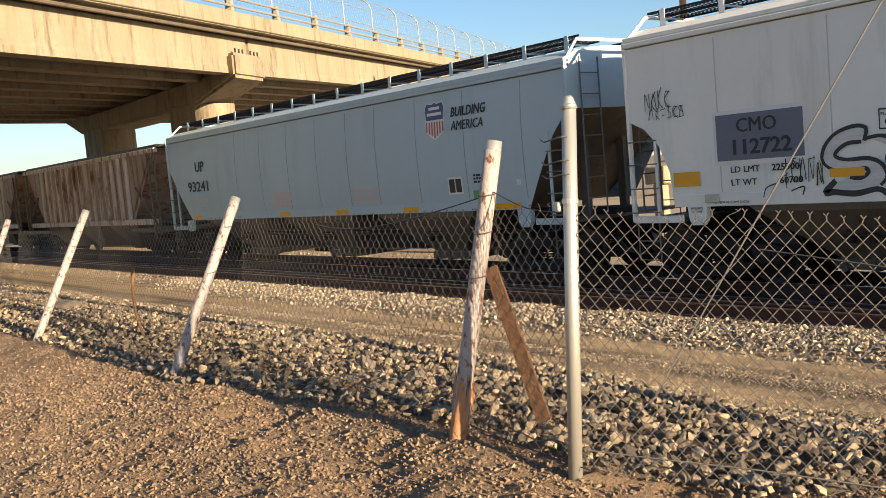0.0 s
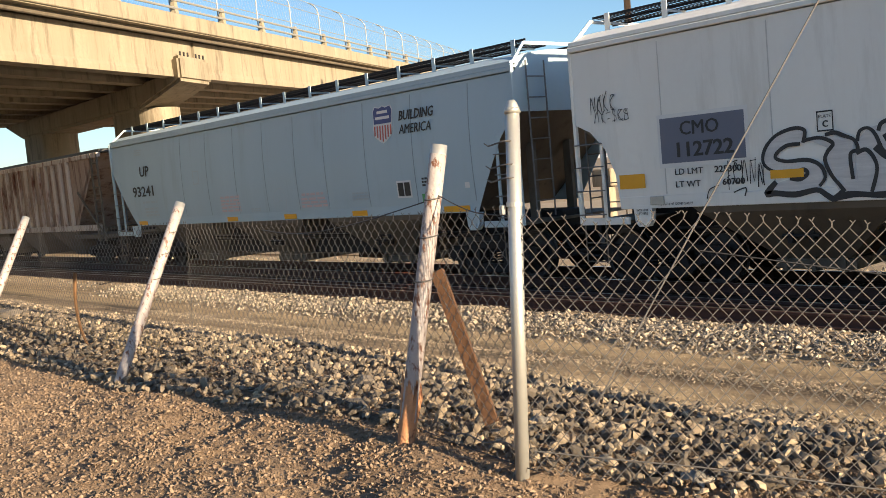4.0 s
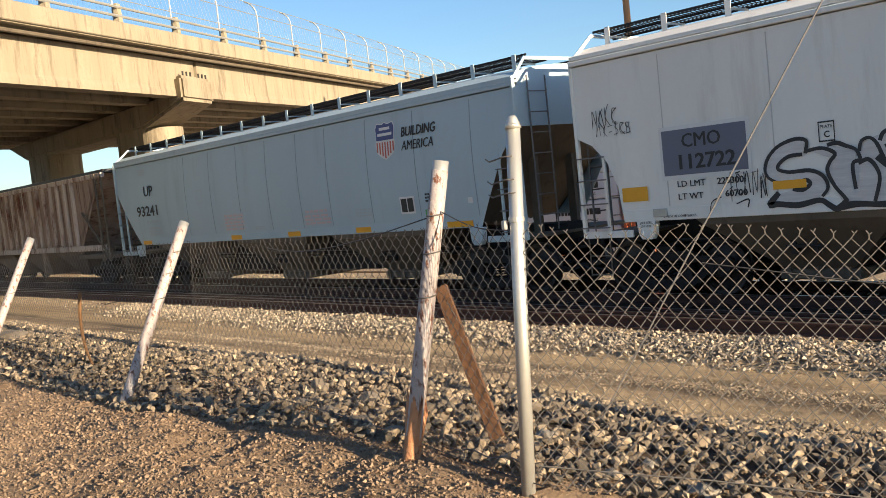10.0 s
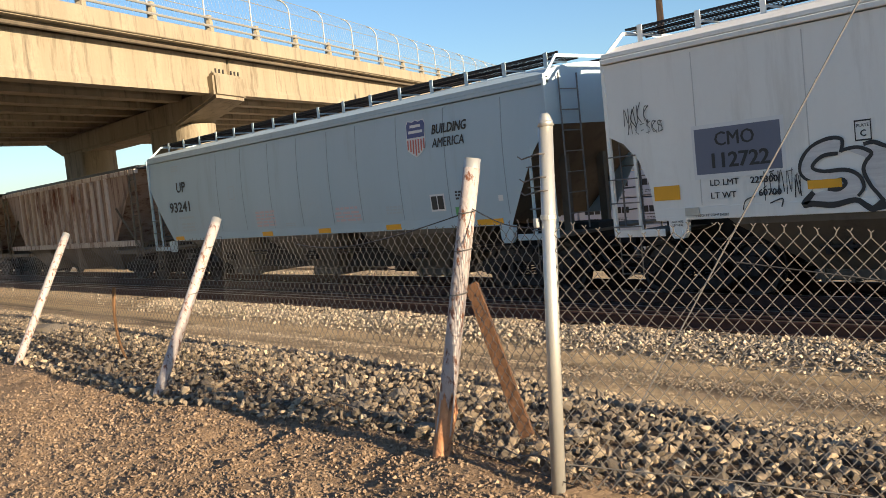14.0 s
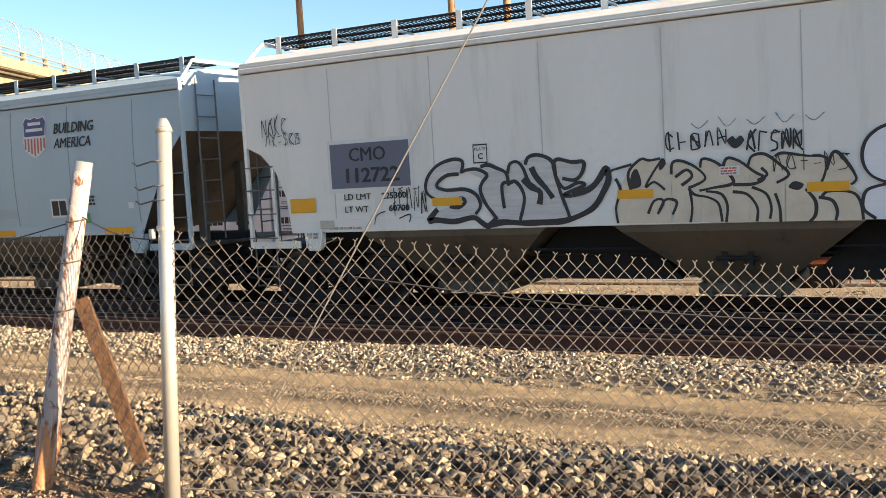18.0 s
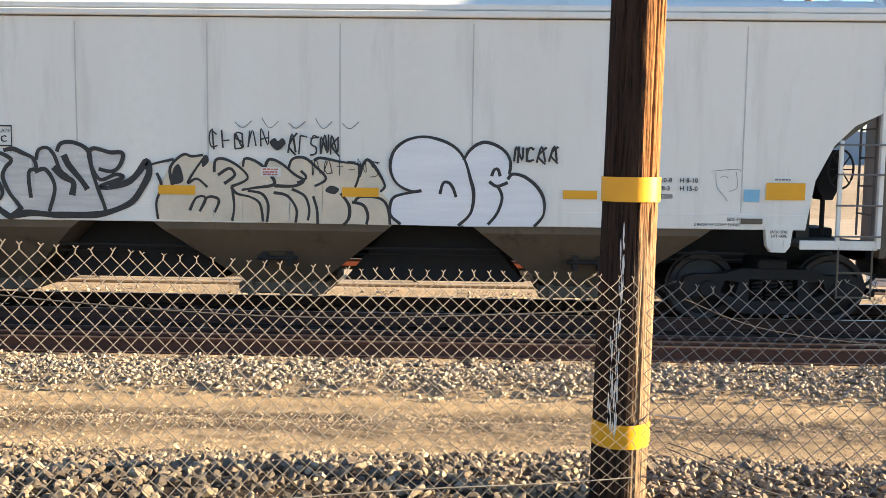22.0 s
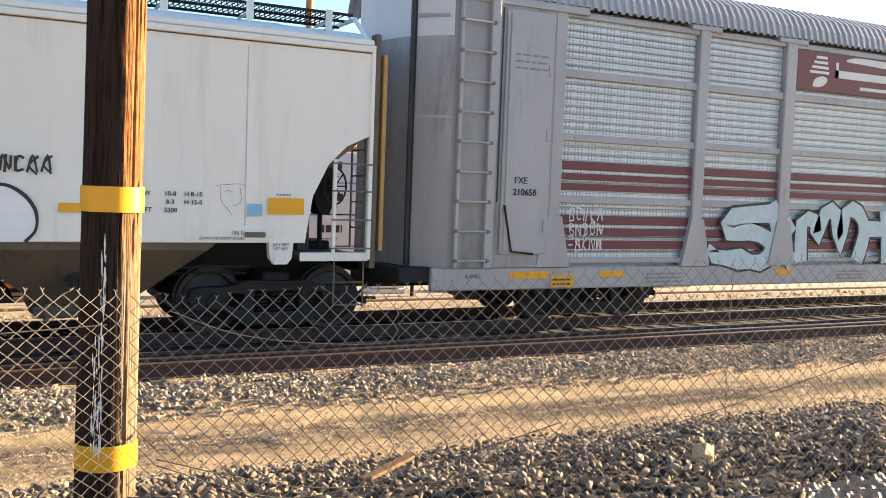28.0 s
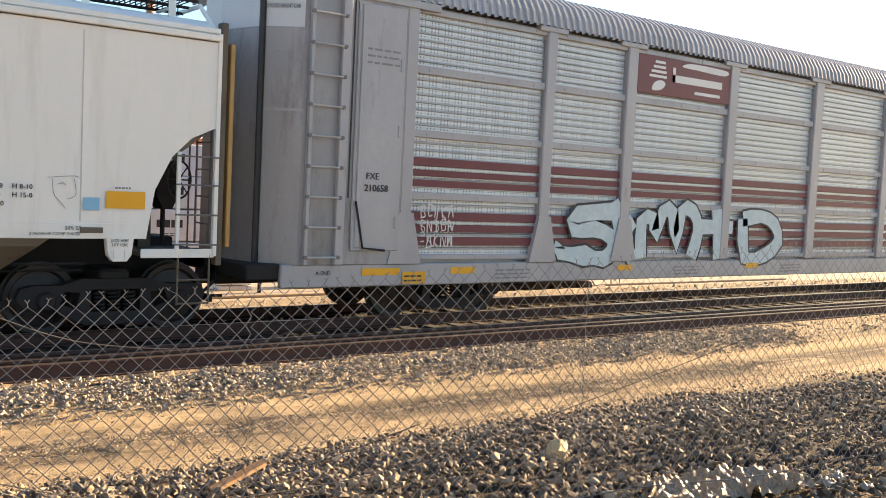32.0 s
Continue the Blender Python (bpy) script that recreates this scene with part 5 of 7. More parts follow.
# ---- rusted ribbed hopper cars further along the standing train ----
def rusted_hopper(x0, x1):
    car = thing("rusted_hopper_car", ((x0 + x1) / 2, YC, 0), "rust-streaked ribbed open hopper car", "rail car", "standing train")
    far = 2 * YC - SIDE
    top, sill = 3.86, 1.28
    for y, d in ((SIDE + 0.1, 1), (far - 0.1, -1)):
        b = BM()
        prism(b, [(x0 + 0.3, top - 0.1), (x1 - 0.3, top - 0.1), (x1 - 2.6, sill), (x0 + 2.6, sill)], "y", min(y, y + d * 0.02), max(y, y + d * 0.02))
        part("side_sheet", b, M["rust_sheet"], car)
        for z0, z1 in ((top - 0.16, top), (sill - 0.02, sill + 0.18)):
            b = BM()
            lo, hi = (x0, x1) if z1 == top else (x0 + 0.5, x1 - 0.5)
            box(b, lo, hi, min(y - d * 0.08, y + d * 0.06), max(y - d * 0.08, y + d * 0.06), z0, z1, 0.015)
            part("chord", b, M["rusted_car"], car)
        n = 15
        for k in range(n):
            xx = x0 + 2.75 + (x1 - x0 - 5.5) * k / (n - 1)
            b = BM()
            box(b, xx - 0.075, xx + 0.075, min(y, y - d * 0.11), max(y, y - d * 0.11), sill + 0.16, top - 0.15, 0.015)
            part("side_rib", b, M["rusted_car"], car)
    b = BM()
    box(b, x0 + 0.1, x1 - 0.1, SIDE + 0.16, far - 0.16, top - 0.02, top + 0.12, 0.03)
    part("load", b, M["black"], car, "dark heaped load")
    for xe, s in ((x0, 1), (x1, -1)):
        b = BM()
        prism(b, [(xe + s * 0.3, top), (xe + s * 0.36, top), (xe + s * 3.0, sill), (xe + s * 2.94, sill - 0.05)], "y", SIDE + 0.1, far - 0.1)
        part("slope_sheet", b, M["rust_sheet"], car)
        for yy in (SIDE + 0.03, far - 0.03):
            b = BM()
            for q in (0.04, 0.55):
                box(b, xe + s * q - 0.03, xe + s * q + 0.03, yy - 0.03, yy + 0.03, 0.9, top, 0.006)
            for z in [1.1 + 0.4 * k for k in range(7)]:
                tube(b, [(xe + s * 0.04, yy, z), (xe + s * 0.55, yy, z)], 0.014, 5)
            part("corner_ladder", b, M["grime"], car)
            b = BM()
            tube(b, [(xe + s * 0.1, yy, 1.1), (xe + s * 2.0, yy, 2.6)], 0.04, 5)
            part("brace", b, M["grime"], car)
        b = BM()
        box(b, min(xe, xe + s * 2.9), max(xe, xe + s * 2.9), SIDE + 0.05, far - 0.05, 0.98, 1.12, 0.02)
        part("end_platform", b, M["grime"], car)
        coupler(car, xe + s * 0.1, -s)
        truck(car, xe + s * 1.6 - car.location.x)
    for k in range(3):
        m = x0 + 4.0 + (x1 - x0 - 8.0) * k / 2
        b = BM()
        loft(b, [[(m - 1.5, SIDE + 0.12, sill), (m + 1.5, SIDE + 0.12, sill), (m + 1.5, far - 0.12, sill), (m - 1.5, far - 0.12, sill)], [(m - 0.4, YC - 0.9, 0.35), (m + 0.4, YC - 0.9, 0.35), (m + 0.4, YC + 0.9, 0.35), (m - 0.4, YC + 0.9, 0.35)]])
        part("hopper_bay", b, M["grime"], car)
    b = BM()
    box(b, x0 + 0.1, x1 - 0.1, YC - 0.33, YC + 0.33, 0.7, 1.2)
    part("centre_sill", b, M["dark_steel"], car)


rusted_hopper(-46.4, -30.75)
rusted_hopper(-63.2, -47.6)

# ---- the grey autorack car ----
rack = thing("autorack_car", (20.0, YC, 0), "tall grey autorack car with perforated panels and maroon stripes", "rail car", "standing train")
FAR = 2 * YC - SIDE
RIBS = ((8.39, 8.62), (11.33, 11.56), (13.36, 13.63), (16.43, 16.70), (19.53, 19.84), (22.6, 22.88), (25.7, 25.98), (28.7, 28.98), (31.4, 31.65))
BELTS = ((1.0, 1.09), (1.96, 2.08), (2.94, 3.06), (3.93, 4.06), (4.86, 4.96))


def perforated():
    m = surface("perforated_rack_panel", (0.68, 0.735, 0.77), (0.56, 0.61, 0.645), rough=0.4, metal=0.2, coarse=1.5, fine=25, amount=0.7, bump=0.03)
    nt = m.node_tree
    b = nt.nodes["Principled BSDF"]
    col = b.inputs["Base Color"].links[0].from_socket
    tc = nt.nodes.new("ShaderNodeTexCoord")
    sep = nt.nodes.new("ShaderNodeSeparateXYZ")
    nt.links.new(tc.outputs["Object"], sep.inputs[0])

    def stripes(sock, size, share):
        a = nt.nodes.new("ShaderNodeMath")
        a.operation, a.inputs[1].default_value = "MULTIPLY", 1 / size
        nt.links.new(sock, a.inputs[0])
        f = nt.nodes.new("ShaderNodeMath")
        f.operation = "FRACT"
        nt.links.new(a.outputs[0], f.inputs[0])
        g = nt.nodes.new("ShaderNodeMath")
        g.operation, g.inputs[1].default_value = "LESS_THAN", share
        nt.links.new(f.outputs[0], g.inputs[0])
        return g.outputs[0]

    def times(p, q):
        a = nt.nodes.new("ShaderNodeMath")
        a.operation = "MULTIPLY"
        nt.links.new(p, a.inputs[0])
        nt.links.new(q, a.inputs[1])
        return a.outputs[0]
    dots = times(times(stripes(sep.outputs[0], 0.066, 0.34), stripes(sep.outputs[2], 0.046, 0.45)), stripes(sep.outputs[0], 0.264, 0.76))
    nt.links.new(mixed(nt, dots, col, (0.03, 0.03, 0.035)), b.inputs["Base Color"])
    return m


M["perforated"] = perforated()


MAROON = ((2.50, 2.63), (2.335, 2.44), (2.17, 2.28), (1.63, 1.77), (1.45, 1.57), (1.23, 1.37))
for (a, ra), (rb, c) in zip(RIBS, RIBS[1:]):
    for (z0, z1), (z2, z3) in zip(BELTS, BELTS[1:]):
        b = BM()
        box(b, ra + 0.01, rb - 0.01, SIDE + 0.115, SIDE + 0.13, z1, z2)
        part("rack_panel", b, M["perforated"], rack, "perforated galvanised panel")
        for k in range(7):
            zz = z1 + (z2 - z1) * (k + 0.7) / 7.4
            b = BM()
            prism(b, [(SIDE + 0.116, zz + 0.03), (SIDE + 0.075, zz + 0.012), (SIDE + 0.075, zz - 0.008), (SIDE + 0.116, zz - 0.016)], "x", ra + 0.03, rb - 0.03)
            part("panel_rib", b, M["auto_panel"], rack)
    for z0, z1 in MAROON:
        b = BM()
        box(b, ra + 0.01, rb - 0.01, SIDE + 0.06, SIDE + 0.10, z0, z1, 0.006)
        part("stripe", b, M["maroon"], rack, "maroon painted band")
    for z0, z1 in BELTS:
        b = BM()
        box(b, ra, rb, SIDE + 0.04, SIDE + 0.14, z0, z1, 0.012)
        k = ra + 0.25
        while k < rb - 0.1:
            tube(b, [(k, SIDE + 0.03, (z0 + z1) / 2), (k, SIDE + 0.05, (z0 + z1) / 2)], 0.022, 6)
            k += 0.55
        part("belt_rail", b, M["auto_grey"], rack, "bolted belt rail")
for k, (a, c) in enumerate(RIBS):
    b = BM()
    box(b, a, c, SIDE, SIDE + 0.2, 0.96, 4.98, 0.02)
    if k < 3:
        prism(b, [(a - 0.02, 1.75), (c + 0.02, 1.75), (c + 0.2, 0.95), (a - 0.2, 0.95)], "y", SIDE - 0.02, SIDE + 0.1)
    box(b, a - 0.22, c + 0.22, SIDE - 0.015, SIDE + 0.15, 4.93, 5.02, 0.01)
    part("side_post", b, M["auto_grey"], rack)
b = BM()
box(b, 8.4, 33.2, SIDE + 0.16, SIDE + 0.2, 0.9, 5.0)
part("side_backing", b, M["auto_panel"], rack)
b = BM()
box(b, 6.7, 33.2, FAR - 0.1, FAR, 0.9, 5.0)
part("far_side", b, M["auto_panel"], rack)
# corrugated arched roof
b = BM()
prof = [(SIDE - 0.01, 5.0), (SIDE + 0.03, 5.2), (SIDE + 0.16, 5.42), (SIDE + 0.45, 5.6), (SIDE + 0.9, 5.7), (YC, 5.76), (FAR - 0.9, 5.7), (FAR - 0.45, 5.6), (FAR - 0.16, 5.42), (FAR - 0.03, 5.2), (FAR + 0.01, 5.0)]
rings, xx = [], 6.2
while xx < 33.4:
    for dx, d in ((0, 0), (0.06, 0), (0.085, 0.03), (0.13, 0.03), (0.155, 0)):
        rings.append([(xx + dx, YC + (py - YC) * (1 + d / 1.6), pz + d) for py, pz in prof])
    xx += 0.155
loft(b, rings, closed=False)
part("roof", b, M["auto_grey"], rack, "corrugated arched grey roof")
b = BM()
box(b, 6.62, 9.0, SIDE - 0.03, SIDE + 0.1, 4.9, 5.02, 0.01)
part("roof_edge_beam", b, M["auto_grey"], rack)
# end: chamfered corner, doors, ladder
b = BM()
prism(b, [(6.62, SIDE), (8.4, SIDE), (8.4, SIDE + 0.05), (6.66, SIDE + 0.05)], "z", 0.95, 4.95)
part("corner_sheet", b, M["auto_end"], rack)
for p, q, nm in (((6.62, SIDE), (6.22, SIDE + 0.42), "end_door"), ((6.16, SIDE + 0.48), (5.92, SIDE + 1.3), "end_door"), ((5.92, SIDE + 1.3), (5.92, FAR - 1.3), "end_door"), ((5.92, FAR - 1.3), (6.62, FAR), "end_door")):
    b = BM()
    prism(b, [p, q, (q[0] + 0.05, q[1] + 0.03), (p[0] + 0.05, p[1] + 0.03)], "z", 0.95, 4.35)
    part(nm, b, M["auto_end"], rack, "weathered grey end door")
    b = BM()
    prism(b, [p, q, (q[0] + 0.05, q[1] + 0.03), (p[0] + 0.05, p[1] + 0.03)], "z", 4.354, 5.6)
    part("end_door_top", b, M["off_white"], rack, "white-painted top of the end door")
b = BM()
prism(b, [(6.625, SIDE - 0.012), (6.225, SIDE + 0.408), (6.23, SIDE + 0.42), (6.63, SIDE)], "z", 3.16, 3.20)
part("lap_strip", b, M["auto_grey"], rack, "lapped sheet edge")
b = BM()
tube(b, [(6.17, SIDE + 0.44, 0.9), (6.17, SIDE + 0.44, 5.6)], 0.045, 6)
part("door_edge", b, M["black"], rack)
for a, c in ((6.70, 6.755), (7.21, 7.35)):
    b = BM()
    box(b, a, c, SIDE - 0.09, SIDE - 0.003, 0.95, 5.1, 0.008)
    part("ladder_rail", b, M["auto_grey"], rack)
for k in range(9):
    z = 1.06 + 0.441 * k
    b = BM()
    tube(b, [(6.69, SIDE - 0.105, z), (7.27, SIDE - 0.105, z)], 0.016, 8)
    part("ladder_rung", b, M["galv"], rack)
    for xx in (6.705, 7.25):
        b = BM()
        tube(b, [(xx, SIDE - 0.125, z), (xx, SIDE - 0.088, z)], 0.03, 8)
        part("rung_bolt", b, M["dark_rung"], rack)
b = BM()
box(b, 7.435, 7.455, SIDE - 0.012, SIDE - 0.002, 1.95, 4.86)
part("door_gap", b, M["black"], rack, "dark gap beside the door")
b = BM()
box(b, 7.56, 7.66, SIDE - 0.05, SIDE - 0.031, 1.2, 4.82, 0.01)
part("door_stile", b, M["auto_grey"], rack)
b = BM()
box(b, 7.5, 8.36, SIDE - 0.03, SIDE - 0.004, 1.15, 4.86, 0.015)
part("side_door", b, M["auto_grey"], rack, "flat grey access door")
for z in (1.5, 2.9, 3.9):
    b = BM()
    box(b, 8.27, 8.33, SIDE - 0.045, SIDE - 0.02, z, z + 0.18, 0.006)
    part("door_hinge", b, M["auto_grey"], rack)
b = BM()
tube(b, [(7.55, SIDE - 0.06, 1.9), (7.7, SIDE - 0.06, 1.2), (8.1, SIDE - 0.06, 1.16)], 0.018, 5)
part("door_bar", b, M["dark_steel"], rack)
lettering("reporting_mark", "FXE", 7.72, SIDE - 0.035, 2.24, 0.10, M["black"], rack)
lettering("car_number", "210658", 7.7, SIDE - 0.035, 2.06, 0.10, M["black"], rack)
on_car("small_stencil", rack, M["grey_ink"], lambda b: bars(b, 7.65, SIDE - 0.034, 3.95, 0.6, 0.3, 3, 3, 0.3))
b = BM()
for z in [1.3 + 0.16 * k for k in range(18)]:
    for q in (0.12, 0.3, 0.5, 0.7):
        px, py = 6.62 - 0.4 * q, SIDE + 0.42 * q
        tube(b, [(px - 0.012, py - 0.012, z), (px, py, z)], 0.012, 5)
part("rivets", b, M["auto_grey"], rack, kind="stuff")
b = BM()
box(b, 6.4, 33.0, SIDE + 0.02, SIDE + 0.14, 0.60, 0.95, 0.02)
part("side_sill", b, M["auto_grey"], rack)
b = BM()
box(b, 5.9, 33.4, YC - 0.4, YC + 0.4, 0.55, 0.95, 0.02)
box(b, 5.9, 7.2, SIDE + 0.1, FAR - 0.1, 0.72, 0.95, 0.02)
part("underframe", b, M["dark_steel"], rack)
for a, c in ((7.75, 8.45), (9.45, 9.95), (13.4, 13.8), (17.35, 17.8)):
    on_car("reflector", rack, M["yellow"], lambda b: rect(b, a, c, 0.77, 0.88, SIDE + 0.012), "yellow reflective strip")
on_car("yellow_notice", rack, M["yellow"], lambda b: rect(b, 8.5, 8.95, 0.63, 0.82, SIDE + 0.008), "yellow notice plate")
on_car("yellow_notice_lines", rack, M["black"], lambda b: bars(b, 8.53, SIDE + 0.004, 0.65, 0.36, 0.14, 2, 6, 0.4))
for x in (10.4, 15.0, 18.6):
    on_car("sill_stencil", rack, M["grey_ink"], lambda b: bars(b, x, SIDE + 0.012, 0.66, 0.8, 0.2, 3, int(x), 0.4))
lettering("end_stencil", "A-END", 6.95, SIDE + 0.01, 0.79, 0.06, M["black"], rack)
# maroon emblem panel
b = BM()
box(b, 13.64, 16.42, SIDE + 0.02, SIDE + 0.06, 4.14, 4.86, 0.006)
emblem = part("emblem_panel", b, M["maroon"], rack, "maroon emblem panel with a white device")
b = BM()
ys = SIDE + 0.015
for k in range(4):
    rect(b, 13.95 + 0.05 * k, 14.45 - 0.02 * k, 4.46 + 0.09 * k, 4.51 + 0.09 * k, ys)
patch(b, [(14.05, 4.22), (14.3, 4.24), (14.42, 4.36), (14.3, 4.42), (14.1, 4.36)], ys)
rect(b, 14.62, 16.15, 4.42, 4.56, ys)
rect(b, 14.62, 14.70, 4.42, 4.70, ys)
rect(b, 15.3, 16.1, 4.24, 4.30, ys)
patch(b, [(14.9, 4.74), (15.4, 4.72), (16.2, 4.7), (16.3, 4.8), (15.7, 4.83), (15.1, 4.82)], ys)
part("emblem_device", b, M["white"], emblem)
# teal graffiti low on the panels
for k, L in enumerate(TEAL_LINES):
    on_car("graffiti_outline", rack, M["black"], lambda b: ribbon(b, L, 0.46, SIDE + 0.018 - 0.0002 * k, steps=2), "dark sprayed outline")
    on_car("graffiti_letter", rack, M["teal_fill"], lambda b: ribbon(b, L, 0.36, SIDE + 0.014 - 0.0002 * k, steps=2), "pale teal sprayed letter")
for z in (1.2, 1.45, 1.68):
    scrawl(rack, M["white"], 8.8, 9.5, z, z + 0.2, int(z * 10), 5, 0.022, SIDE + 0.04, "scrawled white spray tag")
lettering("height_notice", "EXCESS HEIGHT CAR", 6.222, SIDE + 0.402, 4.62, 0.06, M["black"], rack, "LEFT", 0.62, "corner")
for tx in (9.75, 30.3):
    truck(rack, tx - 20.0)
coupler(rack, 6.0, -1)
b = BM()
box(b, 5.545, 5.61, SIDE + 0.06, SIDE + 0.2, 1.2, 3.98, 0.01)
part("corner_guard", b, M["ochre"], cmo, "ochre-edged end post")
b = BM()
box(b, 5.40, 5.49, SIDE + 0.04, SIDE + 0.2, 0.95, 4.25, 0.01)
part("end_post", b, M["grime"], cmo)
for xe, s in ((5.36, 1),):
    b = BM()
    n = 24
    c = (5.05, SIDE + 0.55, 2.1)
    tube(b, [(c[0] + 0.17 * math.cos(2 * math.pi * k / n), c[1], c[2] + 0.26 * math.sin(2 * math.pi * k / n)) for k in range(n + 1)], 0.016, 5)
    for k in range(4):
        a = k * math.pi / 4
        tube(b, [(c[0] - 0.17 * math.cos(a), c[1], c[2] - 0.26 * math.sin(a)), (c[0] + 0.17 * math.cos(a), c[1], c[2] + 0.26 * math.sin(a))], 0.01, 4)
    part("hand_brake_wheel", b, M["black"], cmo)
    b = BM()
    prism(b, [(4.80, 2.36), (5.10, 2.36), (5.10, 1.86), (5.02, 1.68), (4.90, 1.68), (4.80, 1.86)], "y", SIDE + 0.7, SIDE + 1.1)
    tube(b, [(4.96, SIDE + 0.9, 1.7), (4.96, SIDE + 0.9, 1.2)], 0.035, 8)
    part("brake_cylinder", b, M["dark_steel"], cmo)


# ---- the road bridge that crosses over the tracks ----
BR_O, BR_U = Vector((-35.4, 18.05, 0)), Vector((-0.545, 0.838, 0))
BR_N = Vector((0.838, 0.545, 0))
BR = Matrix(((BR_U.x, BR_N.x, 0, BR_O.x), (BR_U.y, BR_N.y, 0, BR_O.y), (0, 0, 1, 0), (0, 0, 0, 1)))
GRADE = 0.025


def bridge_part(name, bm, material, parent, label="", rise=True):
    for v in bm.verts:
        if rise:
            v.co.z += v.co.x * GRADE
        v.co = BR @ v.co
    return part(name, bm, material, parent, label)


bridge = thing("road_bridge", tuple(BR_O), "sunlit concrete girder bridge over the tracks", "bridge")
B0, B1 = -26.0, 62.0
for k in range(10):
    w = -k * 2.3
    for a, c in ((B0, 1.38), (1.62, 31.5), (31.75, B1)):
        b = BM()
        prism(b, [(w - 0.04, 8.45), (w - 0.7, 8.45), (w - 0.7, 8.25), (w - 0.42, 8.1), (w - 0.42, 7.35), (w - 0.68, 7.15), (w - 0.68, 6.95), (w - 0.02, 6.95), (w - 0.02, 7.15), (w - 0.06, 7.3), (w - 0.06, 8.2)], "x", a, c)
        bridge_part("girder", b, M["concrete"], bridge)
for a, c in ((B0, 1.38), (1.42, 16), (16.04, 31), (31.04, B1)):
    b = BM()
    box(b, a, c, -21.6, 0.75, 8.62, 8.84)
    bridge_part("deck", b, M["concrete"], bridge)
    b = BM()
    box(b, a, c, 0.45, 0.85, 8.66, 9.26, 0.03)
    bridge_part("parapet", b, M["concrete"], bridge, "stained concrete edge beam")
b = BM()
tube(b, [(B0, 0.35, 8.5), (B1, 0.35, 8.5)], 0.09, 8)
bridge_part("utility_pipe", b, M["grime"], bridge, "dark pipe under the deck edge")
posts = []
for k in range(22):
    u = -20.5 + 3.95 * k
    b = BM()
    prism(b, [(0.5, 9.26), (0.72, 9.26), (0.66, 9.95), (0.54, 9.95)], "x", u - 0.12, u + 0.12)
    bridge_part("railing_post", b, M["concrete"], bridge)
    b = BM()
    arc = [(u, 0.42, 9.3), (u, 0.42, 11.0)] + [(u, 0.42 - 0.75 * (1 - math.cos(a)), 11.0 + 0.75 * math.sin(a)) for a in [radians(15 * q) for q in range(1, 6)]]
    tube(b, arc, 0.035, 6)
    bridge_part("screen_post", b, M["galv"], bridge, "curved galvanised screen post")
for z in (9.5, 9.82):
    b = BM()
    tube(b, [(B0, 0.68, z), (B1, 0.68, z)], 0.05, 6)
    bridge_part("railing_bar", b, M["galv"], bridge, "metal railing bar")
b = BM()
for z, y in ((10.2, 0.42), (11.0, 0.42), (11.65, 0.1)):
    tube(b, [(B0, y, z), (B1, y, z)], 0.018, 4)
bridge_part("screen_rail", b, M["galv"], bridge)
b = BM()
n = int((B1 - B0) / 0.32)
for k in range(n):
    u = B0 + 0.32 * k
    tube(b, [(u, 0.42, 9.35), (u + 0.9, 0.42, 11.0), (u + 1.2, 0.2, 11.55)], 0.004, 3, cap=False)
    tube(b, [(u, 0.42, 9.35), (u - 0.9, 0.42, 11.0), (u - 1.2, 0.2, 11.55)], 0.004, 3, cap=False)
tagged(bridge_part("screen_mesh", b, M["galv"], bridge, "thin wire screen"), kind="stuff")
# piers: a cap with a sloped underside on round columns, in line with the tracks
def pier(u0, base_z):
    tip = BR @ Vector((u0, 0.4, 0))
    skew = BR_U.x / BR_U.y

    def skewed(b):
        for v in b.verts:
            v.co = Vector((tip.x + v.co.x + skew * v.co.y, tip.y + v.co.y, v.co.z))
        return b
    b = BM()
    prism(b, [(0, 7.75), (0, 6.75), (-4.0, 6.02), (-19.0, 6.0), (-21.9, 6.95), (-1.15, 6.95), (-1.15, 7.75)], "y", -1.1, 1.1)
    bmesh.ops.bevel(b, geom=b.edges[:], offset=0.13, segments=2, affect="EDGES")
    part("pier_cap", skewed(b), M["concrete"], bridge, "concrete pier cap with a sloped underside")
    for q in (-5.0, -17.0):
        b = BM()
        outline = [(q + (1.2 if math.cos(a) > 0 else -1.2) + 0.95 * math.cos(a), 0.95 * math.sin(a)) for a in [radians(15 * k + 7) for k in range(24)]]
        prism(b, [(tip.x + px_, tip.y + py_) for px_, py_ in outline], "z", base_z, 6.05)
        part("column", b, M["concrete"], bridge, "broad concrete column with rounded ends")
    for d in (-0.75, -0.5, -0.25, 0.3, 0.55, 0.8):
        b = BM()
        p = Vector((tip.x - 0.22 + skew * d, tip.y + d, 7.74))
        tube(b, [p, p + Vector((0, 0, 0.2))], 0.04, 8)
        part("anchor_rod", b, M["dark_steel"], bridge)


pier(0.75, -1.6)
pier(30.85, -1.6)

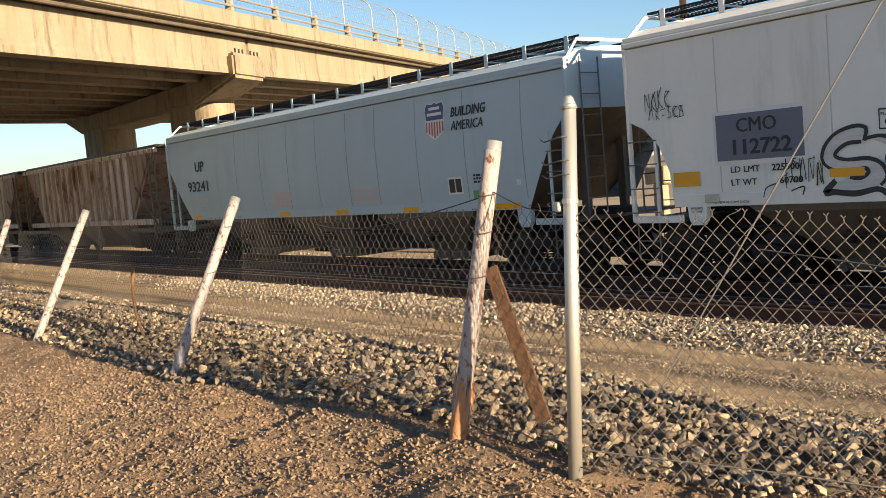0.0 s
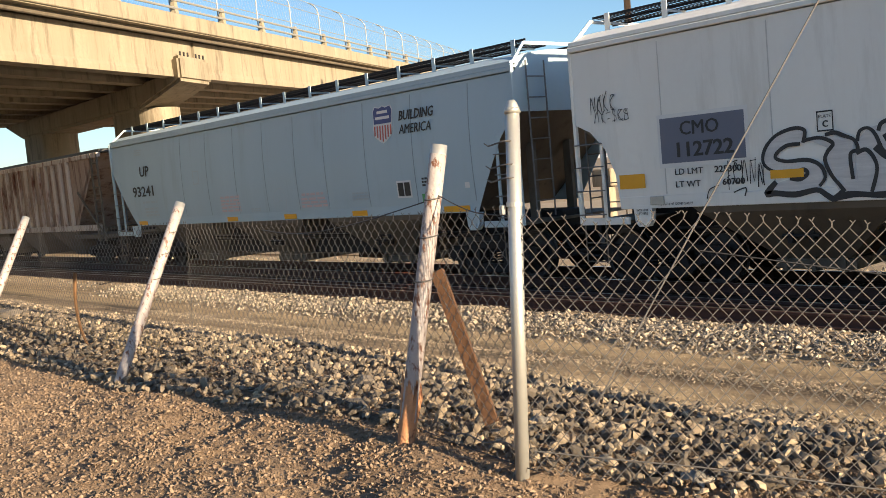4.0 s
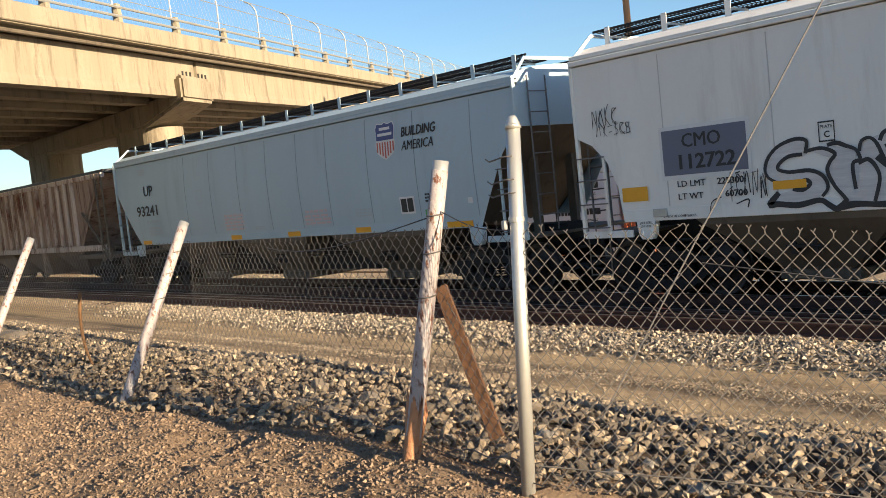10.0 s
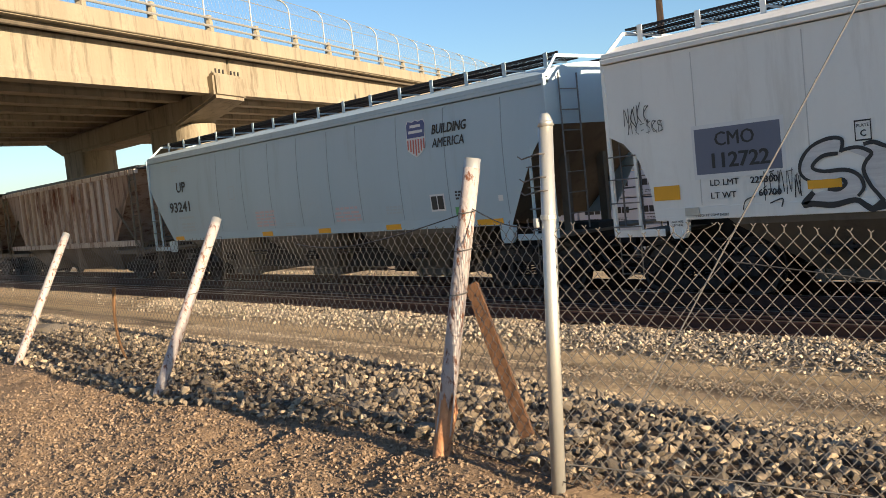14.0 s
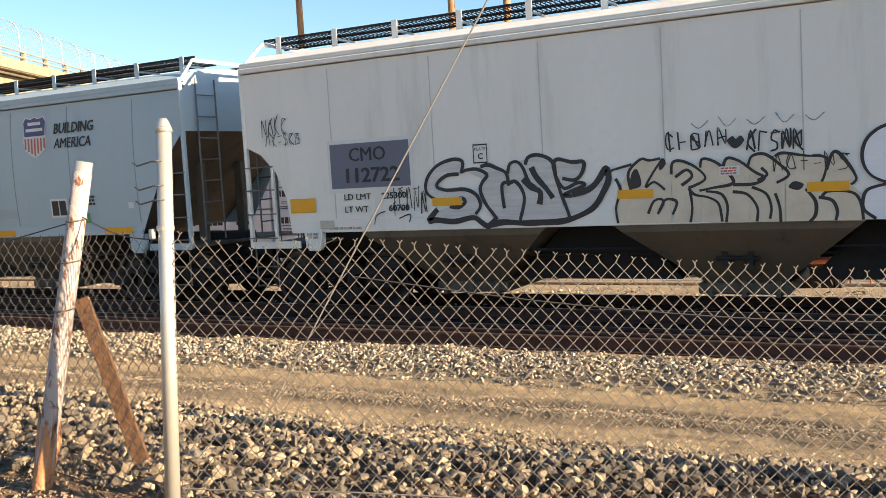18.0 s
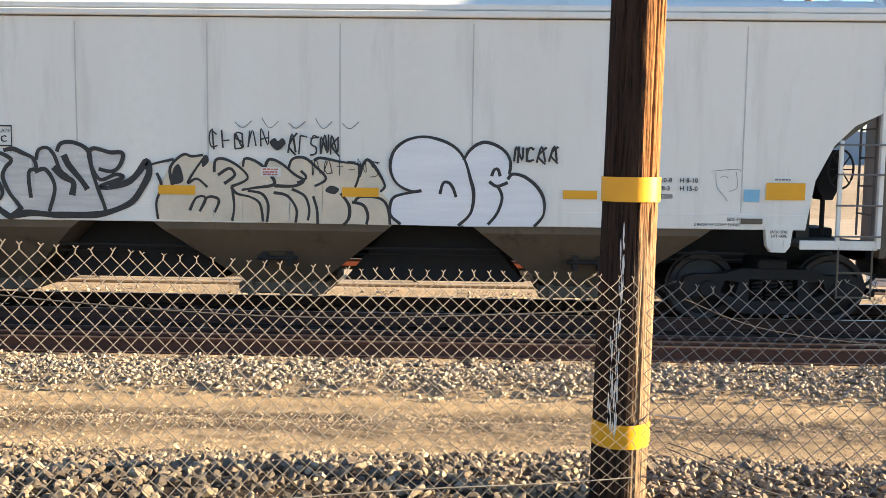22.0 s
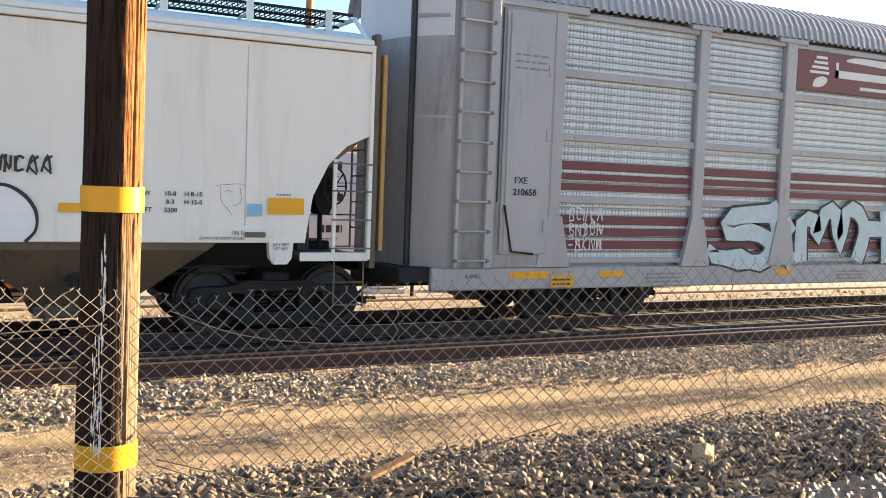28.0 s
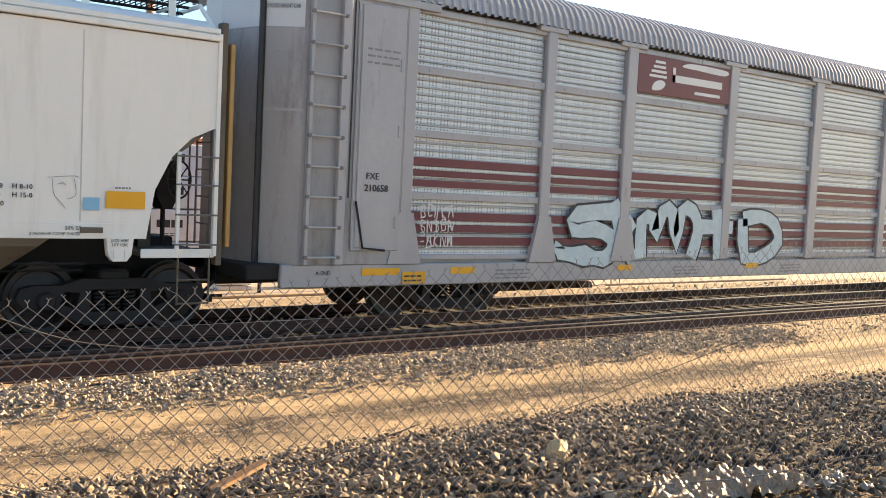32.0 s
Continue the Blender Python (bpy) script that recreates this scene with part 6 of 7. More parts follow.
# ---- chain-link fence: woven wires, one section between each pair of posts ----
def fence_section(p, q, foot, top, label, seed, sag=0.03, lean=0.0, barb=True, metal="wire", cells=((0, 0.0258), (9, 0.0258))):
    """p, q: plan ends; foot: heights at both ends; top: (way along, height); cells: (way along, half a diamond's width)."""
    r = random.Random(seed)
    ob = thing("chain_link_fence", (p[0], p[1], foot[0]), label, "fence", "chain-link fence sections")
    P, Q = Vector((*p, 0)), Vector((*q, 0))
    length = (Q - P).length
    d = (Q - P) / length
    nrm = Vector((-d.y, d.x, 0))
    ways = [0.0]
    while ways[-1] < length:
        ways.append(ways[-1] + lerp_table(ways[-1], cells))

    def at(s, h, off=0.0):
        f = s / length
        lo, hi = foot[0] + (foot[1] - foot[0]) * f, lerp_table(s, top)
        wave = 0.03 * noise.noise((s * 0.7, h * 1.5, seed)) + 0.05 * noise.noise((s * 0.25, h * 0.6, seed + 9))
        z = lo + (hi - lo) * h - sag * math.sin(math.pi * f) * h
        c = P + d * s + nrm * (off + wave + lean * h)
        return (c.x, c.y, z)
    verts, faces = [], []

    def wire(pts, rad):
        base = len(verts)
        for i, c in enumerate(pts):
            for k in range(3):
                o = (d, -d, nrm)[k] * rad
                verts.append((c[0] + o.x, c[1] + o.y, c[2]))
            if i:
                o = base + 3 * (i - 1)
                for k in range(3):
                    k2 = (k + 1) % 3
                    faces.append((o + k, o + k2, o + 3 + k2, o + 3 + k))
    mid_h = (top[0][1] + top[-1][1] - foot[0] - foot[1]) / 2
    rows = int(mid_h * (len(ways) - 1) / length)
    for i, (s1, s2) in enumerate(zip(ways, ways[1:])):
        s0, pitch = (s1 + s2) / 2, s2 - s1
        pts = []
        for j in range(rows + 1):
            side = 1 if (i + j) % 2 else -1
            pts.append(at(min(max(s0 + side * pitch * 0.51, 0), length), j / rows, 0.003 * side))
        if barb and (i + rows) % 2:
            e = pts[-1]
            bend = r.uniform(-0.012, 0.012) if r.random() < 0.9 else r.uniform(-0.05, 0.05)
            knot = (e[0] + d.x * bend, e[1] + d.y * bend, e[2] + 0.014)
            pts.append(knot)
            for sg in (-1, 1):
                wire([knot, (knot[0] + d.x * 0.008 * sg, knot[1] + d.y * 0.008 * sg, knot[2] + 0.010 + r.uniform(-0.004, 0.004))], 0.0022)
        wire(pts, 0.0022)
    me = bpy.data.meshes.new("fence_mesh")
    off = ob.location
    me.from_pydata([(v[0] - off.x, v[1] - off.y, v[2] - off.z) for v in verts], [], faces)
    me.materials.append(M[metal])
    m = new("fence_mesh", me)
    m.parent = ob
    tagged(m, "woven diamond wire mesh", kind="stuff")
    b = BM()
    tube(b, [at(length * k / 12, 0.08 + 0.01 * math.sin(k)) for k in range(13)], 0.003, 5)
    part("tension_wire", b, M["wire"], ob)
    return ob


WIDE = ((0, 0.0335), (9, 0.0335))
SECTION_LABEL = "weathered chain-link fence section with bare twisted wire tops"
NEWER_LABEL = "lighter chain-link fence section with bare twisted wire tops"
fence_section((-2.5, 2.44), (0.78, 4.05), (1.05, 0.78), ((0, 2.04), (0.2, 1.99), (0.3, 1.955), (0.5, 1.985), (0.8, 1.955), (1.0, 1.925), (1.15, 1.905), (2.4, 1.762), (3.3, 1.71), (3.65, 1.68)), SECTION_LABEL, 1, sag=0, lean=0.02, cells=((0, 0.0252), (1.8, 0.0275), (2.7, 0.033), (3.65, 0.040)))
fence_section((0.8, 4.05), (1.85, 3.74), (0.78, 0.72), ((0, 1.675), (0.27, 1.648), (0.47, 1.686), (0.86, 1.708), (1.1, 1.725)), NEWER_LABEL, 2, sag=0, metal="newer_wire", cells=WIDE)
fence_section((1.85, 3.74), (3.4, 3.4), (0.72, 0.62), ((0, 1.725), (0.2, 1.738), (0.86, 1.797), (1.42, 1.844), (1.6, 1.852)), NEWER_LABEL, 3, sag=0, metal="newer_wire", cells=WIDE)
fence_section((3.4, 3.4), (6.5, 2.95), (0.62, 0.58), ((0, 1.852), (0.21, 1.863), (0.71, 1.895), (1.38, 1.94), (2.37, 2.0), (3.2, 2.03)), NEWER_LABEL, 4, sag=0, metal="newer_wire", cells=WIDE)
fence_section((6.5, 2.95), (9.8, 2.6), (0.58, 0.56), ((0, 2.03), (3.4, 2.05)), NEWER_LABEL, 11, sag=0, metal="newer_wire", cells=WIDE)
fence_section((-3.05, 2.55), (-2.52, 2.44), (1.0, 1.05), ((0, 2.02), (0.5, 2.04)), SECTION_LABEL, 5, sag=0, cells=WIDE)
fence_section((-6.2, 2.95), (-3.05, 2.55), (1.0, 1.0), ((0, 1.98), (1.7, 1.998), (3.2, 2.02)), SECTION_LABEL, 6, sag=0, lean=0.05, cells=WIDE)
fence_section((-9.35, 2.98), (-6.2, 2.95), (1.0, 1.0), ((0, 1.95), (1.9, 1.982), (3.15, 2.0)), SECTION_LABEL, 7, sag=0, lean=0.05, cells=WIDE)
fence_section((-12.5, 3.05), (-9.35, 2.98), (1.0, 1.0), ((0, 1.92), (3.15, 1.95)), SECTION_LABEL, 8, lean=0.06, cells=WIDE)
fence_section((-15.7, 3.15), (-12.5, 3.05), (1.0, 1.0), ((0, 1.92), (3.2, 1.92)), SECTION_LABEL, 9, cells=WIDE)
fence_section((-19.0, 3.25), (-15.7, 3.15), (1.0, 1.0), ((0, 1.9), (3.3, 1.92)), SECTION_LABEL, 10, cells=WIDE)

# upright galvanised post with its cap, band and wire ties
post = thing("fence_post", (-2.5, 2.44, 1.0), "upright galvanised steel fence post with a domed cap", "fence post")
b = BM()
tube(b, [(-2.54, 2.40, 0.9), (-2.48, 2.46, 2.42)], 0.027, 16)
part("pipe", b, M["galv"], post, smooth=True)
b = BM()
top = Vector((-2.48, 2.46, 2.42))
tube(b, [top + Vector((0, 0, z)) for z in (-0.02, 0.0, 0.018, 0.028)], 0.032, 16, 0.012)
part("cap", b, M["galv"], post, "domed steel cap", smooth=True)
b = BM()
tube(b, [(-2.495, 2.445, 2.058), (-2.4945, 2.4455, 2.074)], 0.0305, 16)
box(b, -2.54, -2.518, 2.405, 2.425, 2.03, 2.066, 0.004)
part("brace_band", b, M["galv"], post, "dull brace band with a bolted lug")
for z in (2.165, 2.215, 2.30):
    b = BM()
    tube(b, [(-2.50 + 0.03 * math.cos(a), 2.445 + 0.03 * math.sin(a), z) for a in [radians(30 * q) for q in range(13)]], 0.003, 4)
    tube(b, [(-2.52, 2.43, z), (-2.58, 2.42, z - 0.012), (-2.61, 2.43, z)], 0.003, 4)
    part("wire_tie", b, M["wire"], post)

# leaning old posts
def leaning_post(foot, head, radius, label, rusty=False):
    ob = thing("fence_post", foot, label, "fence post", "leaning old fence posts")
    f, h = Vector(foot), Vector(head)
    b = BM()
    tube(b, [f - (h - f) * 0.06] + [f + (h - f) * k / 6 for k in range(1, 7)], radius, 16)
    part("pipe", b, M["old_post"], ob, smooth=True)
    if rusty:
        b = BM()
        rings = []
        for k in range(9):
            c = f + (h - f) * (-0.05 + 0.04 * k)
            rings.append([c + Vector((math.cos(a) * (radius + 0.0015), math.sin(a) * (radius + 0.0015), (0.22 * noise.noise((math.cos(a) * 2.2, math.sin(a) * 2.2, 3.0)) * max(0, k - 4) / 4))) for a in [2 * math.pi * q / 24 for q in range(24)]])
        loft(b, rings, caps=False)
        part("rusted_foot", b, M["rusty_post"], ob, "rust-eaten lower part of the pipe", smooth=True)
    b = BM()
    tube(b, [f + (h - f) * 0.9, f + (h - f) * 1.03], radius * 0.96, 16)
    part("sleeve", b, M["galv"], ob, "dull steel sleeve", smooth=True)
    for k in (0.86, 0.74, 0.6):
        b = BM()
        c = f + (h - f) * k
        tube(b, [c + Vector((math.cos(a), math.sin(a), 0.1 * math.sin(a))) * radius * 1.1 for a in [radians(30 * q) for q in range(13)]], 0.003, 4)
        part("wire_tie", b, M["wire"], ob)


leaning_post((-3.20, 2.36, 0.97), (-3.05, 2.59, 2.285), 0.036, "old white-painted pipe post, rusting, leaning over", True)
leaning_post((-6.02, 2.28, 0.98), (-6.18, 2.94, 2.12), 0.036, "old white-painted pipe post leaning on the fence")
leaning_post((-9.15, 2.30, 0.98), (-9.36, 2.94, 2.10), 0.036, "old white-painted pipe post leaning on the fence")
leaning_post((-12.3, 2.5, 0.98), (-12.5, 3.02, 2.05), 0.036, "old white-painted pipe post leaning on the fence")

plank = thing("wooden_plank", (-2.84, 2.58, 1.05), "weathered wooden plank propped against the fence", "plank")
b = BM()
a0, a1 = Vector((-2.92, 2.62, 1.19)), Vector((-3.22, 2.68, 1.75))
dirv = (a1 - a0).normalized()
sidev = Vector((0.85, 0.5, 0.3)).cross(dirv).normalized()
wv = dirv.cross(sidev).normalized()
loft(b, [[c + wv * 0.03 + sidev * 0.012, c + wv * 0.03 - sidev * 0.012, c - wv * 0.03 - sidev * 0.012, c - wv * 0.03 + sidev * 0.012] for c in (a0 - dirv * 0.06, (a0 + a1) / 2, a1 + dirv * 0.02)])
part("board", b, M["shaded_plank"], plank)
b = BM()
tube(b, smooth_line([(-7.98, 2.84, 1.65), (-8.05, 2.84, 1.40), (-8.0, 2.84, 1.16), (-7.8, 2.83, 1.0), (-7.5, 2.82, 0.96)], 6), 0.016, 6, 0.009)
tagged(part("bent_strap", b, M["plank_wood"]), "bent rusty strap hanging on the fence", "strap")
# loose wires on the fence and the bank
loose = [[(-3.06, 2.56, 2.12), (-2.8, 2.52, 2.04), (-2.5, 2.46, 2.02)], [(-3.06, 2.56, 2.1), (-3.7, 2.6, 2.0), (-4.3, 2.68, 1.95), (-4.8, 2.75, 1.97)],
         [(0.9, 3.98, 1.02), (1.6, 3.98, 0.82), (2.6, 4.0, 0.78), (3.47, 4.0, 0.9), (4.4, 4.02, 1.05), (5.54, 4.0, 1.28)], [(0.9, 3.96, 1.0), (1.5, 4.0, 0.78), (2.3, 4.05, 0.86), (2.9, 4.0, 1.0)],
         [(-1.9, 2.72, 1.86), (-1.2, 3.05, 1.72), (-0.4, 3.42, 1.62), (0.7, 3.95, 1.58)], [(0.95, 4.0, 1.62), (1.3, 3.98, 1.5), (1.9, 3.98, 1.45), (2.3, 4.0, 1.55)], [(-2.45, 2.4, 1.07), (-2.9, 2.45, 1.08), (-3.3, 2.5, 1.1)]]
for L in loose:
    b = BM()
    tube(b, smooth_line(L, 8), 0.0026, 4)
    tagged(part("loose_wire", b, M["black"]), "loose rusty wire tangled in the fence", "wire", "loose wires")
# guy wire of the utility pole
b = BM()
tube(b, [(-3.15, 3.6, 0.93), (-1.732, 3.62, 2.93), (0.62, 3.95, 6.3)], 0.0042, 5)
tagged(part("guy_wire", b, M["newer_wire"]), "thin steel guy wire running up from the bank", "wire")

# ---- the wooden utility pole by the fence ----
def pole_material():
    """Dark creosoted timber whose sun-beaten side has worn to bare wood."""
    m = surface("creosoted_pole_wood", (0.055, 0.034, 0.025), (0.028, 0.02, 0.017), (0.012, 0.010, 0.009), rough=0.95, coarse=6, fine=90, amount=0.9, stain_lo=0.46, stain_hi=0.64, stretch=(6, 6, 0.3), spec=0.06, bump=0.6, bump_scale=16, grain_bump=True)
    nt = m.node_tree
    b = nt.nodes["Principled BSDF"]
    dark = b.inputs["Base Color"].links[0].from_socket
    geo = nt.nodes.new("ShaderNodeNewGeometry")
    sep = nt.nodes.new("ShaderNodeSeparateXYZ")
    nt.links.new(geo.outputs["Position"], sep.inputs[0])
    mp = nt.nodes.new("ShaderNodeMapping")
    mp.inputs["Scale"].default_value = (1, 1, 0.16)
    nt.links.new(geo.outputs["Position"], mp.inputs[0])
    fray = node(nt, "ShaderNodeTexNoise", Scale=38.0, Detail=7.0, Roughness=0.7)
    nt.links.new(mp.outputs[0], fray.inputs[0])
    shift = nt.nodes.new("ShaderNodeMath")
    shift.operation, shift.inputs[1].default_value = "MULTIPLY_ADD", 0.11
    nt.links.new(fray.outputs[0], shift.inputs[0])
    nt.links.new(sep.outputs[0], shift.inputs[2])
    fibre = node(nt, "ShaderNodeTexNoise", Scale=60.0, Detail=8.0, Roughness=0.75)
    mp2 = nt.nodes.new("ShaderNodeMapping")
    mp2.inputs["Scale"].default_value = (1, 1, 0.3)
    nt.links.new(geo.outputs["Position"], mp2.inputs[0])
    nt.links.new(mp2.outputs[0], fibre.inputs[0])
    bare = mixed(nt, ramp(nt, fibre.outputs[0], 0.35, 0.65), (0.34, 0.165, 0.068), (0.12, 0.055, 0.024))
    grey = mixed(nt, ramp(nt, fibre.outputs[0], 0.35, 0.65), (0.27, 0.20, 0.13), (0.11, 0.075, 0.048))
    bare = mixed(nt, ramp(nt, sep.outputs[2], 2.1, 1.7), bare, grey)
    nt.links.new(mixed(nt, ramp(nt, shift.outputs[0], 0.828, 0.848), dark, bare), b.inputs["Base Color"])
    return m


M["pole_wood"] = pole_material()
pole = thing("utility_pole", (0.76, 4.26, 0.6), "weathered wooden utility pole with yellow bands", "utility pole")


def pole_x(z):
    return 0.76 + 0.012 * (z - 2.1) + 0.0


b = BM()
rings = []
zs = [0.3 + 0.05 * k for k in range(172)]
for z in zs:
    ring = []
    for k in range(96):
        a = 2 * math.pi * k / 96
        crack = noise.noise((math.cos(a) * 7, math.sin(a) * 7, z * 0.35))
        fibre = noise.noise((math.cos(a) * 26, math.sin(a) * 26, z * 1.3))
        rr_ = 0.123 - 0.0045 * (z - 1) + 0.003 * crack + 0.0022 * fibre - 0.012 * max(0.0, 1 - abs(crack) / 0.055)
        ring.append((pole_x(z) + rr_ * math.cos(a), 4.26 + rr_ * math.sin(a), z))
    rings.append(ring)
loft(b, rings)
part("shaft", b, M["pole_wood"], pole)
for z0, z1 in ((2.01, 2.115), (0.938, 1.045)):
    b = BM()
    loft(b, [[(pole_x(z) + 0.1275 * math.cos(2 * math.pi * k / 36), 4.26 + 0.1275 * math.sin(2 * math.pi * k / 36), z) for k in range(36)] for z in (z0, z1)], caps=False)
    part("reflective_band", b, M["yellow"], pole, "yellow reflective band", smooth=True)
b = BM()
rr = random.Random(5)
for z0, z1, lo, hi, count in ((1.52, 1.88, -114, -105, 16), (0.99, 1.5, -127, -108, 46)):
    for _ in range(count):
        z, length, c, w = rr.uniform(z0, z1), rr.uniform(0.02, 0.11), radians(rr.uniform(lo, hi)), radians(rr.uniform(1.2, 4.5))
        vs = []
        for k in range(6):
            zz, ww = z + length * (k / 5 - 0.5), w * rr.uniform(0.35, 1.0) * math.sin(math.pi * (k + 0.6) / 6.2)
            cc = c + radians(rr.uniform(-0.5, 0.5))
            vs.append([b.verts.new((pole_x(zz) + 0.1285 * math.cos(q), 4.26 + 0.1285 * math.sin(q), zz)) for q in (cc - ww / 2, cc + ww / 2)])
        for p, q in zip(vs, vs[1:]):
            b.faces.new((p[0], p[1], q[1], q[0]))
part("paint_remnant", b, M["white"], pole, "flaking white paint remnants", kind="stuff")
b = BM()
tube(b, [(0.88, 4.18, 1.08), (1.0, 4.1, 1.09)], 0.006, 5)
part("peg", b, M["galv"], pole)

# ---- litter ----
def litter(x, y, size, seed, material, label):
    b = BM()
    bmesh.ops.create_grid(b, x_segments=8, y_segments=8, size=1.0)
    z = ground_height(x, y)
    for v in b.verts:
        h = abs(noise.noise(v.co * 1.7 + Vector((seed, 0, 0))))
        v.co = Vector((x + v.co.x * size, y + v.co.y * size * 0.7, z + 0.05 + h * size * 0.8 - 0.02 * v.co.length))
    ob = part("litter", b, material, smooth=True)
    sol = ob.modifiers.new("thickness", "SOLIDIFY")
    sol.thickness = 0.004
    tagged(ob, label, "litter", "litter on the bank")


for x, y, s, sd in ((-1.98, 2.72, 0.055, 1), (-2.3, 2.85, 0.03, 2), (-2.35, 2.68, 0.03, 3), (-2.9, 2.92, 0.045, 4), (5.12, 3.14, 0.05, 5), (5.36, 3.2, 0.055, 6), (5.3, 3.0, 0.045, 7)):
    litter(x, y, s, sd, M["plastic"], "crumpled white plastic litter on the stones")
# a torn clear sheet, crumpled on the stones inside the fence
b = BM()
bmesh.ops.create_grid(b, x_segments=52, y_segments=16, size=1.0)
for v in b.verts:
    u, w = v.co.x, v.co.y
    edge = 1 + 0.25 * noise.noise((u * 3, w * 2, 4.0))
    x, y = 4.52 + 0.5 * u * edge, 3.36 - 0.10 * u + 0.15 * w * edge
    fold = abs(noise.noise((u * 5.5, w * 2.2, 7.0))) * 0.09 + abs(noise.noise((u * 12, w * 6, 2.0))) * 0.045
    v.co = Vector((x, y, ground_height(x, y) + 0.045 + fold))
sheet = part("plastic_sheet", b, M["clear_plastic"])
sheet.modifiers.new("thickness", "SOLIDIFY").thickness = 0.002
tagged(sheet, "torn clear plastic sheet crumpled on the stones", "litter", "litter on the bank")
board = thing("broken_board", (2.3, 4.8, 0.55), "short broken board lying on the stones", "board")
b = BM()
loft(b, [[(c[0], c[1] - 0.035, c[2]), (c[0], c[1] + 0.035, c[2]), (c[0], c[1] + 0.035, c[2] + 0.02), (c[0], c[1] - 0.035, c[2] + 0.02)] for c in ((2.12, 4.72, 0.56), (2.52, 4.93, 0.60))])
part("plank", b, M["plank_wood"], board)
rr = random.Random(9)
b = BM()
for k in range(260):
    x = rr.choice((rr.uniform(2.5, 6.5), rr.uniform(-12, -6)))
    y = lerp_table(x, FENCE_LINE) + rr.uniform(-0.15, 0.25)
    z = ground_height(x, y)
    tube(b, [(x, y, z), (x + rr.uniform(-0.06, 0.06), y + rr.uniform(-0.05, 0.05), z + rr.uniform(0.06, 0.2))], 0.0022, 3, 0.0008, cap=False)
tagged(part("dry_grass", b, M["weed"]), "thin dry grass stems along the fence foot", "grass", kind="stuff")

# ---- the yard behind ----
b = BM()
box(b, -70, 40, 25.35, 60, -1.62, -1.42, 0.03)
tagged(part("loading_slab", b, M["slab"]), "long pale concrete loading slab beyond the tracks", "platform", kind="structure")
b = BM()
box(b, -70, 40, 26.1, 60, -1.416, -1.33, 0.02)
tagged(part("loading_kerb", b, M["slab"]), "raised pale concrete kerb on the slab", "platform", kind="structure")
yard = random.Random(21)
at_x = -40.0
while at_x < 24:
    w, h = yard.uniform(0.8, 2.6), yard.uniform(0.35, 0.95)
    mname = yard.choice(("off_white", "off_white", "tan_fill", "rubble", "plank_wood", "orange"))
    stack = thing("material_stack", (at_x, 27.6, -1.33), {"off_white": "low stack of pale wrapped goods on the platform", "tan_fill": "low stack of tan boards on the platform", "rubble": "low stack of grey blocks on the platform", "plank_wood": "low stack of brown timber on the platform", "orange": "low orange barrier on the platform"}[mname], "stack", "goods on the platform")
    layers = max(2, int(h / 0.16))
    for k in range(layers):
        b = BM()
        o = yard.uniform(-0.05, 0.05)
        box(b, at_x + o, at_x + w + o, 27.2, 28.0, -1.327 + h * k / layers, -1.327 + h * (k + 1) / layers - 0.03, 0.015)
        part("layer", b, M[mname], stack)
    at_x += w + yard.uniform(0.3, 1.6)
post_group = "posts on the platform"
for k in range(14):
    x = -38 + 4.6 * k + 0.7 * math.sin(k * 3.1)
    ob = thing("bollard", (x, 26.6, -1.33), "dark steel post on the platform edge", "post", post_group)
    b = BM()
    tube(b, [(x, 26.6, -1.34), (x, 26.6, -0.1)], 0.06, 10)
    part("shaft", b, M["dark_steel"], ob, smooth=True)
    b = BM()
    tube(b, [(x, 26.6, -0.1), (x, 26.6, -0.05), (x, 26.6, -0.03)], 0.07, 10, 0.02)
    part("cap", b, M["dark_steel"], ob, smooth=True)
# a tan concrete pillar with a wider head, seen through the gap between the cars
pillar = thing("concrete_pillar", (-28.1, 36.0, -1.33), "sunlit tan concrete pillar with a wide head", "pillar")
b = BM()
box(b, -28.45, -27.95, 35.7, 36.3, -1.34, 0.75, 0.04)
part("shaft", b, M["concrete"], pillar)
b = BM()
box(b, -28.75, -27.6, 35.5, 36.5, 0.76, 1.6, 0.05)
part("head", b, M["concrete"], pillar)


def wood_pole(x, y, height, label):
    ob = thing("utility_pole", (x, y, -1.5), label, "utility pole", "far utility poles")
    b = BM()
    tube(b, [(x, y, -1.6), (x, y, height)], 0.17, 14, 0.12)
    part("shaft", b, M["sunlit_pole"], ob, smooth=True)
    b = BM()
    box(b, x - 1.2, x + 1.2, y - 0.18, y - 0.06, height - 0.7, height - 0.56)
    part("crossarm", b, M["sunlit_pole"], ob)
    for q in (-1.05, -0.4, 0.4, 1.05):
        b = BM()
        tube(b, [(x + q, y - 0.12, height - 0.56), (x + q, y - 0.12, height - 0.36)], 0.035, 8)
        part("insulator", b, M["off_white"], ob)


FAR_POLES = ((-23.4, 32.0, 12.5), (-16.5, 32.2, 12.0), (-14.3, 32.4, 13.0), (11.5, 33, 12.0))
for x, y, h in FAR_POLES:
    wood_pole(x, y, h, "tall brown wooden utility pole in the yard")
for q in (-1.05, 0.4, 1.05):
    b = BM()
    pts = []
    for (xa, ya, ha), (xb, yb, hb) in zip(FAR_POLES, FAR_POLES[1:]):
        for k in range(9):
            f = k / 9
            pts.append((xa + (xb - xa) * f + q, ya + (yb - ya) * f - 0.12, (ha + (hb - ha) * f) - 0.36 - 0.7 * math.sin(math.pi * f)))
    tube(b, pts, 0.012, 4)
    tagged(part("overhead_wire", b, M["black"]), "sagging overhead wire between poles", "wire", "overhead wires")
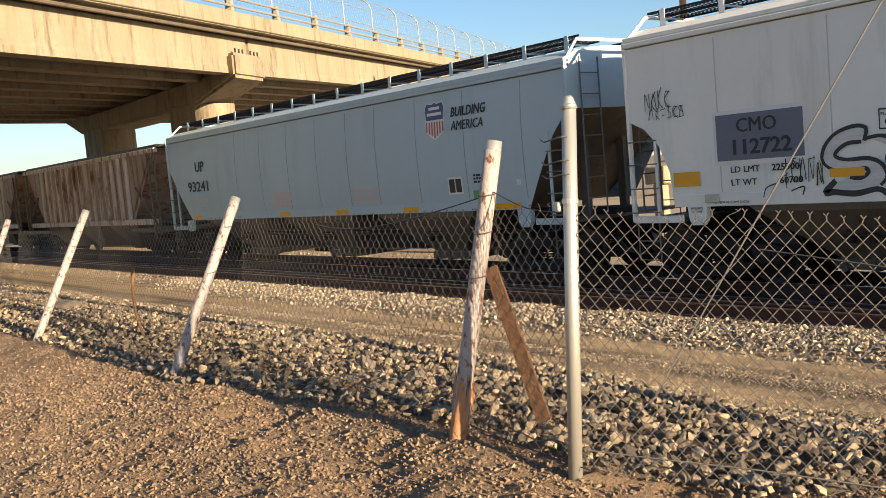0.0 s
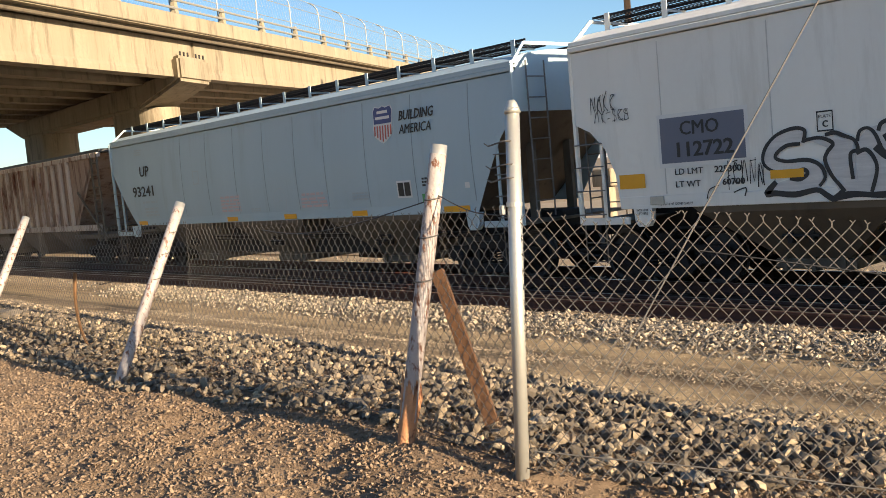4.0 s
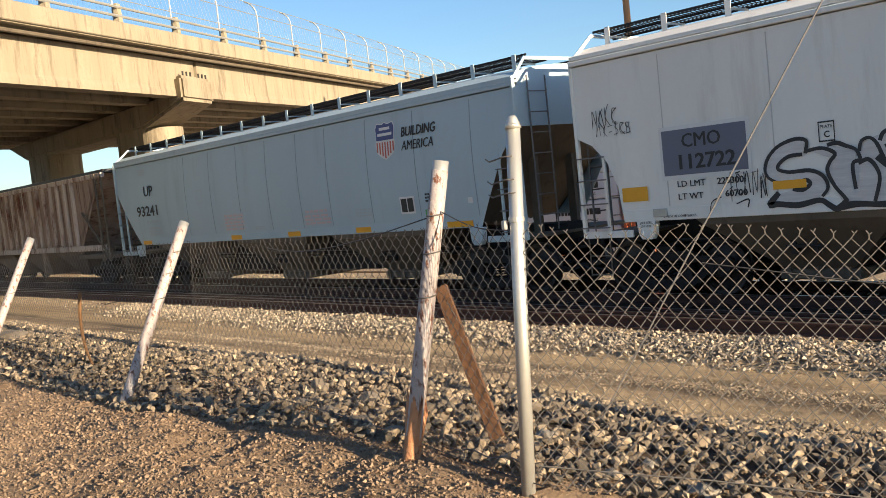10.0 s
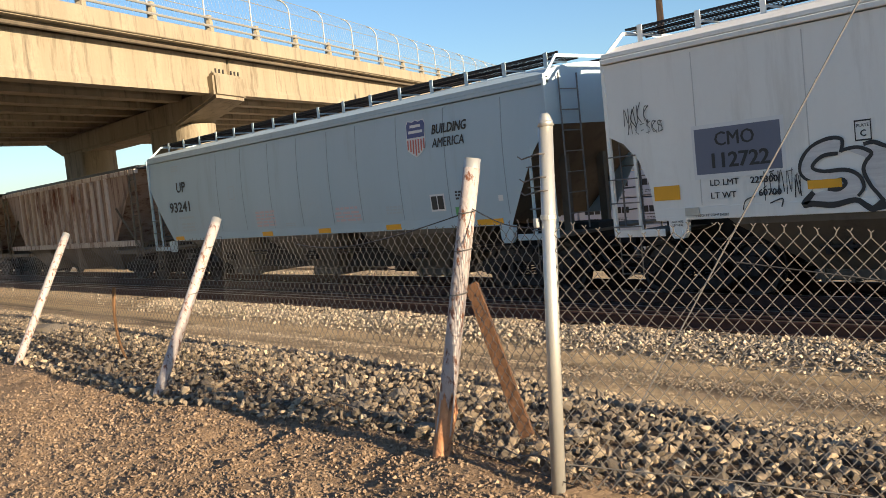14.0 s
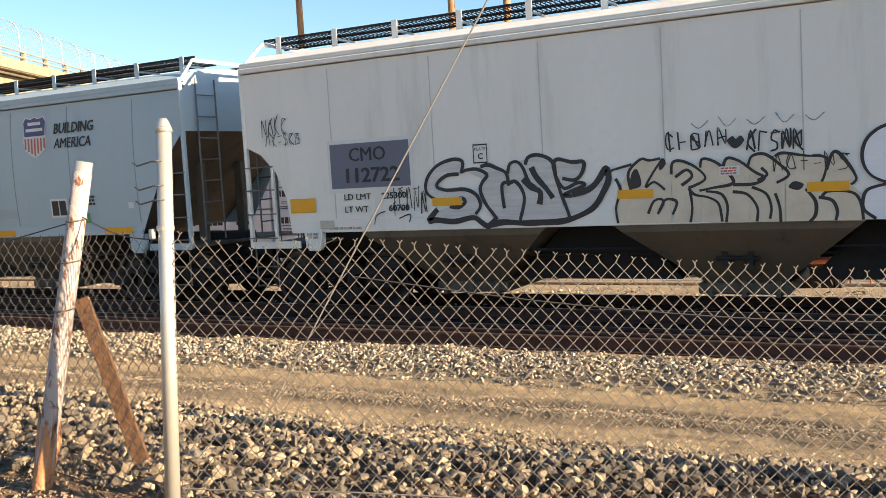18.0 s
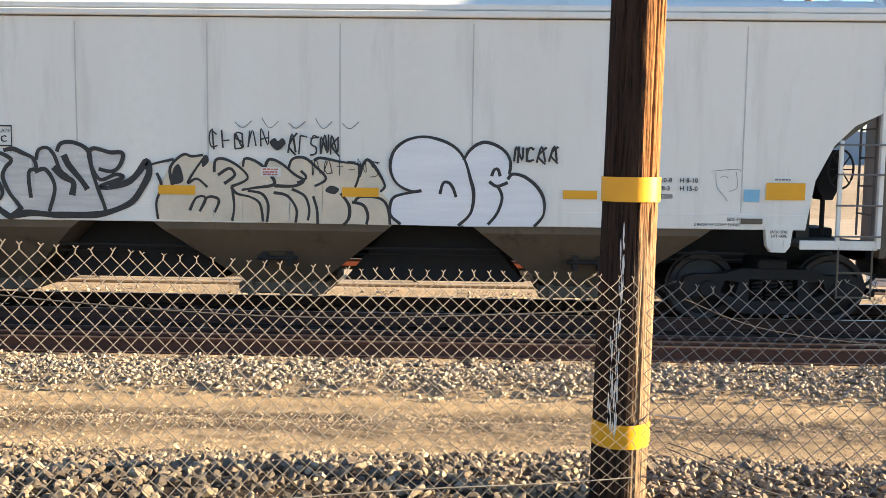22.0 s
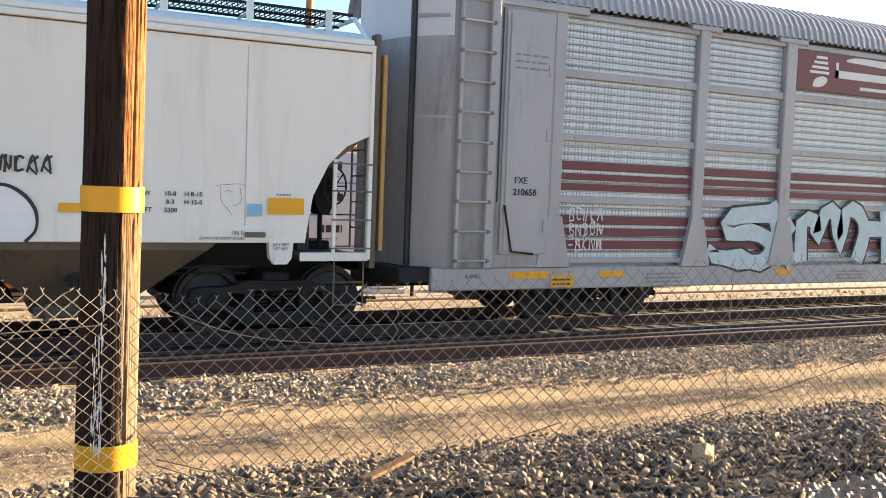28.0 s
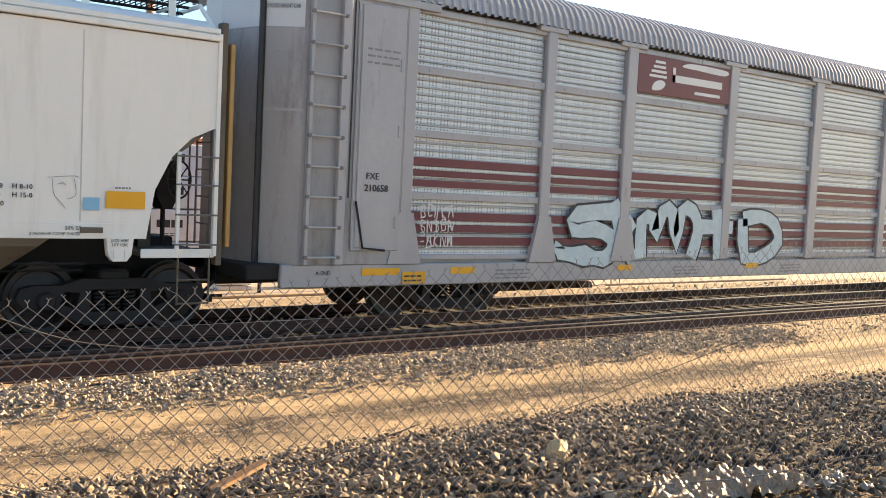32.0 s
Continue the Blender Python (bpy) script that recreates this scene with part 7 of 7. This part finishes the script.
# far hills
b = BM()
ring = [radians(-80 + 2 * k) for k in range(81)]
va = [(b.verts.new((1900 * math.sin(a), 1900 * math.cos(a), -5)), b.verts.new((1900 * math.sin(a), 1900 * math.cos(a), 30 + 55 * (0.5 + noise.noise((a * 5, 2, 0))) + 12 * noise.noise((a * 23, 5, 0))))) for a in ring]
for p, q in zip(va, va[1:]):
    b.faces.new((p[0], q[0], q[1], p[1]))
tagged(part("backdrop", b, M["hill"]), "low hazy blue hills on the horizon", "hills", kind="structure")

# ---- the train that rolls by on the lower track ----
LOW = -1.3


def lumber_car(front):
    """A centre-beam flat car with bulkheads, loaded with wrapped lumber; its own space starts at the front end."""
    car = thing("lumber_flat_car", (front, 23.0, LOW), "orange centre-beam flat car loaded with white-wrapped lumber", "rail car", "passing train")
    x1, x0, y0, y1, z = front, front - 22.0, 21.45, 24.55, LOW
    b = BM()
    box(b, x0 + 0.3, x1 - 0.3, y0 + 0.05, y1 - 0.05, z + 1.0, z + 1.1, 0.02)
    part("deck", b, M["orange"], car)
    b = BM()
    prism(b, [(x0 + 3, z + 0.9), (x1 - 3, z + 0.9), (x1 - 5, z + 0.78), (x0 + 5, z + 0.78)], "y", 22.6, 23.4)
    part("centre_sill", b, M["dark_steel"], car)
    for xe, s in ((x1 - 0.9, -1), (x0 + 0.9, 1)):
        b = BM()
        box(b, xe - 0.06, xe + 0.06, y0, y1, z + 1.1, z + 4.5, 0.02)
        part("bulkhead", b, M["orange"], car)
        for k in range(5):
            b = BM()
            yy = y0 + 0.1 + (y1 - y0 - 0.2) * k / 4
            box(b, min(xe, xe - s * 0.35), max(xe, xe - s * 0.35), yy - 0.06, yy + 0.06, z + 1.1, z + 4.4, 0.02)
            part("bulkhead_rib", b, M["orange"], car)
        for k in range(6):
            b = BM()
            zz = z + 1.35 + 0.5 * k
            box(b, min(xe, xe - s * 0.2), max(xe, xe - s * 0.2), y0 + 0.02, y1 - 0.02, zz, zz + 0.1, 0.02)
            part("bulkhead_bar", b, M["orange"], car)
        b = BM()
        for q in (0.35, 0.75):
            tube(b, [(xe - s * q, y0, z + 0.6), (xe - s * q, y0, z + 4.3)], 0.02, 5)
        for k in range(9):
            tube(b, [(xe - s * 0.35, y0, z + 0.8 + 0.4 * k), (xe - s * 0.75, y0, z + 0.8 + 0.4 * k)], 0.016, 5)
        part("corner_ladder", b, M["orange"], car)
    b = BM()
    box(b, x0 + 1, x1 - 1, 22.9, 23.1, z + 4.2, z + 4.4, 0.02)
    for k in range(9):
        xx = x0 + 1.5 + (x1 - x0 - 3) * k / 8
        box(b, xx - 0.08, xx + 0.08, 22.92, 23.08, z + 1.1, z + 4.2)
    part("centre_beam", b, M["orange"], car)
    n = 4
    span = (x1 - x0 - 2.2) / n
    for i in range(n):
        for j in range(4):
            for near, ya, yb in ((True, y0 + 0.12, 22.85), (False, 23.15, y1 - 0.12)):
                a, zz = x0 + 1.1 + span * i + 0.04, z + 1.14 + 0.77 * j
                b = BM()
                box(b, a, a + span - 0.08, ya, yb, zz, zz + 0.74, 0.02)
                bundle = part("lumber_pack", b, M["wrap"], car, "white-wrapped lumber bundle")
                if near:
                    b = BM()
                    for k in range(4):
                        xx = a + 0.25 + k * (span - 0.5) / 4
                        bars(b, xx, ya - 0.006, zz + 0.28, 0.62, 0.2, 1, i * 7 + j * 3 + k, 0.9)
                        bars(b, xx + 0.1, ya - 0.006, zz + 0.12, 0.4, 0.08, 2, k + j, 0.4)
                    part("printed_marking", b, M["black"], bundle, kind="stuff")
                    for k in range(3):
                        xx = a + span * (0.2 + 0.3 * k)
                        b = BM()
                        box(b, xx - 0.02, xx + 0.02, ya - 0.012, ya - 0.004, zz, zz + 0.74)
                        part("strap", b, M["black"], bundle)
    wheels = []
    for tx in (-2.2, -19.8):
        wheels += truck(car, tx)
    coupler(car, x1 - 0.3, 1, 23.0, LOW)
    coupler(car, x0 + 0.3, -1, 23.0, LOW)
    return car, wheels


FRONT, SPEED = -33.3, 1.775
rolling = [lumber_car(FRONT), lumber_car(FRONT - 23.2)]


def motions():
    for k, (car, wheels) in enumerate(rolling):
        x = FRONT - 23.2 * k
        walk(car, [(0.0, pose(x, 23.0, LOW)), (16.0, pose(x + SPEED * 16.0, 23.0, LOW)), (32.0, pose(x + SPEED * 32.0, 23.0, LOW))])
        for wheel, w, s in wheels:
            steps = 96
            walk(wheel, [(32.0 * i / steps, pose(w, -0.75 * s, 0.457) @ (Matrix.Identity(4) if s == 1 else pose(0, 0, 0, 0, 0, 180)) @ pose(0, 0, 0, 0, s * math.degrees(SPEED / 0.457 * 32.0 * i / steps), 0)) for i in range(steps + 1)])


motions()
